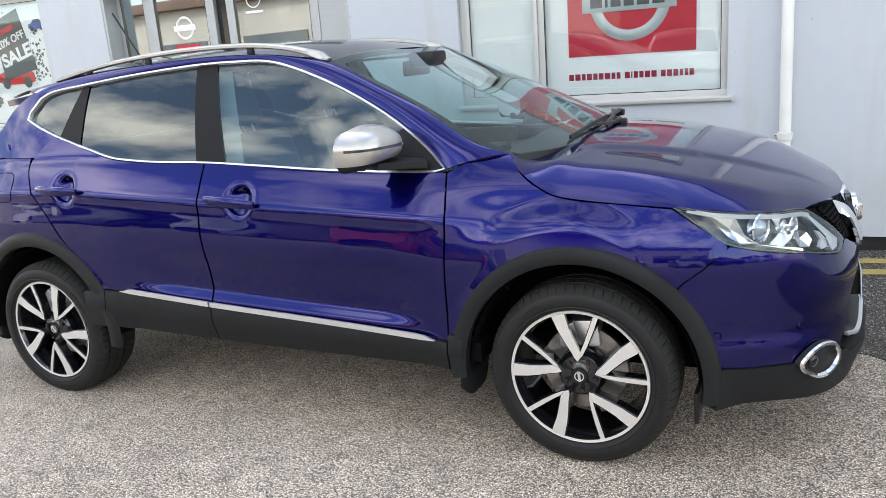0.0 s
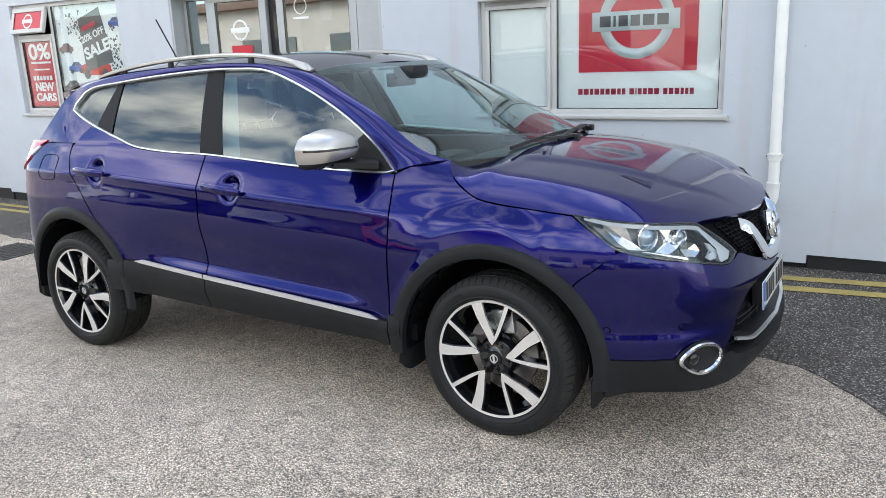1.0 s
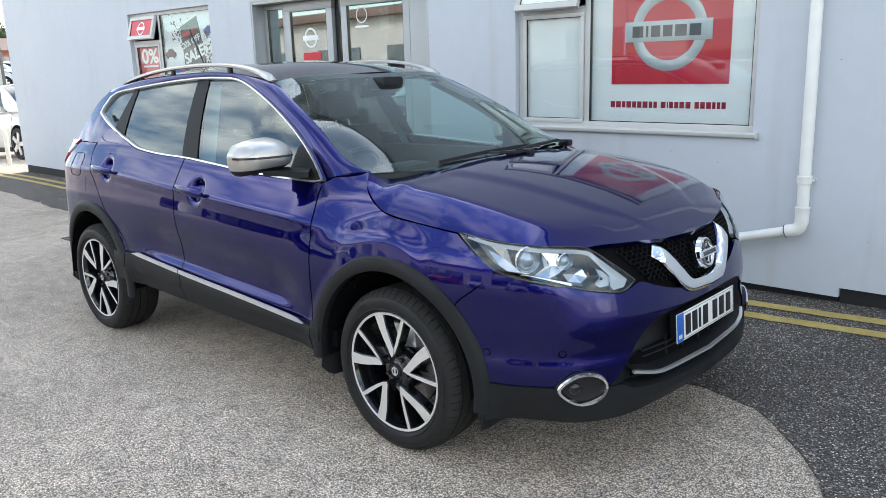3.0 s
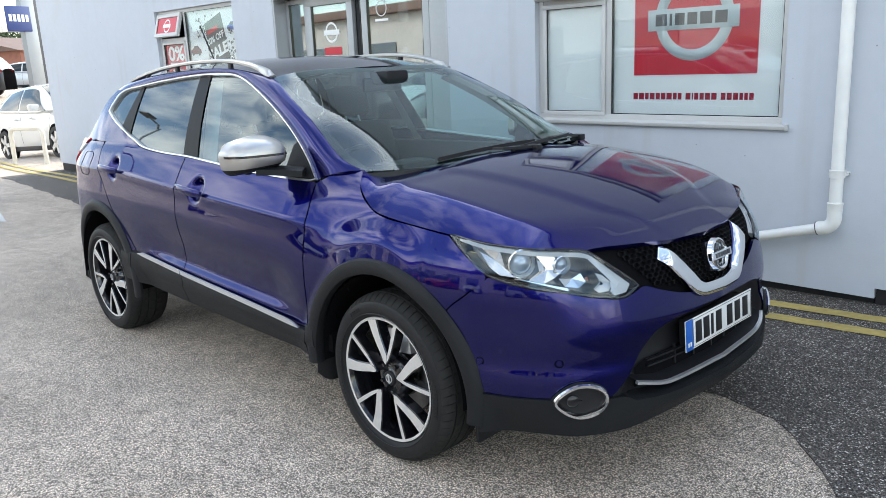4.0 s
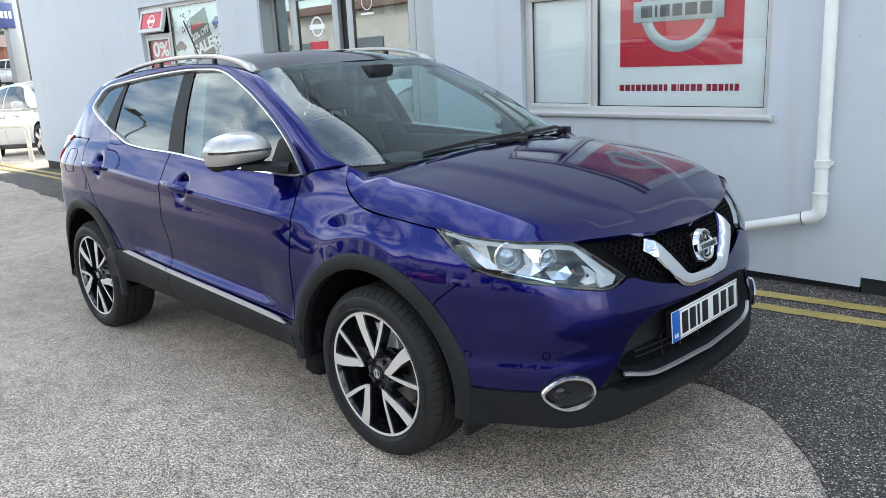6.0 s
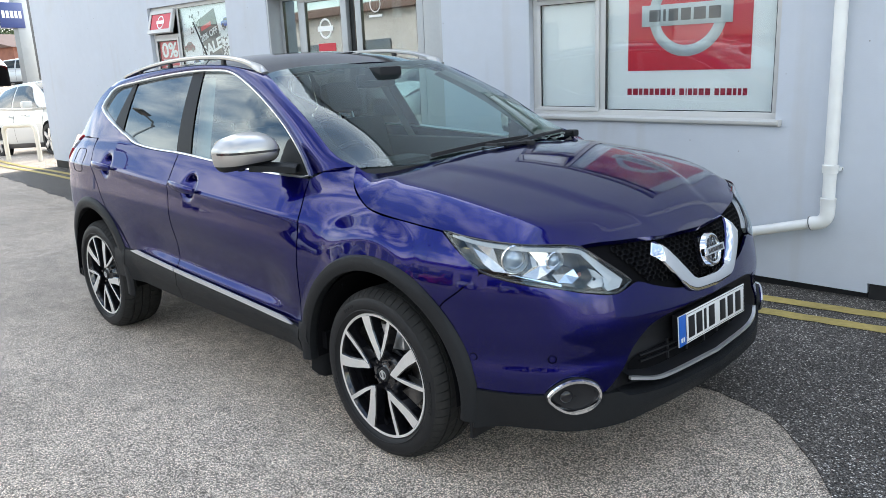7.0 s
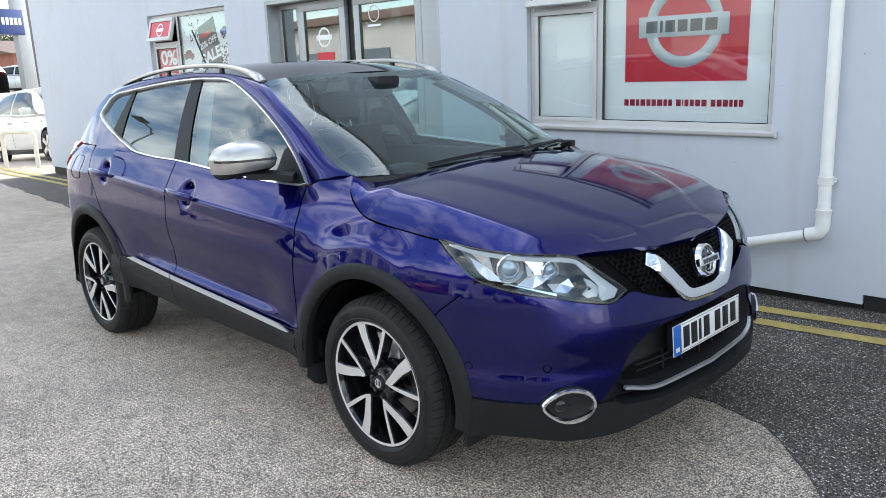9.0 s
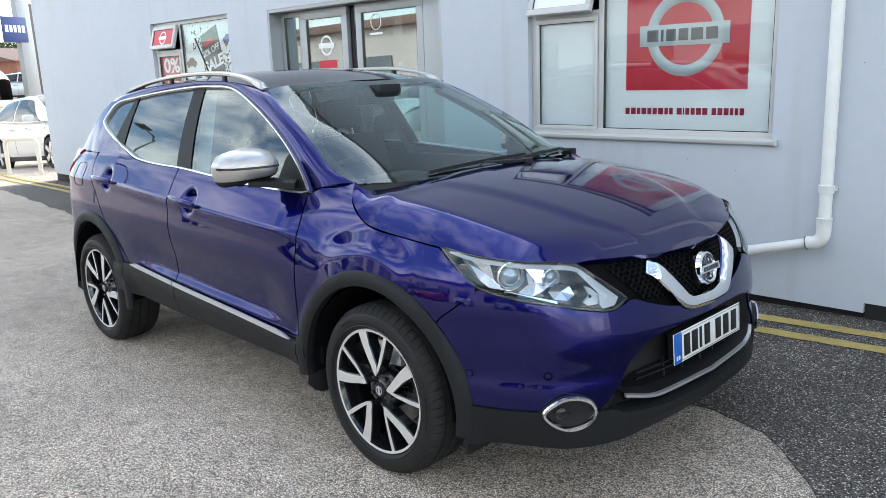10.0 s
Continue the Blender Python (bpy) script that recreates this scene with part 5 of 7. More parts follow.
        part("spoke", blade(thin, 0.0, 0.045, 0.003), (ALLOY, GLOSS_BLACK), w, "machined alloy spoke face with gloss black sides", smooth_shade=False)
        nut = lathe([(0.0, 0.018), (0.007, 0.018), (0.0085, 0.022), (0.0085, 0.03), (0.013, 0.032)], 12)
        bmesh.ops.translate(nut, verts=nut.verts, vec=(*polar(0.0575, a + 36), 0)[:1] + (0.0,) + (polar(0.0575, a + 36)[1],))
        part("wheel_nut", nut, GLOSS_BLACK, w)
    hub = part("hub", lathe([(0.0, 0.022), (0.030, 0.022), (0.034, 0.026), (0.072, 0.030), (0.085, 0.045), (0.09, 0.09)], 40), GLOSS_BLACK, w, "gloss black hub")
    part("centre_cap", join(lathe([(0.0, 0.012), (0.026, 0.013), (0.029, 0.017), (0.030, 0.024)], 32)), SATIN_BLACK, hub)
    ring = lathe([(0.0135, 0.0105), (0.0175, 0.0100), (0.0175, 0.013), (0.0135, 0.013)], 32)
    bar = box(-0.019, 0.019, 0.0095, 0.013, -0.0045, 0.0045)
    part("emblem", join(ring, bar), SATIN_CHROME, hub)
    disc = part("brake_disc", lathe([(0.07, 0.10), (0.155, 0.10), (0.157, 0.104), (0.157, 0.122), (0.07, 0.122)], 60), BRAKE, w, "steel brake disc")
    part("caliper", box(0.085, 0.185, 0.075, 0.15, -0.075, 0.075, 0.012), SATIN_CHROME, w)
    return w


wheel = make_wheel("wheel")
wheel.parent = car
FACE = -0.888
wheel.matrix_basis = pose(WHEEL_X, FACE, 0.3295, 0, -(105 - 9.5), 0) @ Matrix.Diagonal((1, 1, 1, 1))
for x, y, deg, flip in ((-WHEEL_X, FACE, 141 - 9.5, 0), (WHEEL_X, -FACE, 60, 180), (-WHEEL_X, -FACE, 20, 180)):
    c = copy_thing(wheel, pose(x, y, 0.3295, 0, 0, flip) @ pose(0, 0, 0, 0, -deg, 0))


# ---- front end details ----
HL_T = graph((0.7225, 0.924), (0.7566, 0.906), (0.7951, 0.892), (0.83, 0.878), (0.8586, 0.864), (0.8803, 0.814), (0.9060, 0.738))
HL_B = graph((0.7225, 0.9235), (0.735, 0.892), (0.7452, 0.866), (0.7711, 0.801), (0.8028, 0.770), (0.8438, 0.737), (0.872, 0.715), (0.8872, 0.707), (0.9060, 0.736))


def lamp_rows(nu, nz, depth, u0=0.7225, u1=0.9060, shrink=0.0):
    rows = []
    for j in range(nz + 1):
        row = []
        for i in range(nu + 1):
            u = u0 + (u1 - u0) * i / nu
            a, b = HL_B(u), max(HL_T(u), HL_B(u) + 1e-3)
            v = shrink + (1 - 2 * shrink) * j / nz
            row.append(skin(u, a + (b - a) * v, depth))
        rows.append(row)
    return rows


def lamp_at(u, v, depth):
    return skin(u, HL_B(u) + (HL_T(u) - HL_B(u)) * v, depth)


def lamp_plate(pts, d0, d1, hollow=0.0):
    """A shaped piece inside the lamp: outline in (along, up) fractions of the lamp, front depth and back depth."""
    bm = bmesh.new()
    f = [bm.verts.new(lamp_at(u, v, d0)) for u, v in pts]
    g = [bm.verts.new(lamp_at(u, v, d1)) for u, v in pts]
    if hollow:
        # a cut-glass look: flat facets sloping to a sunk middle
        cu, cv = sum(p[0] for p in pts) / len(pts), sum(p[1] for p in pts) / len(pts)
        mid = bm.verts.new(lamp_at(cu, cv, d0 - hollow))
        for i in range(len(pts)):
            bm.faces.new((f[i], f[(i + 1) % len(pts)], mid))
    else:
        bm.faces.new(f)
    for i in range(len(pts)):
        bm.faces.new((f[i], g[i], g[(i + 1) % len(pts)], f[(i + 1) % len(pts)]))
    return bm


LAMP_WHITE = material("lamp_light_guide", (0.42, 0.45, 0.47), 0.16, coat=0.6)
LAMP_DARK = material("lamp_dark_bezel", (0.055, 0.057, 0.060), 0.16, 0.5, coat=0.5)
REFLECTOR = material("lamp_reflector", (0.70, 0.71, 0.71), 0.10, 1.0)
DIM_RED = material("lamp_amber_bulb", (0.35, 0.12, 0.08), 0.3)


def headlight(side):
    h = new("headlight")
    h.parent = car
    tagged(h, "clear headlight with chrome reflectors and white light guide")
    s = (lambda bm: bm) if side < 0 else mirrored
    put = lambda nm, bm, mat, lab="": part(nm, s(bm), mat, h, lab, nm not in ("reflector", "light_guide"))
    put("lens", sheet(lamp_rows(44, 14, 0.0015)), LENS, "clear plastic lens").visible_shadow = False
    put("housing", sheet(lamp_rows(44, 8, -0.062)), LAMP_DARK)
    put("gasket", sweep([lamp_at(0.7225 + 0.1835 * i / 40, 0.0, -0.004) for i in range(41)] + [lamp_at(0.906 - 0.1835 * i / 40, 1.0, -0.004) for i in range(1, 40)], round_section(0.0045, 6), closed=True, up=(0.3, -0.5, 0.8)), GLOSS_BLACK)
    # upper light guide strip and the front boomerang
    top = [lamp_at(0.735 + (0.862 - 0.735) * i / 24, 0.90, -0.012) for i in range(25)]
    put("light_guide", sweep(top, [(0.010, -0.008), (0.010, 0.006), (-0.006, 0.006), (-0.006, -0.008)], up=(0, 0, 1)), LAMP_WHITE, "white light guide strip")
    put("light_guide", lamp_plate([(0.858, 0.93), (0.866, 0.93), (0.8985, 0.55), (0.8930, 0.12), (0.880, 0.06), (0.8770, 0.16), (0.8850, 0.40), (0.8870, 0.55), (0.862, 0.80)], -0.012, -0.035, 0.006), LAMP_WHITE, "white boomerang light guide")
    put("light_guide", lamp_plate([(0.866, 0.55), (0.872, 0.56), (0.8815, 0.42), (0.8760, 0.16), (0.866, 0.08), (0.862, 0.14), (0.869, 0.34)], -0.022, -0.04, 0.010), LAMP_WHITE, "white inner light guide")
    # reflector shapes and projector
    put("reflector", lamp_plate([(0.752, 0.90), (0.776, 0.86), (0.782, 0.35), (0.790, 0.16), (0.778, 0.10), (0.770, 0.22), (0.757, 0.62)], -0.018, -0.05, 0.016), REFLECTOR, "chrome reflector wing")
    put("reflector", lamp_plate([(0.805, 0.80), (0.822, 0.80), (0.834, 0.55), (0.822, 0.30), (0.812, 0.12), (0.800, 0.14), (0.808, 0.42)], -0.026, -0.055, 0.018), REFLECTOR, "chrome reflector facet")
    put("reflector", lamp_plate([(0.838, 0.52), (0.850, 0.48), (0.854, 0.30), (0.846, 0.14), (0.832, 0.12), (0.826, 0.30)], -0.022, -0.05, 0.016), REFLECTOR, "chrome reflector facet")
    put("reflector", lamp_plate([(0.790, 0.12), (0.835, 0.10), (0.835, 0.03), (0.788, 0.03)], -0.02, -0.04), REFLECTOR)
    for uu, vv, r in ((0.7925, 0.55, 0.040), (0.829, 0.62, 0.026)):
        c = lamp_at(uu, vv, -0.035)
        n = (lamp_at(uu, vv, 0.0) - c).normalized()
        q = (n * 0.45 + Vector((0.85, 0, 0)) + Vector((0, -0.15, 0))).normalized().to_track_quat("-Y", "Z").to_matrix().to_4x4()
        bowl = lathe([(r * 1.25, -0.014), (r * 1.15, -0.018), (r, -0.010), (r * 0.98, 0.01)], 32)
        bmesh.ops.transform(bowl, matrix=Matrix.Translation(c) @ q, verts=bowl.verts)
        put("projector_ring", bowl, CHROME, "chrome projector ring")
        ball = lathe([(0.0, -0.030 * r / 0.04), (r * 0.45, -0.026 * r / 0.04), (r * 0.8, -0.014 * r / 0.04), (r * 0.97, 0.0)], 28)
        bmesh.ops.transform(ball, matrix=Matrix.Translation(c) @ q, verts=ball.verts)
        put("projector_lens", ball, material("projector_glass", (0.30, 0.36, 0.42), 0.03, 0.6, coat=1.0))
    for k in range(3):
        bl = lathe([(0.0, -0.004), (0.006, -0.003), (0.007, 0.004)], 12)
        bmesh.ops.translate(bl, verts=bl.verts, vec=lamp_at(0.858 + 0.0035 * k, 0.34, -0.045))
        put("bulb", bl, DIM_RED)
    return h


headlight(-1)
headlight(1)


def nose_at(y, z, proud):
    """A point of the nose at a distance y from the middle."""
    p = skin(u_of_y(-abs(y)), z, proud)
    return Vector((p.x, math.copysign(p.y, y) if y else 0.0, z))


GRILLE_BLACK = material("grille_black", (0.006, 0.006, 0.007), 0.35, spec=0.12)
# honeycomb of the grille
cells = bmesh.new()
W, H = 0.030, 0.0143
for r in range(18):
    for c in range(-20, 21):
        y, z = (c + 0.5 * (r % 2)) * W, 0.648 + r * H
        lim = min(0.385 + 1.05 * (z - 0.735), 0.52)
        if abs(y) > lim or z > 0.872 - 0.06 * abs(y) or z < 0.652 + 0.19 * min(abs(y), 0.42) ** 1.05:
            continue
        ring_o, ring_i, ring_b = [], [], []
        for k in range(6):
            a = radians(60 * k + 30)
            dy, dz = W * 0.56 * math.cos(a), W * 0.40 * math.sin(a)
            ring_o.append(cells.verts.new(nose_at(y + dy, z + dz, -0.018)))
            ring_i.append(cells.verts.new(nose_at(y + dy * 0.86, z + dz * 0.84, -0.016)))
            ring_b.append(cells.verts.new(nose_at(y + dy * 0.82, z + dz * 0.78, -0.029)))
        for k in range(6):
            j = (k + 1) % 6
            cells.faces.new((ring_o[k], ring_o[j], ring_i[j], ring_i[k]))
            cells.faces.new((ring_i[k], ring_i[j], ring_b[j], ring_b[k]))
part("grille_mesh", cells, GRILLE_BLACK, car, "black honeycomb grille mesh", smooth_shade=False)
# bright V
vpath = [(-0.294, 0.818), (-0.280, 0.803), (-0.235, 0.752), (-0.185, 0.700), (-0.155, 0.672), (-0.125, 0.658), (-0.085, 0.654), (0, 0.653)]
vpath = vpath + [(-y, z) for y, z in vpath[-2::-1]]
vs = spline([(y, z, 0) for y, z in vpath])
bm = bmesh.new()
rings = []
n = 60
for i in range(n + 1):
    p, q = vs(i / n), vs(min(i / n + 0.01, 1)) - vs(max(i / n - 0.01, 0))
    q = q / np.linalg.norm(q)
    ny, nz_ = -q[1], q[0]
    w = 0.0255 + 0.006 * abs(1 - 2 * i / n) ** 2
    tip = smooth(0.0, 0.07, i / n) * smooth(1.0, 0.93, i / n)
    rings.append([bm.verts.new(nose_at(p[0] + ny * w * s, p[1] + nz_ * w * s, -0.012 + (pr + 0.012) * tip)) for s, pr in ((-1, -0.012), (-1.0, 0.008), (-0.85, 0.014), (0.55, 0.022), (0.9, 0.018), (1.0, 0.006), (1.0, -0.012))])
for a, b in zip(rings, rings[1:]):
    for k in range(6):
        bm.faces.new((a[k], a[k + 1], b[k + 1], b[k]))
bm.faces.new(rings[0])
bm.faces.new(rings[-1][::-1])
part("grille_trim", bm, CHROME, car, "bright chrome V-shaped grille bar")
# round emblem: ring with a plain bar across
bx, bz = nose_at(0, 0.765, 0.012).x + 0.004, 0.760
em = new("emblem")
em.parent = car
em.matrix_basis = Matrix.Translation((bx, 0, bz)) @ Euler((0, radians(-14), 0)).to_matrix().to_4x4()
tagged(em, "round chrome ring emblem with a plain bar")
ringm = lathe([(0.042, -0.006), (0.046, 0.010), (0.053, 0.014), (0.060, 0.010), (0.064, -0.006)], 48, axis="z")
bmesh.ops.rotate(ringm, verts=ringm.verts, matrix=Matrix.Rotation(radians(90), 3, "Y"))
part("ring", ringm, CHROME, em)
part("bar", box(-0.002, 0.022, -0.069, 0.069, -0.0145, 0.0145, 0.004), CHROME, em)
part("inscription", join(*[box(0.0215, 0.0232, -0.055 + 0.019 * k, -0.0415 + 0.019 * k, -0.008, 0.008) for k in range(6)]), GLOSS_BLACK, em)
part("backing", box(-0.03, -0.006, -0.06, 0.06, -0.06, 0.06, 0.02), GLOSS_BLACK, em)


# number plate, its characters as plain bars
np_ = new("number_plate")
np_.parent = car
npx = nose_at(0.26, 0.514, 0.0).x + 0.020
np_.matrix_basis = Matrix.Translation((npx, 0, 0.512)) @ Euler((0, radians(-3), 0)).to_matrix().to_4x4()
tagged(np_, "white number plate with a blue band and black bars")
PLATE_WHITE = material("plate_white", (0.80, 0.80, 0.78), 0.3, coat=0.3)
PLATE_BLUE = material("plate_blue", (0.01, 0.12, 0.50), 0.3, coat=0.3)
part("plate", box(-0.004, 0.0, -0.260, 0.260, -0.0565, 0.0565, 0.0015), PLATE_WHITE, np_)
part("plate_border", join(*[box(0.0002, 0.0012, a, b, c, d) for a, b, c, d in ((-0.207, 0.254, 0.0500, 0.0512), (-0.207, 0.254, -0.0512, -0.0500), (-0.2075, -0.2063, -0.0512, 0.0512), (0.2528, 0.2540, -0.0512, 0.0512))]), GLOSS_BLACK, np_)
part("blue_band", box(0.0, 0.0014, -0.2595, -0.210, -0.056, 0.056, 0.0004), PLATE_BLUE, np_)
part("blue_band_mark", join(box(0.0014, 0.002, -0.247, -0.237, -0.042, -0.026), box(0.0014, 0.002, -0.232, -0.222, -0.042, -0.026)), PLATE_WHITE, np_)
for k, y in enumerate((-0.190, -0.132, -0.074, -0.036, 0.052, 0.116, 0.182)):
    part("character_bar", box(0.0, 0.0016, y, y + (0.018 if k == 2 else 0.044), -0.0395, 0.0395, 0.0004), SATIN_BLACK, np_)
part("plate_holder", box(-0.05, -0.0045, -0.22, 0.22, -0.05, 0.05, 0.006), SATIN_BLACK, np_)

# lower intake: dark opening with slats, and the silver strip
nose_patch("intake", lambda z: 0.905, graph((0.89, 0.365), (1.0, 0.350)), graph((0.89, 0.40), (0.92, 0.455), (1.0, 0.47)), 24, 5, DARK, -0.050, 0.0)
for z in (0.430, 0.452):
    part("intake_slat", sweep([nose_at(-0.40 + 0.80 * i / 24, z, -0.046) for i in range(25)], [(0.008, -0.003), (0.008, 0.003), (-0.004, 0.003), (-0.004, -0.003)]), SATIN_BLACK, car)
for y in (-0.24, -0.12, 0.0, 0.12, 0.24):
    part("intake_slat", sweep([nose_at(y, 0.40, -0.044), nose_at(y, 0.475, -0.044)], [(0.004, -0.004), (0.004, 0.004), (-0.004, 0.004), (-0.004, -0.004)], up=(1, 0, 0)), SATIN_BLACK, car)
STRIP_Z = lambda y: 0.374 + 0.032 * smooth(0.33, 0.52, abs(y))
STRIP_P = lambda y: -0.010 + 0.016 * smooth(0.52, 0.40, abs(y))
ys_ = [-0.485 + 0.97 * i / 60 for i in range(61)]
part("bumper_strip", sweep([nose_at(y, STRIP_Z(y), STRIP_P(y)) for y in ys_], [(0.010, -0.005), (0.010, 0.005), (-0.003, 0.0065), (-0.006, 0.002), (-0.004, -0.005)], up=(0, 0, 1)), SATIN_CHROME, car, "silver painted lower bumper strip")
part("strip_shelf", sheet([[nose_at(y, STRIP_Z(y) + 0.006 + 0.010 * v, STRIP_P(y) - 0.004 - 0.056 * v) for y in ys_] for v in (0, 0.5, 1)]), SATIN_BLACK, car)


# fog lamps with bright rings
def fog(side):
    f = new("fog_lamp")
    f.parent = car
    tagged(f, "oval chrome fog lamp ring with dark recess")
    s = (lambda bm: bm) if side < 0 else mirrored
    FU, FZ = 0.8412, 0.3850

    def around(su, sz, proud, n=48):
        """A leaf-shaped loop, drawn to a point at its outer end."""
        row = []
        for k in range(n):
            t = 2 * math.pi * k / n
            c = math.cos(t)
            row.append(skin(FU + su * c, FZ + sz * math.sin(t) * (1 - 0.34 * max(0.0, -c) ** 2), proud))
        return row

    loop_of = lambda *a: (lambda r: r + [r[0]])(around(*a))
    part("ring", s(sweep(around(0.0212, 0.0545, 0.024), [(-0.0085, -0.004), (-0.003, 0.005), (0.005, 0.005), (0.0085, -0.003), (0.004, -0.008), (-0.005, -0.008)], closed=True, up=(0.75, -0.65, 0))), CHROME, f, "chrome ring")
    part("shroud", s(sheet([loop_of(0.0222, 0.0560, 0.022), loop_of(0.0234, 0.0590, 0.014), loop_of(0.0250, 0.0640, 0.004)])), BLACK_PLASTIC, f)
    part("recess", s(sheet([loop_of(0.0200, 0.0500, 0.024), loop_of(0.0180, 0.0450, 0.012), loop_of(0.0140, 0.0360, 0.0095), loop_of(0.0008, 0.0020, 0.0090)])), SATIN_BLACK, f)
    lens_ = lathe([(0.0, -0.006), (0.016, -0.004), (0.022, 0.0), (0.024, 0.004)], 24)
    q = Vector((0.85, -0.5, 0)).to_track_quat("-Y", "Z").to_matrix().to_4x4()
    bmesh.ops.transform(lens_, matrix=Matrix.Translation(skin(0.8345, FZ, 0.0125)) @ q, verts=lens_.verts)
    part("lens", s(lens_), material("fog_glass", (0.012, 0.012, 0.014), 0.15, spec=0.5), f)
    return f


fog(-1)
fog(1)
# parking sensors
for x, y, z in ((1.783, None, 0.501), (2.033, None, 0.512)):
    d = lathe([(0.0, -0.003), (0.010, -0.003), (0.0115, -0.001), (0.0125, -0.0025), (0.0135, 0.0)], 20)
    p0 = skin(u_of_x(x), z, 0.0)
    p1 = skin(u_of_x(x), z, 0.01)
    bmesh.ops.transform(d, matrix=Matrix.Translation(p0) @ (p1 - p0).to_track_quat("-Y", "Z").to_matrix().to_4x4(), verts=d.verts)
    both("parking_sensor", d, PAINT)
    g = lathe([(0.0132, -0.0012), (0.0150, -0.0008), (0.0158, 0.0006)], 24)
    bmesh.ops.transform(g, matrix=Matrix.Translation(p0) @ (p1 - p0).to_track_quat("-Y", "Z").to_matrix().to_4x4(), verts=g.verts)
    both("sensor_gap", g, DARK)

both("air_deflector", box(1.70, 1.715, -0.80, -0.62, 0.155, 0.27, 0.005), SATIN_BLACK, "small black air deflector ahead of the wheel")

# ---- doors, mirrors, roof ----
def handle(hx, hz, length, slope):
    """A pull handle standing off the door, tapered at both ends."""
    pts, n = [], 20
    for i in range(n + 1):
        a = i / n
        x = hx - length / 2 + length * a
        lift = 0.010 + 0.026 * math.sin(math.pi * min(max(a, 0.04), 0.96)) ** 0.45
        pts.append((skin(u_of_x(x), hz + slope * (a - 0.5), lift), 0.55 + 0.45 * math.sin(math.pi * a) ** 0.5))
    bm = bmesh.new()
    rings = []
    for i, (p, k) in enumerate(pts):
        rings.append([bm.verts.new(p + Vector((0, -0.013 * k * math.cos(t), 0.0220 * k * math.sin(t)))) for t in [2 * math.pi * q / 14 for q in range(14)]])
    for a, b in zip(rings, rings[1:]):
        for q in range(14):
            bm.faces.new((a[q], a[(q + 1) % 14], b[(q + 1) % 14], b[q]))
    bm.faces.new(rings[0])
    bm.faces.new(rings[-1])
    return bm


both("door_handle", handle(-0.083, 0.970, 0.255, -0.024), PAINT)
both("door_handle", handle(-1.075, 1.026, 0.265, -0.013), PAINT)
lock = lathe([(0.0, -0.002), (0.008, -0.002), (0.009, 0.002)], 16)
bmesh.ops.translate(lock, verts=lock.verts, vec=skin(u_of_x(-0.180), 0.979, 0.037))
part("door_lock", lock, PAINT, car)


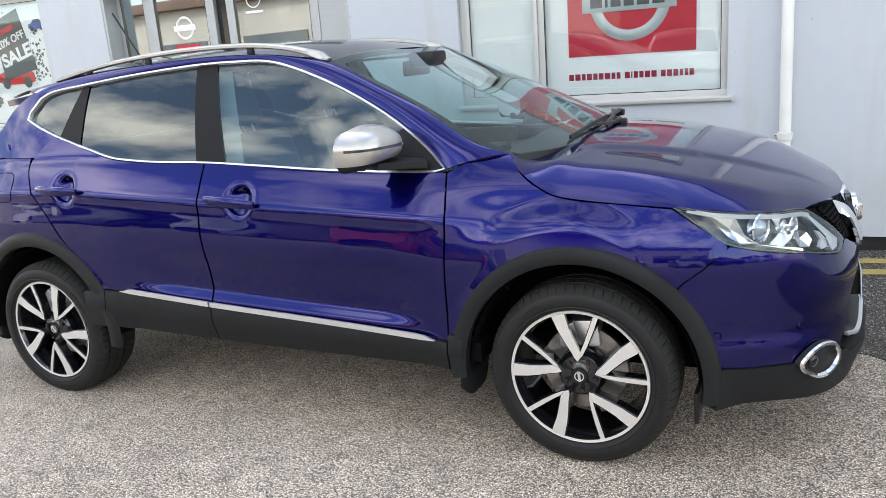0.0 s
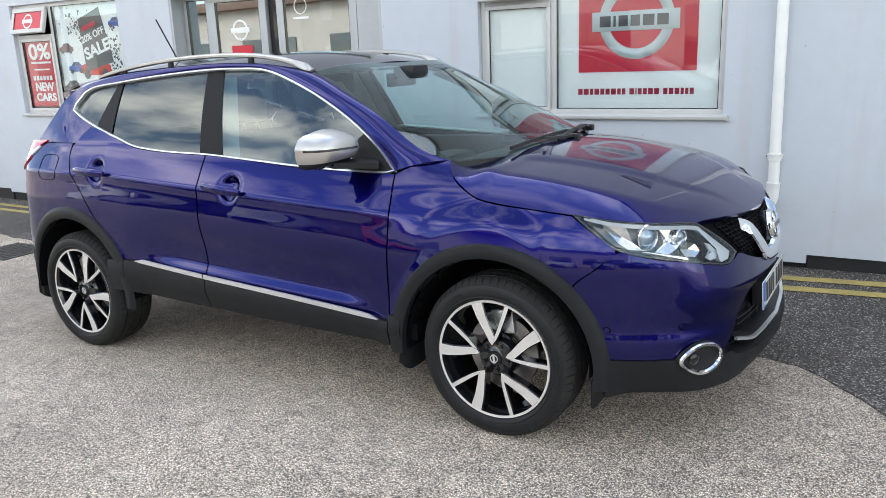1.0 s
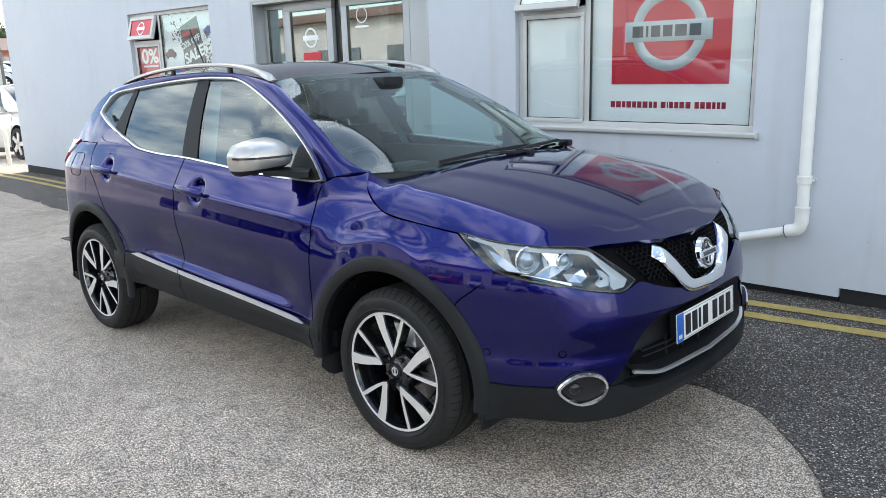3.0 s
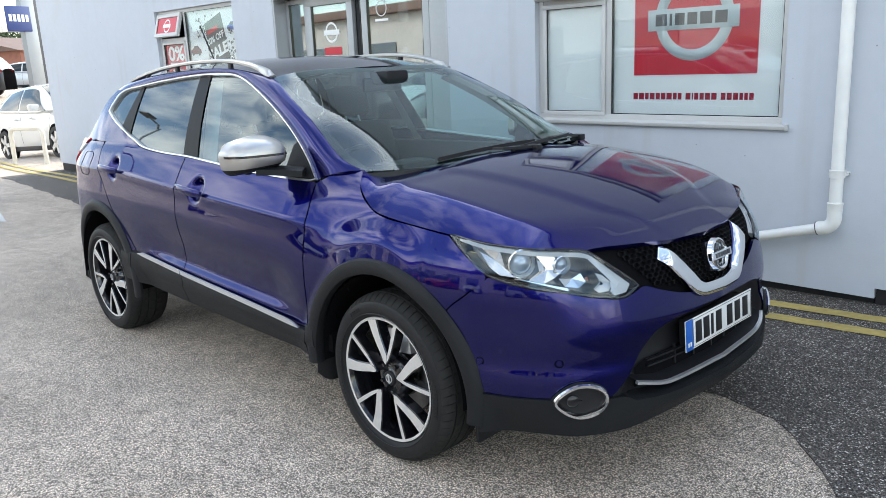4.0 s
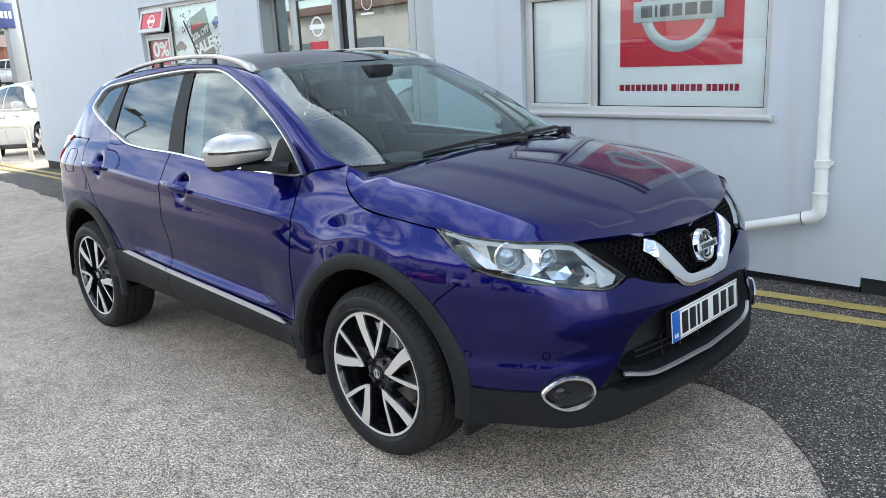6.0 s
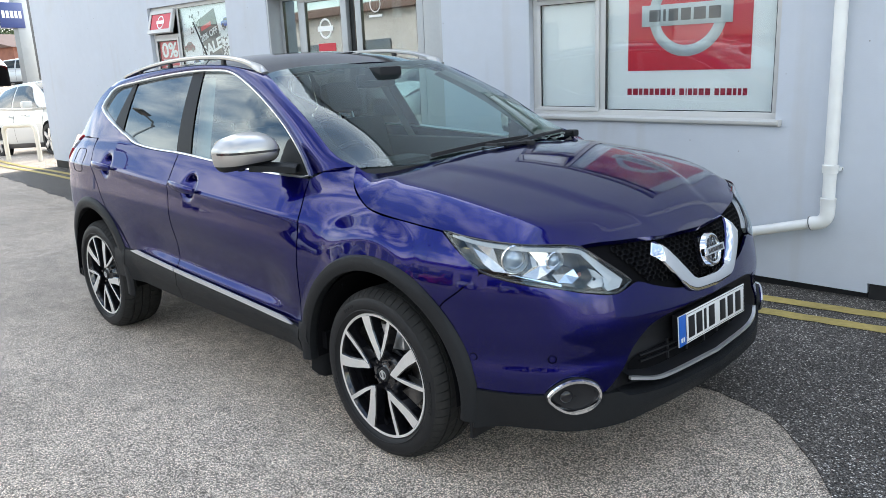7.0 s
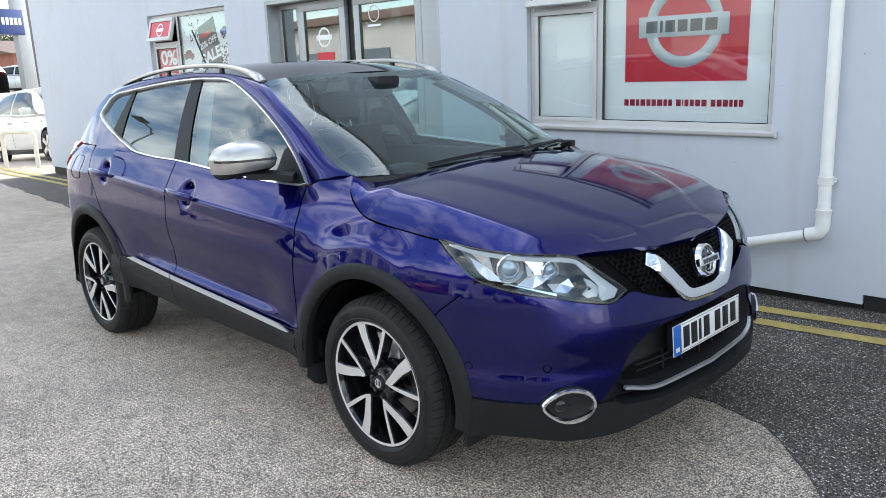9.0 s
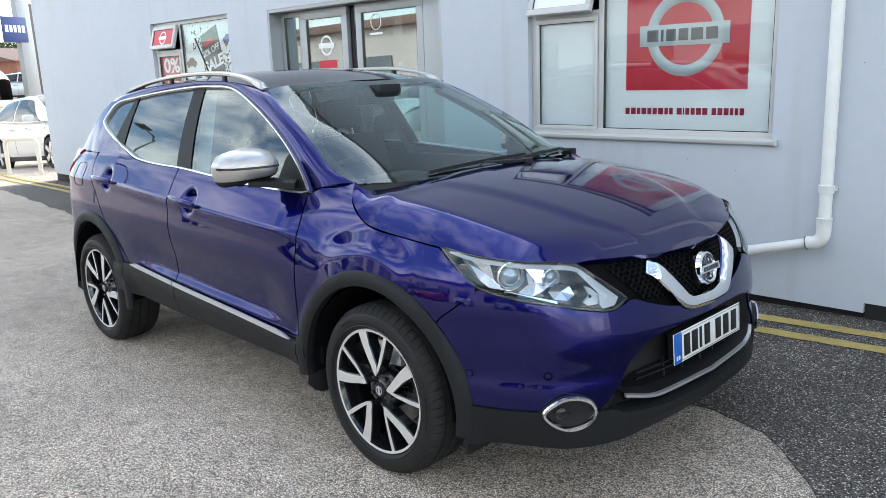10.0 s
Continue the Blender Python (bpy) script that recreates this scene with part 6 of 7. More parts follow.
def mirror(side):
    m = new("wing_mirror")
    m.parent = car
    tagged(m, "silver capped wing mirror with black base")
    s = (lambda bm: bm) if side < 0 else mirrored
    c = Vector((0.616, -0.932, 1.168))
    half_y, half_z, depth = 0.127, 0.080, 0.125

    def shell(z0, z1, grow=1.0):
        """The cap between two heights: blunt at the glass side, rounded forward and outward."""
        rows = []
        for j in range(13):
            row = []
            f = z0 + (z1 - z0) * j / 12
            w = max(1 - abs(f) ** 2.6, 0.0) ** 0.5
            for i in range(33):
                t = math.pi * (i / 32)
                cy, sx = -math.cos(t), math.sin(t)
                yy = half_y * math.copysign(abs(cy) ** 0.62, cy) * (0.55 + 0.45 * w) * grow
                xx = depth * sx ** 0.75 * w * grow - 0.045
                skew = 0.25 * (yy + 0.0)
                k = 0.58 + 0.46 * max(0.0, 1 - ((yy - 0.02) / 0.135) ** 2)
                row.append(c + Vector((xx + skew, yy, half_z * f * grow * (k if f > 0 else 0.88) + 0.016 * yy / half_y * (f < 0) * -f)))
            rows.append(row)
        return sheet(rows)

    part("cap", s(shell(0.06, 0.995)), SILVER_PAINT, m, "silver painted mirror cap")
    part("lower_cap", s(shell(-0.60, 0.045, 0.995)), SILVER_PAINT, m, "silver painted lower mirror shell")
    part("under_shell", s(shell(-0.99, -0.57, 0.99)), BLACK_PLASTIC, m, "black plastic underside")
    ind = sheet([[p for p in row[2:25]] for row in [[c + Vector((depth * math.sin(math.pi * i / 32) ** 0.75 - 0.0395 + 0.25 * half_y * -math.copysign(abs(math.cos(math.pi * i / 32)) ** 0.62, math.cos(math.pi * i / 32)), -half_y * 1.01 * math.copysign(abs(math.cos(math.pi * i / 32)) ** 0.62, math.cos(math.pi * i / 32)), half_z * f)) for i in range(33)] for f in (-0.02, 0.04, 0.10)]])
    part("indicator", s(ind), material("smoked_indicator", (0.035, 0.035, 0.035), 0.08, coat=1.0, vary=0.5, scale=220), m, "smoked indicator strip")
    g = [c + Vector((-0.046 + 0.25 * half_y * 0.93 * math.copysign(abs(math.cos(t)) ** 0.6, math.cos(t)), half_y * 0.93 * math.copysign(abs(math.cos(t)) ** 0.6, math.cos(t)), half_z * 0.86 * math.copysign(abs(math.sin(t)) ** 0.6, math.sin(t)))) for t in [2 * math.pi * k / 40 for k in range(40)]]
    bm = bmesh.new()
    bm.faces.new([bm.verts.new(p) for p in g])
    part("mirror_glass", s(bm), CHROME, m, "mirror glass")
    arm = sweep([(0.61, -0.93, 1.104), (0.655, -0.86, 1.098), (0.705, -0.81, 1.092), (0.745, -0.775, 1.086)], [(-0.055, -0.016), (-0.055, 0.012), (-0.025, 0.020), (0.025, 0.020), (0.055, 0.010), (0.055, -0.014)])
    part("arm", s(arm), BLACK_PLASTIC, m, "black plastic mirror arm")
    # sail panel on the door glass
    sail = sheet([[cabin(x, GLASS_B(x) * (1 - v) + min(glass_top(x), 1.065 + 4.5 * max(0.0, x - 0.600)) * v, 0.004) for x in [0.600 + 0.225 * i / 8 for i in range(9)]] for v in (0, 0.25, 0.5, 0.75, 1)], 0.006)
    part("sail_panel", s(sail), BLACK_PLASTIC, m)
    cam_ = lathe([(0.0, -0.012), (0.014, -0.010), (0.018, 0.0), (0.018, 0.012)], 16, axis="z")
    bmesh.ops.translate(cam_, verts=cam_.verts, vec=(0.585, -0.955, 1.100))
    part("camera_pod", s(cam_), BLACK_PLASTIC, m)
    if side > 0:
        # the one by the wall is folded back
        m.matrix_basis = Matrix.Translation((0.69, 0.80, 0)) @ Matrix.Rotation(radians(36), 4, "Z") @ Matrix.Translation((-0.69, -0.80, 0))
    return m


mirror(-1)
mirror(1)


# roof rails
def rail_line(t):
    """Rises from a front foot, runs along the roof, comes down at the rear."""
    return spline([(0.275, -0.588, 1.490), (0.19, -0.584, 1.522), (0.08, -0.580, 1.551), (-0.10, -0.578, 1.576), (-0.35, -0.577, 1.587), (-0.65, -0.577, 1.583), (-0.95, -0.577, 1.563), (-1.18, -0.577, 1.533), (-1.30, -0.577, 1.512)])(t)


pts = [Vector(rail_line(i / 48)) for i in range(49)]
bm = bmesh.new()
rings = []
for i, p in enumerate(pts):
    a, b = pts[max(i - 1, 0)], pts[min(i + 1, 48)]
    t = (b - a).normalized()
    side = t.cross(Vector((0, 0, 1))).normalized()
    top = side.cross(t)
    fat = (1.0 + 0.9 * smooth(0.14, 0.0, i / 48)) * (0.25 + 0.75 * smooth(-0.005, 0.05, i / 48)) * (0.3 + 0.7 * smooth(1.005, 0.96, i / 48))
    h = 0.011 * fat
    rings.append([bm.verts.new(p + side * x * 0.019 + top * y * h) for x, y in ((-1, -0.6), (-1, 0.3), (-0.5, 1), (0.5, 1), (1, 0.3), (1, -0.6), (0.5, -1), (-0.5, -1))])
for a, b in zip(rings, rings[1:]):
    for q in range(8):
        bm.faces.new((a[q], a[(q + 1) % 8], b[(q + 1) % 8], b[q]))
bm.faces.new(rings[0])
bm.faces.new(rings[-1])
both("roof_rail", bm, SILVER_PAINT, "silver aluminium roof rail")
for x in (-0.12, -0.70, -1.08):
    zr = min(pts, key=lambda p: abs(p.x - x)).z
    ze = min((ROOF_EDGE(i / 80) for i in range(81)), key=lambda p: abs(p[0] - x))[2]
    both("rail_foot", box(x - 0.016, x + 0.016, -0.584, -0.568, ze - 0.01, zr - 0.006, 0.004), SATIN_BLACK)
part("aerial", sweep([(-1.285, 0.0, 1.560), (-1.305, 0.0, 1.590), (-1.380, 0.0, 1.712), (-1.465, 0.0, 1.852)], round_section(0.0048, 8)), SATIN_BLACK, car, "black rod aerial on the roof")
part("aerial_base", box(-1.325, -1.245, -0.022, 0.022, 1.545, 1.578, 0.012), SATIN_BLACK, car)

# tail
TG = graph((1.05, -2.11), (1.165, -2.09), (1.30, -2.01), (1.40, -1.92), (1.465, -1.85))
rows = []
for j in range(13):
    z = 1.06 + 0.40 * j / 12
    xe, ye = cp_l(max(z, 1.10)), -cabin(cp_l(max(z, 1.10)), z, 0.0).y
    rows.append([Vector((xe + (TG(z) - xe) * (1 - abs(a) ** 2.2), a * ye, z)) for a in [-1 + i / 12 for i in range(25)]])
part("tailgate", sheet(rows), GLOSS_BLACK, car, "tailgate with dark rear window")
sp = [[Vector((-1.60 - 0.30 * b + 0.06 * abs(a) ** 2, a * (0.500 - 0.03 * b), 1.458 + 0.045 * (1 - a * a) * (1 - 0.3 * b) - 0.022 * b)) for a in [-1 + i / 10 for i in range(21)]] for b in (0, 0.33, 0.66, 1.0)]
part("spoiler", sheet(sp, 0.03), PAINT, car, "roof spoiler in body colour")


def tail_lamp(u0, u1, zt, zb):
    rows = []
    for j in range(7):
        rows.append([skin(u0 + (u1 - u0) * i / 20, zb(u0 + (u1 - u0) * i / 20) + (zt(u0 + (u1 - u0) * i / 20) - zb(u0 + (u1 - u0) * i / 20)) * j / 6, 0.010) for i in range(21)])
    return sheet(rows, 0.015)


ua, ub = u_of_x(-2.03), u_of_x(-1.60)
both("tail_lamp", tail_lamp(ua, ub, ux((-2.03, 1.160), (-1.60, 1.182)), ux((-2.03, 1.118), (-1.76, 1.124), (-1.60, 1.176))), RED_LENS, "red tail lamp lens")
both("tail_lamp_band", tail_lamp(ua, u_of_x(-1.665), ux((-2.03, 1.116), (-1.76, 1.122), (-1.665, 1.150)), ux((-2.03, 1.080), (-1.80, 1.086), (-1.73, 1.100), (-1.665, 1.142))), WHITE_LENS, "pale tail lamp lens")
both("tail_lamp", tail_lamp(ua, u_of_x(-1.74), ux((-2.03, 1.078), (-1.80, 1.084), (-1.74, 1.096)), ux((-2.03, 0.985), (-1.88, 1.0), (-1.80, 1.045), (-1.74, 1.088))), RED_LENS, "red tail lamp lens")
rear_clad = patch(lambda z: 0.03, zx((0.25, -1.80), (0.50, -1.80)), lambda u: 0.27, lambda u: 0.52, 20, 6, 0.012)
both("rear_lower_bumper", sheet(rear_clad, 0.02), BLACK_PLASTIC, "grained black plastic rear bumper")
# fuel flap on the driver's side, as a fine shut line
fl = []
for k in range(48):
    t = 2 * math.pi * k / 48
    x = -1.500 + 0.088 * math.copysign(abs(math.cos(t)) ** 0.45, math.cos(t))
    z = 1.035 + 0.068 * math.copysign(abs(math.sin(t)) ** 0.45, math.sin(t))
    fl.append(skin(u_of_x(x), z, 0.0005))
part("fuel_flap_gap", sweep(fl, round_section(0.0018, 6), closed=True, up=(0, -1, 0.2)), DARK, car)

# mud flaps behind the wheels
for x, z0, z1, ye in ((0.895, 0.205, 0.44, 0.896), (-1.765, 0.225, 0.46, 0.868)):
    rows = []
    for j in range(9):
        v = j / 8
        row = []
        for q in range(9):
            w = q / 8
            foot = z0 + 0.045 * max(0.0, 1 - w / 0.28) ** 2 + 0.03 * max(0.0, (w - 0.75) / 0.25) ** 2
            row.append(Vector((x + 0.028 * math.sin(math.pi * 0.5 * min(w / 0.4, 1)) - 0.022 * (1 - v) ** 1.5, -ye + 0.20 * w, foot + (z1 - foot) * v)))
        rows.append(row)
    both("mud_flap", sheet(rows, 0.008), BLACK_PLASTIC, "black moulded mud flap")

# cowl and wipers
rows = []
for b in (0.0, 0.5, 1.0):
    row = []
    for i in range(25):
        a = -1 + i / 12
        p, h = screen_point(a, 0.985), hood_point(a, 0.0)
        q = p.lerp(h, b)
        row.append(Vector((q.x, q.y, q.z - 0.012 - 0.012 * (1 - abs(2 * b - 1)))))
    rows.append(row)
part("cowl", sheet(rows), SATIN_BLACK, car, "black plastic scuttle panel")


def wiper(base, mid, tip0, tip1):
    w = new("wiper")
    w.parent = car
    part("wiper_arm", sweep([base, mid, tuple((a + b) / 2 for a, b in zip(tip0, tip1))], [(-0.011, -0.004), (-0.008, 0.007), (0.008, 0.007), (0.011, -0.004)]), SATIN_BLACK, w)
    part("wiper_blade", sweep([Vector(tip0).lerp(Vector(tip1), i / 12) + Vector((0.012, 0, 0.008)) * math.sin(math.pi * i / 12) for i in range(13)], [(-0.006, -0.010), (-0.004, 0.006), (0.004, 0.006), (0.006, -0.010)]), SATIN_BLACK, w)
    part("wiper_pivot", box(base[0] - 0.03, base[0] + 0.03, base[1] - 0.02, base[1] + 0.02, base[2] - 0.02, base[2] + 0.012, 0.008), SATIN_BLACK, w)
    return w


def on_screen(a, t, lift=0.016):
    p = screen_point(a, t)
    return (p.x + lift * 0.6, p.y, p.z + lift * 0.8)


wiper(on_screen(0.80, 0.99, 0.02), on_screen(0.60, 0.955, 0.03), on_screen(0.72, 0.94), on_screen(-0.05, 0.975))
wiper(on_screen(0.12, 1.0, 0.03), on_screen(-0.15, 0.975, 0.03), on_screen(0.25, 0.93), on_screen(-0.62, 0.965))

# ---- inside the car ----
cabin_in = new("cabin_trim")
cabin_in.parent = car
rows = []
for j in range(9):
    b = j / 8
    rows.append([Vector((1.16 - 0.45 * b - 0.16 * a * a * (1 - b), a * 0.70, 1.02 + 0.045 * math.sin(math.pi * b * 0.8) - 0.05 * b * b)) for a in [-1 + i / 10 for i in range(21)]])
part("dashboard", join(sheet(rows), box(0.58, 0.80, -0.69, 0.69, 0.55, 0.985, 0.03)), DASH_MAT, cabin_in)
part("binnacle", box(0.70, 0.86, 0.22 - 0.60, 0.50 - 0.60, 0.98, 1.075, 0.03), DASH_MAT, cabin_in)
part("headlining", sheet([[roof_point(-0.96 + 1.92 * i / 12, 0.03 + 0.93 * j / 12) - Vector((0, 0, 0.03)) for i in range(13)] for j in range(13)]), material("headlining_cloth", (0.30, 0.30, 0.30), 0.9, vary=0.1, scale=40), cabin_in)
for y in (-0.69, 0.69):
    part("door_card", box(-1.10, 0.60, y - 0.03, y + 0.03, 0.40, 1.06, 0.015), DASH_MAT, cabin_in)
TRIM_PALE = material("pale_grey_trim_cloth", (0.26, 0.27, 0.26), 0.85, vary=0.08, scale=40)
for sgn in (-1, 1):
    rows = []
    for j in range(13):
        t = 0.04 + 0.90 * j / 12
        P = screen_point(0.985 * sgn, t) - Vector((0.012, 0.006 * sgn, 0.018))
        rows.append([P, P + Vector((-0.05, -0.012 * sgn, -0.012)), P + Vector((-0.115 - 0.05 * t, 0.012 * sgn, -0.022))])
    part("pillar_trim", sheet(rows), TRIM_PALE, cabin_in, "pale grey inner pillar trim")
    rows = [[Vector((x - 0.30 * (z - 1.2), sgn * (0.735 - 0.40 * (z - 1.08) - 0.012 * q), z)) for q, x in enumerate((-0.27, -0.20, -0.17))] for z in [1.02 + 0.46 * j / 8 for j in range(9)]]
    part("pillar_trim", sheet(rows), TRIM_PALE, cabin_in, "pale grey inner pillar trim")
part("cabin_floor", box(-1.6, 0.85, -0.68, 0.68, 0.34, 0.38), DASH_MAT, cabin_in)
st = lathe([(0.176, -0.012), (0.188, -0.014), (0.196, 0.0), (0.188, 0.014), (0.176, 0.012), (0.172, 0.0), (0.176, -0.012)], 36, axis="z")
bmesh.ops.transform(st, matrix=Matrix.Translation((0.54, -0.37, 0.985)) @ Matrix.Rotation(radians(-62), 4, "Y"), verts=st.verts)
hubm = box(-0.05, 0.05, -0.16, 0.16, -0.02, 0.02, 0.015, Matrix.Translation((0.54, -0.37, 0.985)) @ Matrix.Rotation(radians(-62), 4, "Y"))
part("steering_wheel", join(st, hubm), SATIN_BLACK, cabin_in)


def seat(x, y, w, bench=False):
    s = new("seat")
    s.parent = car
    tagged(s, "dark leather seat with head restraint")
    part("cushion", box(x - 0.05, x + 0.48, y - w / 2, y + w / 2, 0.50, 0.66, 0.05), SEAT_MAT, s)
    m = Matrix.Translation((x - 0.04, y, 0.62)) @ Matrix.Rotation(radians(-18), 4, "Y")
    part("backrest", box(-0.07, 0.07, -w / 2, w / 2, 0.0, 0.60, 0.055, m), SEAT_MAT, s)
    for yy in ((-0.0,) if not bench else (-w / 3, w / 3)):
        part("head_restraint", box(-0.045, 0.045, yy - 0.135, yy + 0.135, 0.64, 0.83, 0.045, m), SEAT_MAT, s)
        for d in (-0.05, 0.05):
            part("restraint_post", box(-0.006, 0.006, yy + d - 0.006, yy + d + 0.006, 0.58, 0.66, 0.002, m), SATIN_CHROME, s)
    return s


seat(-0.14, -0.37, 0.50)
seat(-0.14, 0.37, 0.50)
seat(-1.02, 0.0, 1.25, True)
part("interior_mirror", join(box(0.36, 0.385, -0.125, 0.125, 1.385, 1.455, 0.012, ), box(0.37, 0.50, -0.075, 0.075, 1.42, 1.49, 0.02)), SATIN_BLACK, cabin_in, "black interior mirror and sensor housing")
for y in (-0.33, 0.33):
    part("sun_visor", box(0.12, 0.30, y - 0.19, y + 0.19, 1.470, 1.482, 0.005, ), material("visor_cloth", (0.16, 0.16, 0.16), 0.9, vary=0.1, scale=30), cabin_in)

# ---- beyond the building ----
hoop = thing("hoop_barrier", "cream painted steel hoop barrier on the pavement", "barrier")
ha, hb = Vector((-12.54, 1.83, ground_z(-12.5, 1.8))), Vector((-11.80, 2.15, ground_z(-11.8, 2.1)))
d = hb - ha
path = [ha, ha + Vector((0, 0, 0.55))] + [ha + d * (0.14 - 0.14 * math.cos(t)) + Vector((0, 0, 0.55 + 0.11 * math.sin(t))) for t in [radians(15 * k) for k in range(1, 7)]]
path += [hb - d * (0.14 - 0.14 * math.cos(t)) + Vector((0, 0, 0.55 + 0.11 * math.sin(t))) for t in [radians(15 * k) for k in range(6, 0, -1)]] + [hb + Vector((0, 0, 0.55)), hb]
part("hoop_tube", sweep(path, round_section(0.040, 14), up=(d.y, -d.x, 0.001)), material("cream_paint", (0.72, 0.68, 0.58), 0.45, vary=0.1, scale=15), hoop)


def small_car(label, mat, at):
    """A hatchback: one skin lofted along its length, with glass, lamps, handles and wheels laid on it."""
    c = thing("car", label, "car", at=at)
    top = graph((-2.15, 0.92), (-2.08, 1.06), (-1.75, 1.40), (-1.2, 1.51), (-0.4, 1.555), (0.15, 1.535), (0.55, 1.40), (1.15, 1.08), (1.35, 1.02), (1.8, 0.93), (2.1, 0.78), (2.18, 0.66))
    belt = graph((-2.15, 0.84), (-1.6, 1.06), (-1.0, 1.03), (0.4, 0.96), (1.0, 0.955), (1.35, 0.95), (1.8, 0.86), (2.18, 0.62))
    wid = graph((-2.18, 0.60), (-2.05, 0.76), (-1.4, 0.88), (1.4, 0.88), (1.85, 0.80), (2.1, 0.62), (2.18, 0.45))
    roofw = graph((-2.15, 0.62), (-1.6, 0.56), (-0.4, 0.60), (0.2, 0.61), (1.0, 0.70), (1.4, 0.72), (2.18, 0.42))

    def P(x, s, sgn=-1, proud=0.0):
        w, tz, bz = wid(x), top(x), belt(x)
        if s < 0.5:
            k = s / 0.5
            y, z = w * (0.94 + 0.06 * math.sin(math.pi * min(k * 1.15, 1)) ** 0.6 - 0.035 * max(0, k - 0.8) / 0.2), 0.20 + (bz - 0.20) * k
        elif s < 0.8:
            k = (s - 0.5) / 0.3
            y, z = (w * 0.965) * (1 - k) + min(roofw(x), w * 0.93) * k + 0.03 * math.sin(math.pi * k), bz + (max(tz - 0.05, bz + 0.01) - bz) * k
        else:
            k = (s - 0.8) / 0.2
            y, z = min(roofw(x), w * 0.93) * (1 - k), max(tz - 0.05, bz + 0.01) + 0.06 * (1 - (1 - k) ** 2)
        return Vector((x + (proud * 0.6 if s >= 0.8 and x > 0.2 else 0), sgn * (y + (proud if s < 0.8 else 0)), z + (proud if s >= 0.8 else 0)))

    ss = [0, 0.06, 0.15, 0.25, 0.35, 0.42, 0.47, 0.5, 0.53, 0.6, 0.67, 0.74, 0.78, 0.8, 0.83, 0.87, 0.92, 1.0]
    xs_ = [-2.16 + 4.33 * i / 56 for i in range(57)]
    part("body", sheet([[P(x, s, -1) for s in ss] + [P(x, s, 1) for s in ss[-2::-1]] for x in xs_]), mat, c)
    glass = material("dark_car_glass", (0.012, 0.018, 0.020), 0.04, spec=0.4)
    part("windscreen", sheet([[P(0.26 + 0.86 * i / 10, s, -1, 0.008) for s in (0.815, 0.85, 0.9, 1.0)] + [P(0.26 + 0.86 * i / 10, s, 1, 0.008) for s in (0.9, 0.85, 0.815)] for i in range(11)]), glass, c)
    part("rear_screen", sheet([[P(-2.02 + 0.30 * i / 6, s, -1, 0.008) for s in (0.825, 0.87, 1.0)] + [P(-2.02 + 0.30 * i / 6, s, 1, 0.008) for s in (0.87, 0.825)] for i in range(7)]), glass, c)
    part("bumper_vent", box(2.10, 2.19, -0.40, 0.40, 0.28, 0.46, 0.02), SATIN_BLACK, c)
    for sgn in (-1, 1):
        for x0, x1, l0, l1 in ((-1.55, -0.46, 0.30, 0.0), (-0.38, 0.98, 0.0, -0.62)):
            rows = []
            for k in range(13):
                a = k / 12
                rows.append([P((x0 + l0 * v) * (1 - a) + (x1 + l1 * v) * a, 0.515 + 0.255 * v, sgn, 0.007) for v in (0, 0.25, 0.5, 0.75, 1)])
            part("side_window", sheet(rows), glass, c)
        part("sill", box(-0.98, 0.98, sgn * 0.80 - 0.05, sgn * 0.80 + 0.05, 0.17, 0.30, 0.02), SATIN_BLACK, c)
        for x in (-0.42, 1.08):
            part("door_seam", sheet([[P(x + d, s, sgn, 0.002) for s in (0.06, 0.15, 0.25, 0.35, 0.42, 0.47, 0.5)] for d in (-0.006, 0.006)]), DARK, c)
        for x in (-0.62, 0.20):
            part("door_handle", box(x - 0.10, x + 0.10, sgn * 0.885 - 0.02, sgn * 0.885 + 0.02, 0.83, 0.86, 0.01), mat, c)
        part("headlamp", sheet([[P(1.58 + 0.42 * a, 0.44 + b, sgn, 0.008) for b in (0, 0.03, 0.06 + 0.06 * (1 - a))] for a in (0, 0.25, 0.5, 0.75, 1)]), GLOSS_BLACK, c)
        part("rear_lamp", sheet([[P(-2.12 + 0.26 * a, 0.44 + b, sgn, 0.010) for b in (0, 0.05, 0.10, 0.20, 0.26)] for a in (0, 0.33, 0.66, 1)]), RED_LENS, c)
        part("wing_mirror", box(0.70, 0.84, sgn * 1.0 - 0.10, sgn * 1.0 + 0.10, 0.97, 1.11, 0.04), mat, c)
        for wx in (-1.34, 1.34):
            M = Matrix.Translation((wx, sgn * 0.885, 0.32)) @ Matrix.Rotation(0 if sgn < 0 else math.pi, 4, "Z")
            arch = bmesh.new()
            arch.faces.new([arch.verts.new(Vector((wx + 0.37 * math.cos(t), sgn * 0.884, 0.32 + 0.37 * math.sin(t)))) for t in [math.pi * k / 16 for k in range(17)]] + [arch.verts.new(Vector((wx - 0.37, sgn * 0.884, 0.20))), arch.verts.new(Vector((wx + 0.37, sgn * 0.884, 0.20)))])
            part("wheel_arch", arch, DARK, c)
            wh = lathe([(0.0, -0.005), (0.10, -0.005), (0.215, 0.0), (0.225, -0.02), (0.30, -0.02), (0.32, 0.02), (0.32, 0.16), (0.20, 0.18)], 32)
            bmesh.ops.transform(wh, matrix=M, verts=wh.verts)
            ww = part("wheel", wh, RUBBER, c)
            for k in range(5):
                sp_ = bmesh.new()
                add_box(sp_, 0.02, 0.225, -0.028, -0.008, -0.042, 0.042, 0.0, M @ Matrix.Rotation(radians(72 * k), 4, "Y"))
                part("spoke", sp_, ALLOY, ww)
    return c


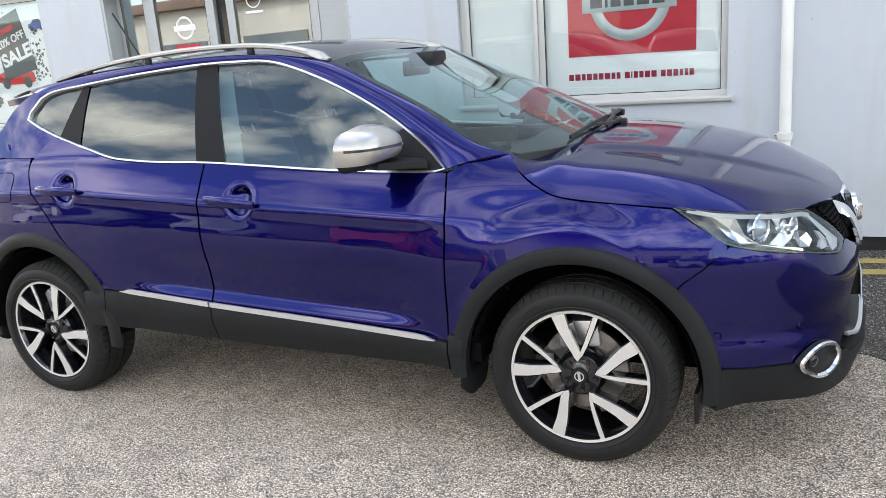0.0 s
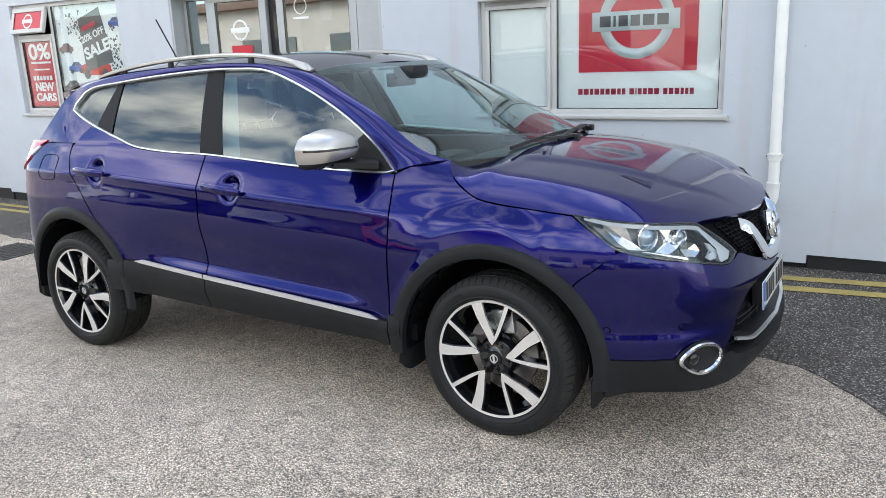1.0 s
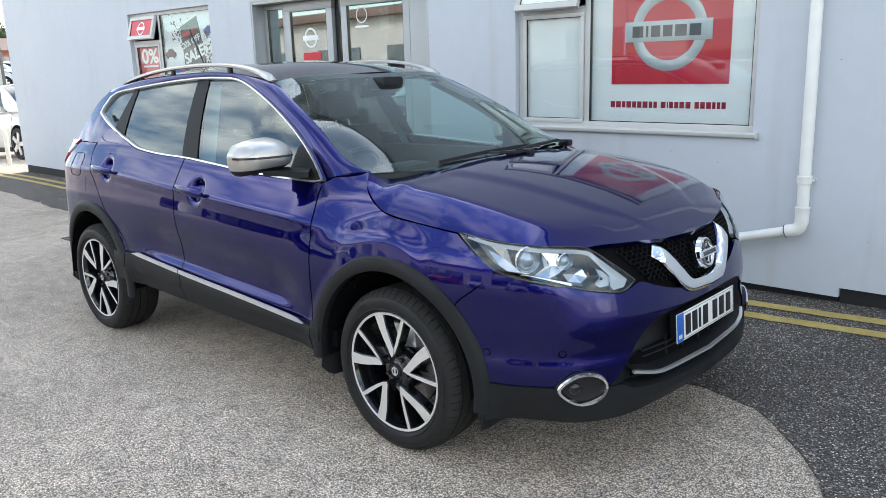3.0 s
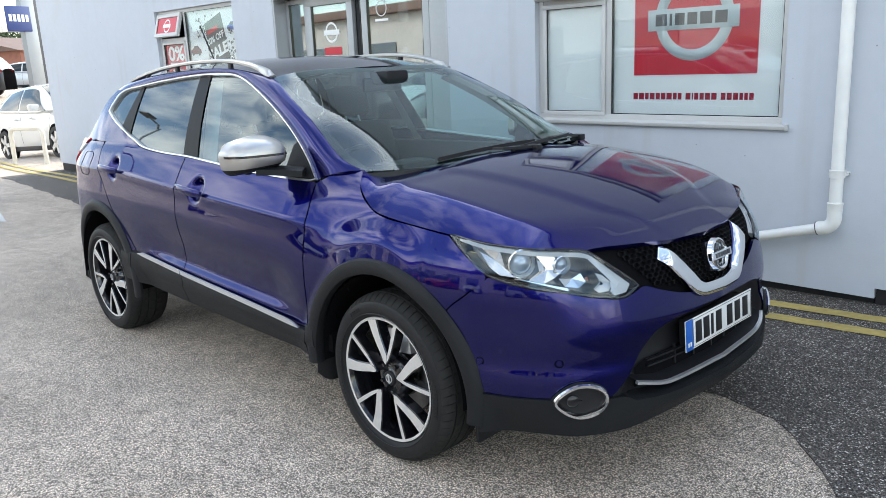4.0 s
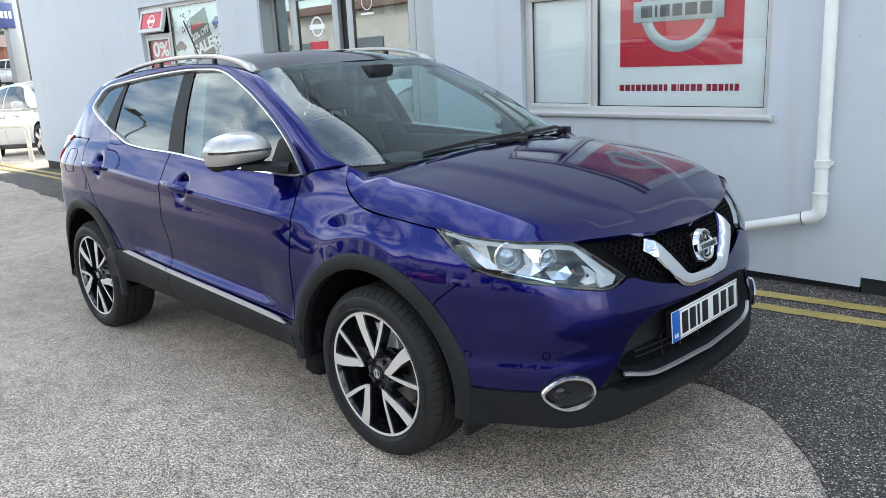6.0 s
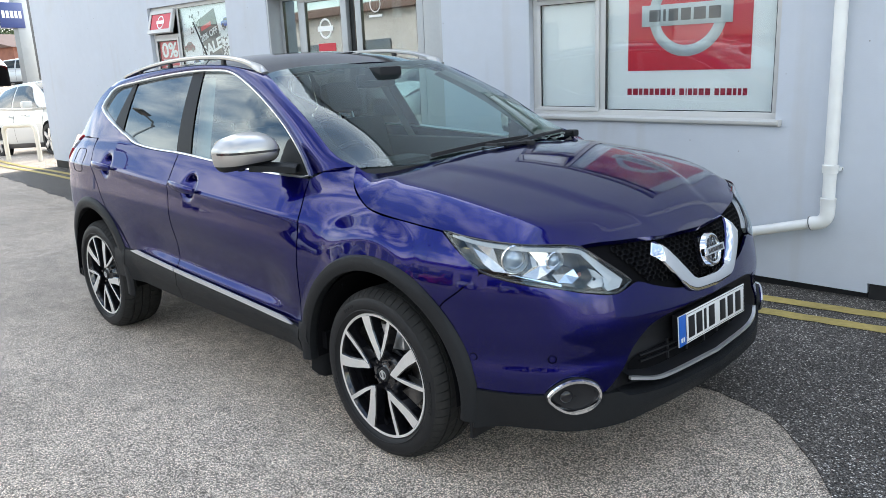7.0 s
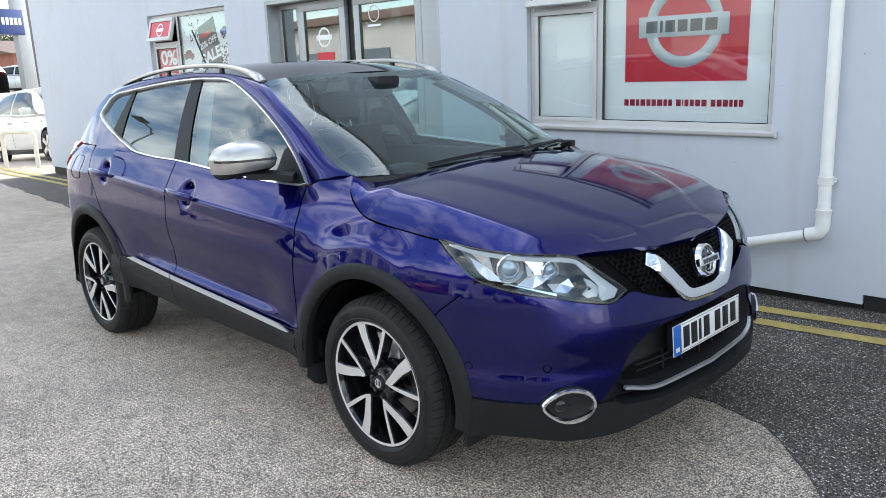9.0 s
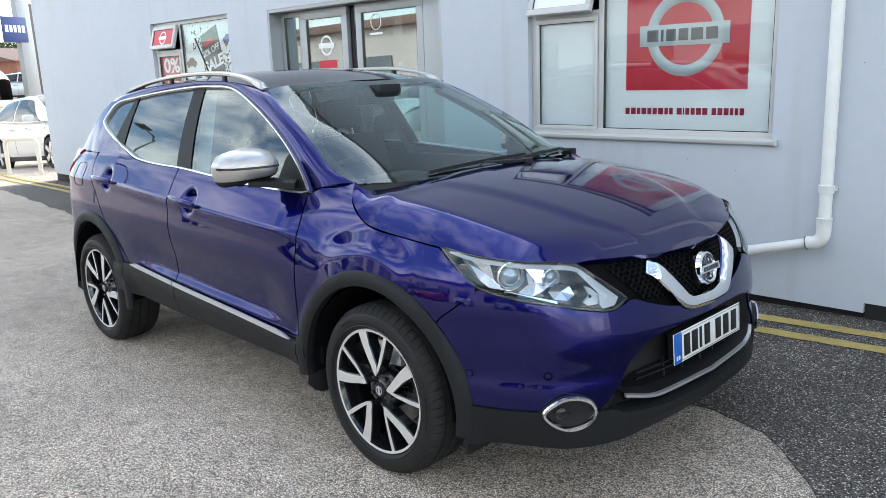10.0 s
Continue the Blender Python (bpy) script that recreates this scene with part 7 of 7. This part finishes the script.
WHITE_PAINT = material("white_car_paint", (0.66, 0.66, 0.63), 0.25, coat=1.0)
DARK_PAINT = material("black_car_paint", (0.015, 0.016, 0.02), 0.3, coat=0.2)
GREY_PAINT = material("silver_car_paint", (0.42, 0.44, 0.46), 0.3, 0.5, coat=1.0)
RED_PAINT = material("red_car_paint", (0.42, 0.02, 0.02), 0.3, coat=1.0)


def park(src, x, y, heading, lift=0.0, pitch=0.0):
    m = pose(x, y, ground_z(x, y) + lift, 0, pitch, heading)
    return copy_thing(src, m)


white = small_car("white hatchback parked beyond the end of the building", WHITE_PAINT, pose(-14.42, 3.58, 0.115, 0, -2.6, 4))
black = small_car("black hatchback with red rear lamps in the car park", DARK_PAINT, pose(-28.6, 4.5, 1.44, 0, 0, 236))
silver = small_car("pale car in a row of parked cars", GREY_PAINT, pose(-46, 13.2, ground_z(-46, 0), 0, 0, 40))
for k in range(1, 5):
    tagged(copy_thing(silver, pose(-46 - 2.2 * k, 13.2 + 1.9 * k, ground_z(-46 - 2.2 * k, 0), 0, 0, 40)), group="far parked cars")
tagged(silver, group="far parked cars")
tagged(copy_thing(white, pose(-58, 17.5, ground_z(-58, 0), 0, 0, 20)), "pale car in a row of parked cars", group="far parked cars")

pylon = thing("pylon_sign", "tall grey pylon with a blue and silver sign box", "sign", at=pose(-25.1, 6.60, 1.1, 0, 0, 20))
PYLON_GREY = material("pylon_grey", (0.27, 0.285, 0.30), 0.4, 0.4, vary=0.08, scale=4)
part("post", box(-0.12, 0.12, -0.42, 0.06, 0, 3.75, 0.02), PYLON_GREY, pylon)
part("post_side", box(-0.10, 0.10, 0.07, 0.20, 0, 3.6, 0.01), GREY_SIGN, pylon)
part("sign_box", box(-0.16, 0.16, -1.05, -0.15, 2.35, 3.15, 0.03), material("navy_sign", (0.012, 0.035, 0.16), 0.35, vary=0.1, scale=4), pylon, "blue sign box")
part("sign_edge", box(-0.17, 0.15, -1.22, -1.055, 2.33, 3.13, 0.02), SATIN_CHROME, pylon)
for k in range(5):
    part("name_bar", box(0.161, 0.166, -0.95 + 0.15 * k, -0.85 + 0.15 * k, 2.66, 2.88), WHITE_SIGN, pylon)

BRICK = material("red_brick", (0.24, 0.10, 0.07), 0.85, vary=0.25, scale=3)
TILES = material("brown_roof_tiles", (0.12, 0.075, 0.06), 0.8, vary=0.25, scale=2)
house = thing("house", "red brick house with a brown tiled roof", "house", at=pose(-78, 25, 2.9, 0, 0, 25))
part("house_wall", box(-6, 6, -9, 9, -0.6, 2.2), BRICK, house)
rf = bmesh.new()
pv = [rf.verts.new(p) for p in ((-6.4, -9.4, 2.1), (6.4, -9.4, 2.1), (6.4, 9.4, 2.1), (-6.4, 9.4, 2.1), (0, -9.4, 3.6), (0, 9.4, 3.6))]
for q in ((0, 1, 4), (1, 2, 5, 4), (2, 3, 5), (3, 0, 4, 5), (0, 3, 2, 1)):
    rf.faces.new([pv[k] for k in q])
part("house_roof", rf, TILES, house, smooth_shade=False)
for y in (-6, -2, 2, 6):
    part("house_window", box(6.0, 6.06, y - 0.6, y + 0.6, 0.5, 1.6, 0.02), GLOSS_BLACK, house)


def tree(x, y, h, seed, grp="far trees"):
    """A tapered trunk with limbs and a crown of many leaf clumps."""
    rnd = random.Random(seed)
    t = thing("tree", "leafy green tree in full leaf", "tree", grp, at=pose(x, y, ground_z(x, y)))
    tr = bmesh.new()
    def limb(a, b, r0, r1):
        o = sweep([a, a.lerp(b, 0.5) + Vector((rnd.uniform(-.1, .1), rnd.uniform(-.1, .1), 0)), b], round_section(1.0, 7))
        for i, v in enumerate(o.verts):
            k = (i // 7) / 2
            c = (a, a.lerp(b, 0.5), b)[i // 7]
            v.co = c + (v.co - c) * (r0 + (r1 - r0) * k)
        tmp = bpy.data.meshes.new("t")
        o.to_mesh(tmp)
        o.free()
        tr.from_mesh(tmp)
        bpy.data.meshes.remove(tmp)
    limb(Vector((0, 0, 0)), Vector((0.1, 0, h * 0.6)), h * 0.035, h * 0.015)
    tips = []
    for k in range(9):
        a = k * 2.4
        e = Vector((math.cos(a) * h * rnd.uniform(.18, .36), math.sin(a) * h * rnd.uniform(.18, .36), h * rnd.uniform(.5, .92)))
        limb(Vector((0.05, 0, h * rnd.uniform(.28, .5))), e, h * 0.014, h * 0.004)
        tips.append(e)
    part("trunk", tr, material("bark", (0.10, 0.075, 0.05), 0.9, vary=0.3, scale=10), t)
    vs_, fs = [], []
    for k in range(2600):
        e = rnd.choice(tips)
        p = e + Vector((rnd.gauss(0, h * .085), rnd.gauss(0, h * .085), rnd.gauss(0, h * .07)))
        s = rnd.uniform(.08, .17) * h / 8 * 1.6
        n = Vector((rnd.gauss(0, 1), rnd.gauss(0, 1), rnd.gauss(0, 1))).normalized()
        a = n.orthogonal().normalized() * s
        b = n.cross(a)
        i = len(vs_)
        vs_ += [p - a, p + b * .6, p + a, p - b * .6]
        fs.append((i, i + 1, i + 2, i + 3))
    me = bpy.data.meshes.new("crown")
    me.from_pydata(vs_, [], fs)
    me.materials.append(LEAF)
    o = new("crown", me)
    o.parent = t
    tagged(o, kind="stuff")
    return t


LEAF = material("green_leaves", (0.055, 0.085, 0.03), 0.6, vary=0.4, scale=1.5)
for k, (x, y, h) in enumerate(((-95, 27, 5.2), (-97, 33, 5.8), (-92, 39, 5.2), (-100, 22, 5.0), (-99, 45, 6.0), (-96, 30, 5.0), (-98, 25, 5.4))):
    tree(x, y, h, k)

# ---- across the road: what the paintwork mirrors ----
opp = thing("building", "long low building across the road with dark windows", "building", at=pose(-24, -19, 0))
part("building_wall", box(-34, 34, -6, 0, 0, 4.2), material("grey_brick", (0.34, 0.315, 0.295), 0.85, vary=0.2, scale=2), opp)
part("building_roof", box(-34.5, 34.5, -6.5, 0.5, 4.2, 4.6, 0.05), TILES, opp)
for k in range(14):
    part("building_window", box(-32 + 4.8 * k, -29 + 4.8 * k, -0.02, 0.06, 1.0, 2.9, 0.02), GLOSS_BLACK, opp)
for k, (x, src) in enumerate(((-13, white), (-9.6, black), (-6.3, silver), (-3.2, None), (0.2, white), (3.5, silver), (6.9, black), (10.4, white), (14, silver))):
    if src is None:
        tagged(small_car("red hatchback parked across the road", RED_PAINT, pose(x, -10.0, 0, 0, 0, 92)), group="cars across the road")
        continue
    tagged(copy_thing(src, pose(x, -10.0 + 0.2 * (k % 3), 0, 0, 0, 88 + 3 * (k % 2))), "parked car in the row across the road", group="cars across the road")


def street_lamp(x, y, h, turn):
    """A tapered steel column with an arm and a flat lantern."""
    s = thing("street_lamp", "tall grey steel street lamp across the road", "street lamp", "street lamps", at=pose(x, y, ground_z(x, y), 0, 0, turn))
    part("column", lathe_up([(0.09, 0.0), (0.09, 1.0), (0.065, 1.05), (0.045, h)], 14), PYLON_GREY, s)
    part("arm", sweep([Vector((0, 0, h - 0.1)), Vector((0.3, 0, h + 0.12)), Vector((1.1, 0, h + 0.2))], round_section(0.03, 8)), PYLON_GREY, s)
    part("lantern", box(0.9, 1.55, -0.16, 0.16, h + 0.16, h + 0.26, 0.03), GREY_SIGN, s)


def lathe_up(profile, n):
    """A turned shape round the upright axis."""
    return sheet([[Vector((r * math.cos(2 * math.pi * k / n), r * math.sin(2 * math.pi * k / n), z)) for k in range(n + 1)] for r, z in profile])


street_lamp(-17.0, -6.4, 6.2, 60)
street_lamp(-8.0, -14.5, 7.0, 90)
street_lamp(9.0, -15.5, 7.0, 90)
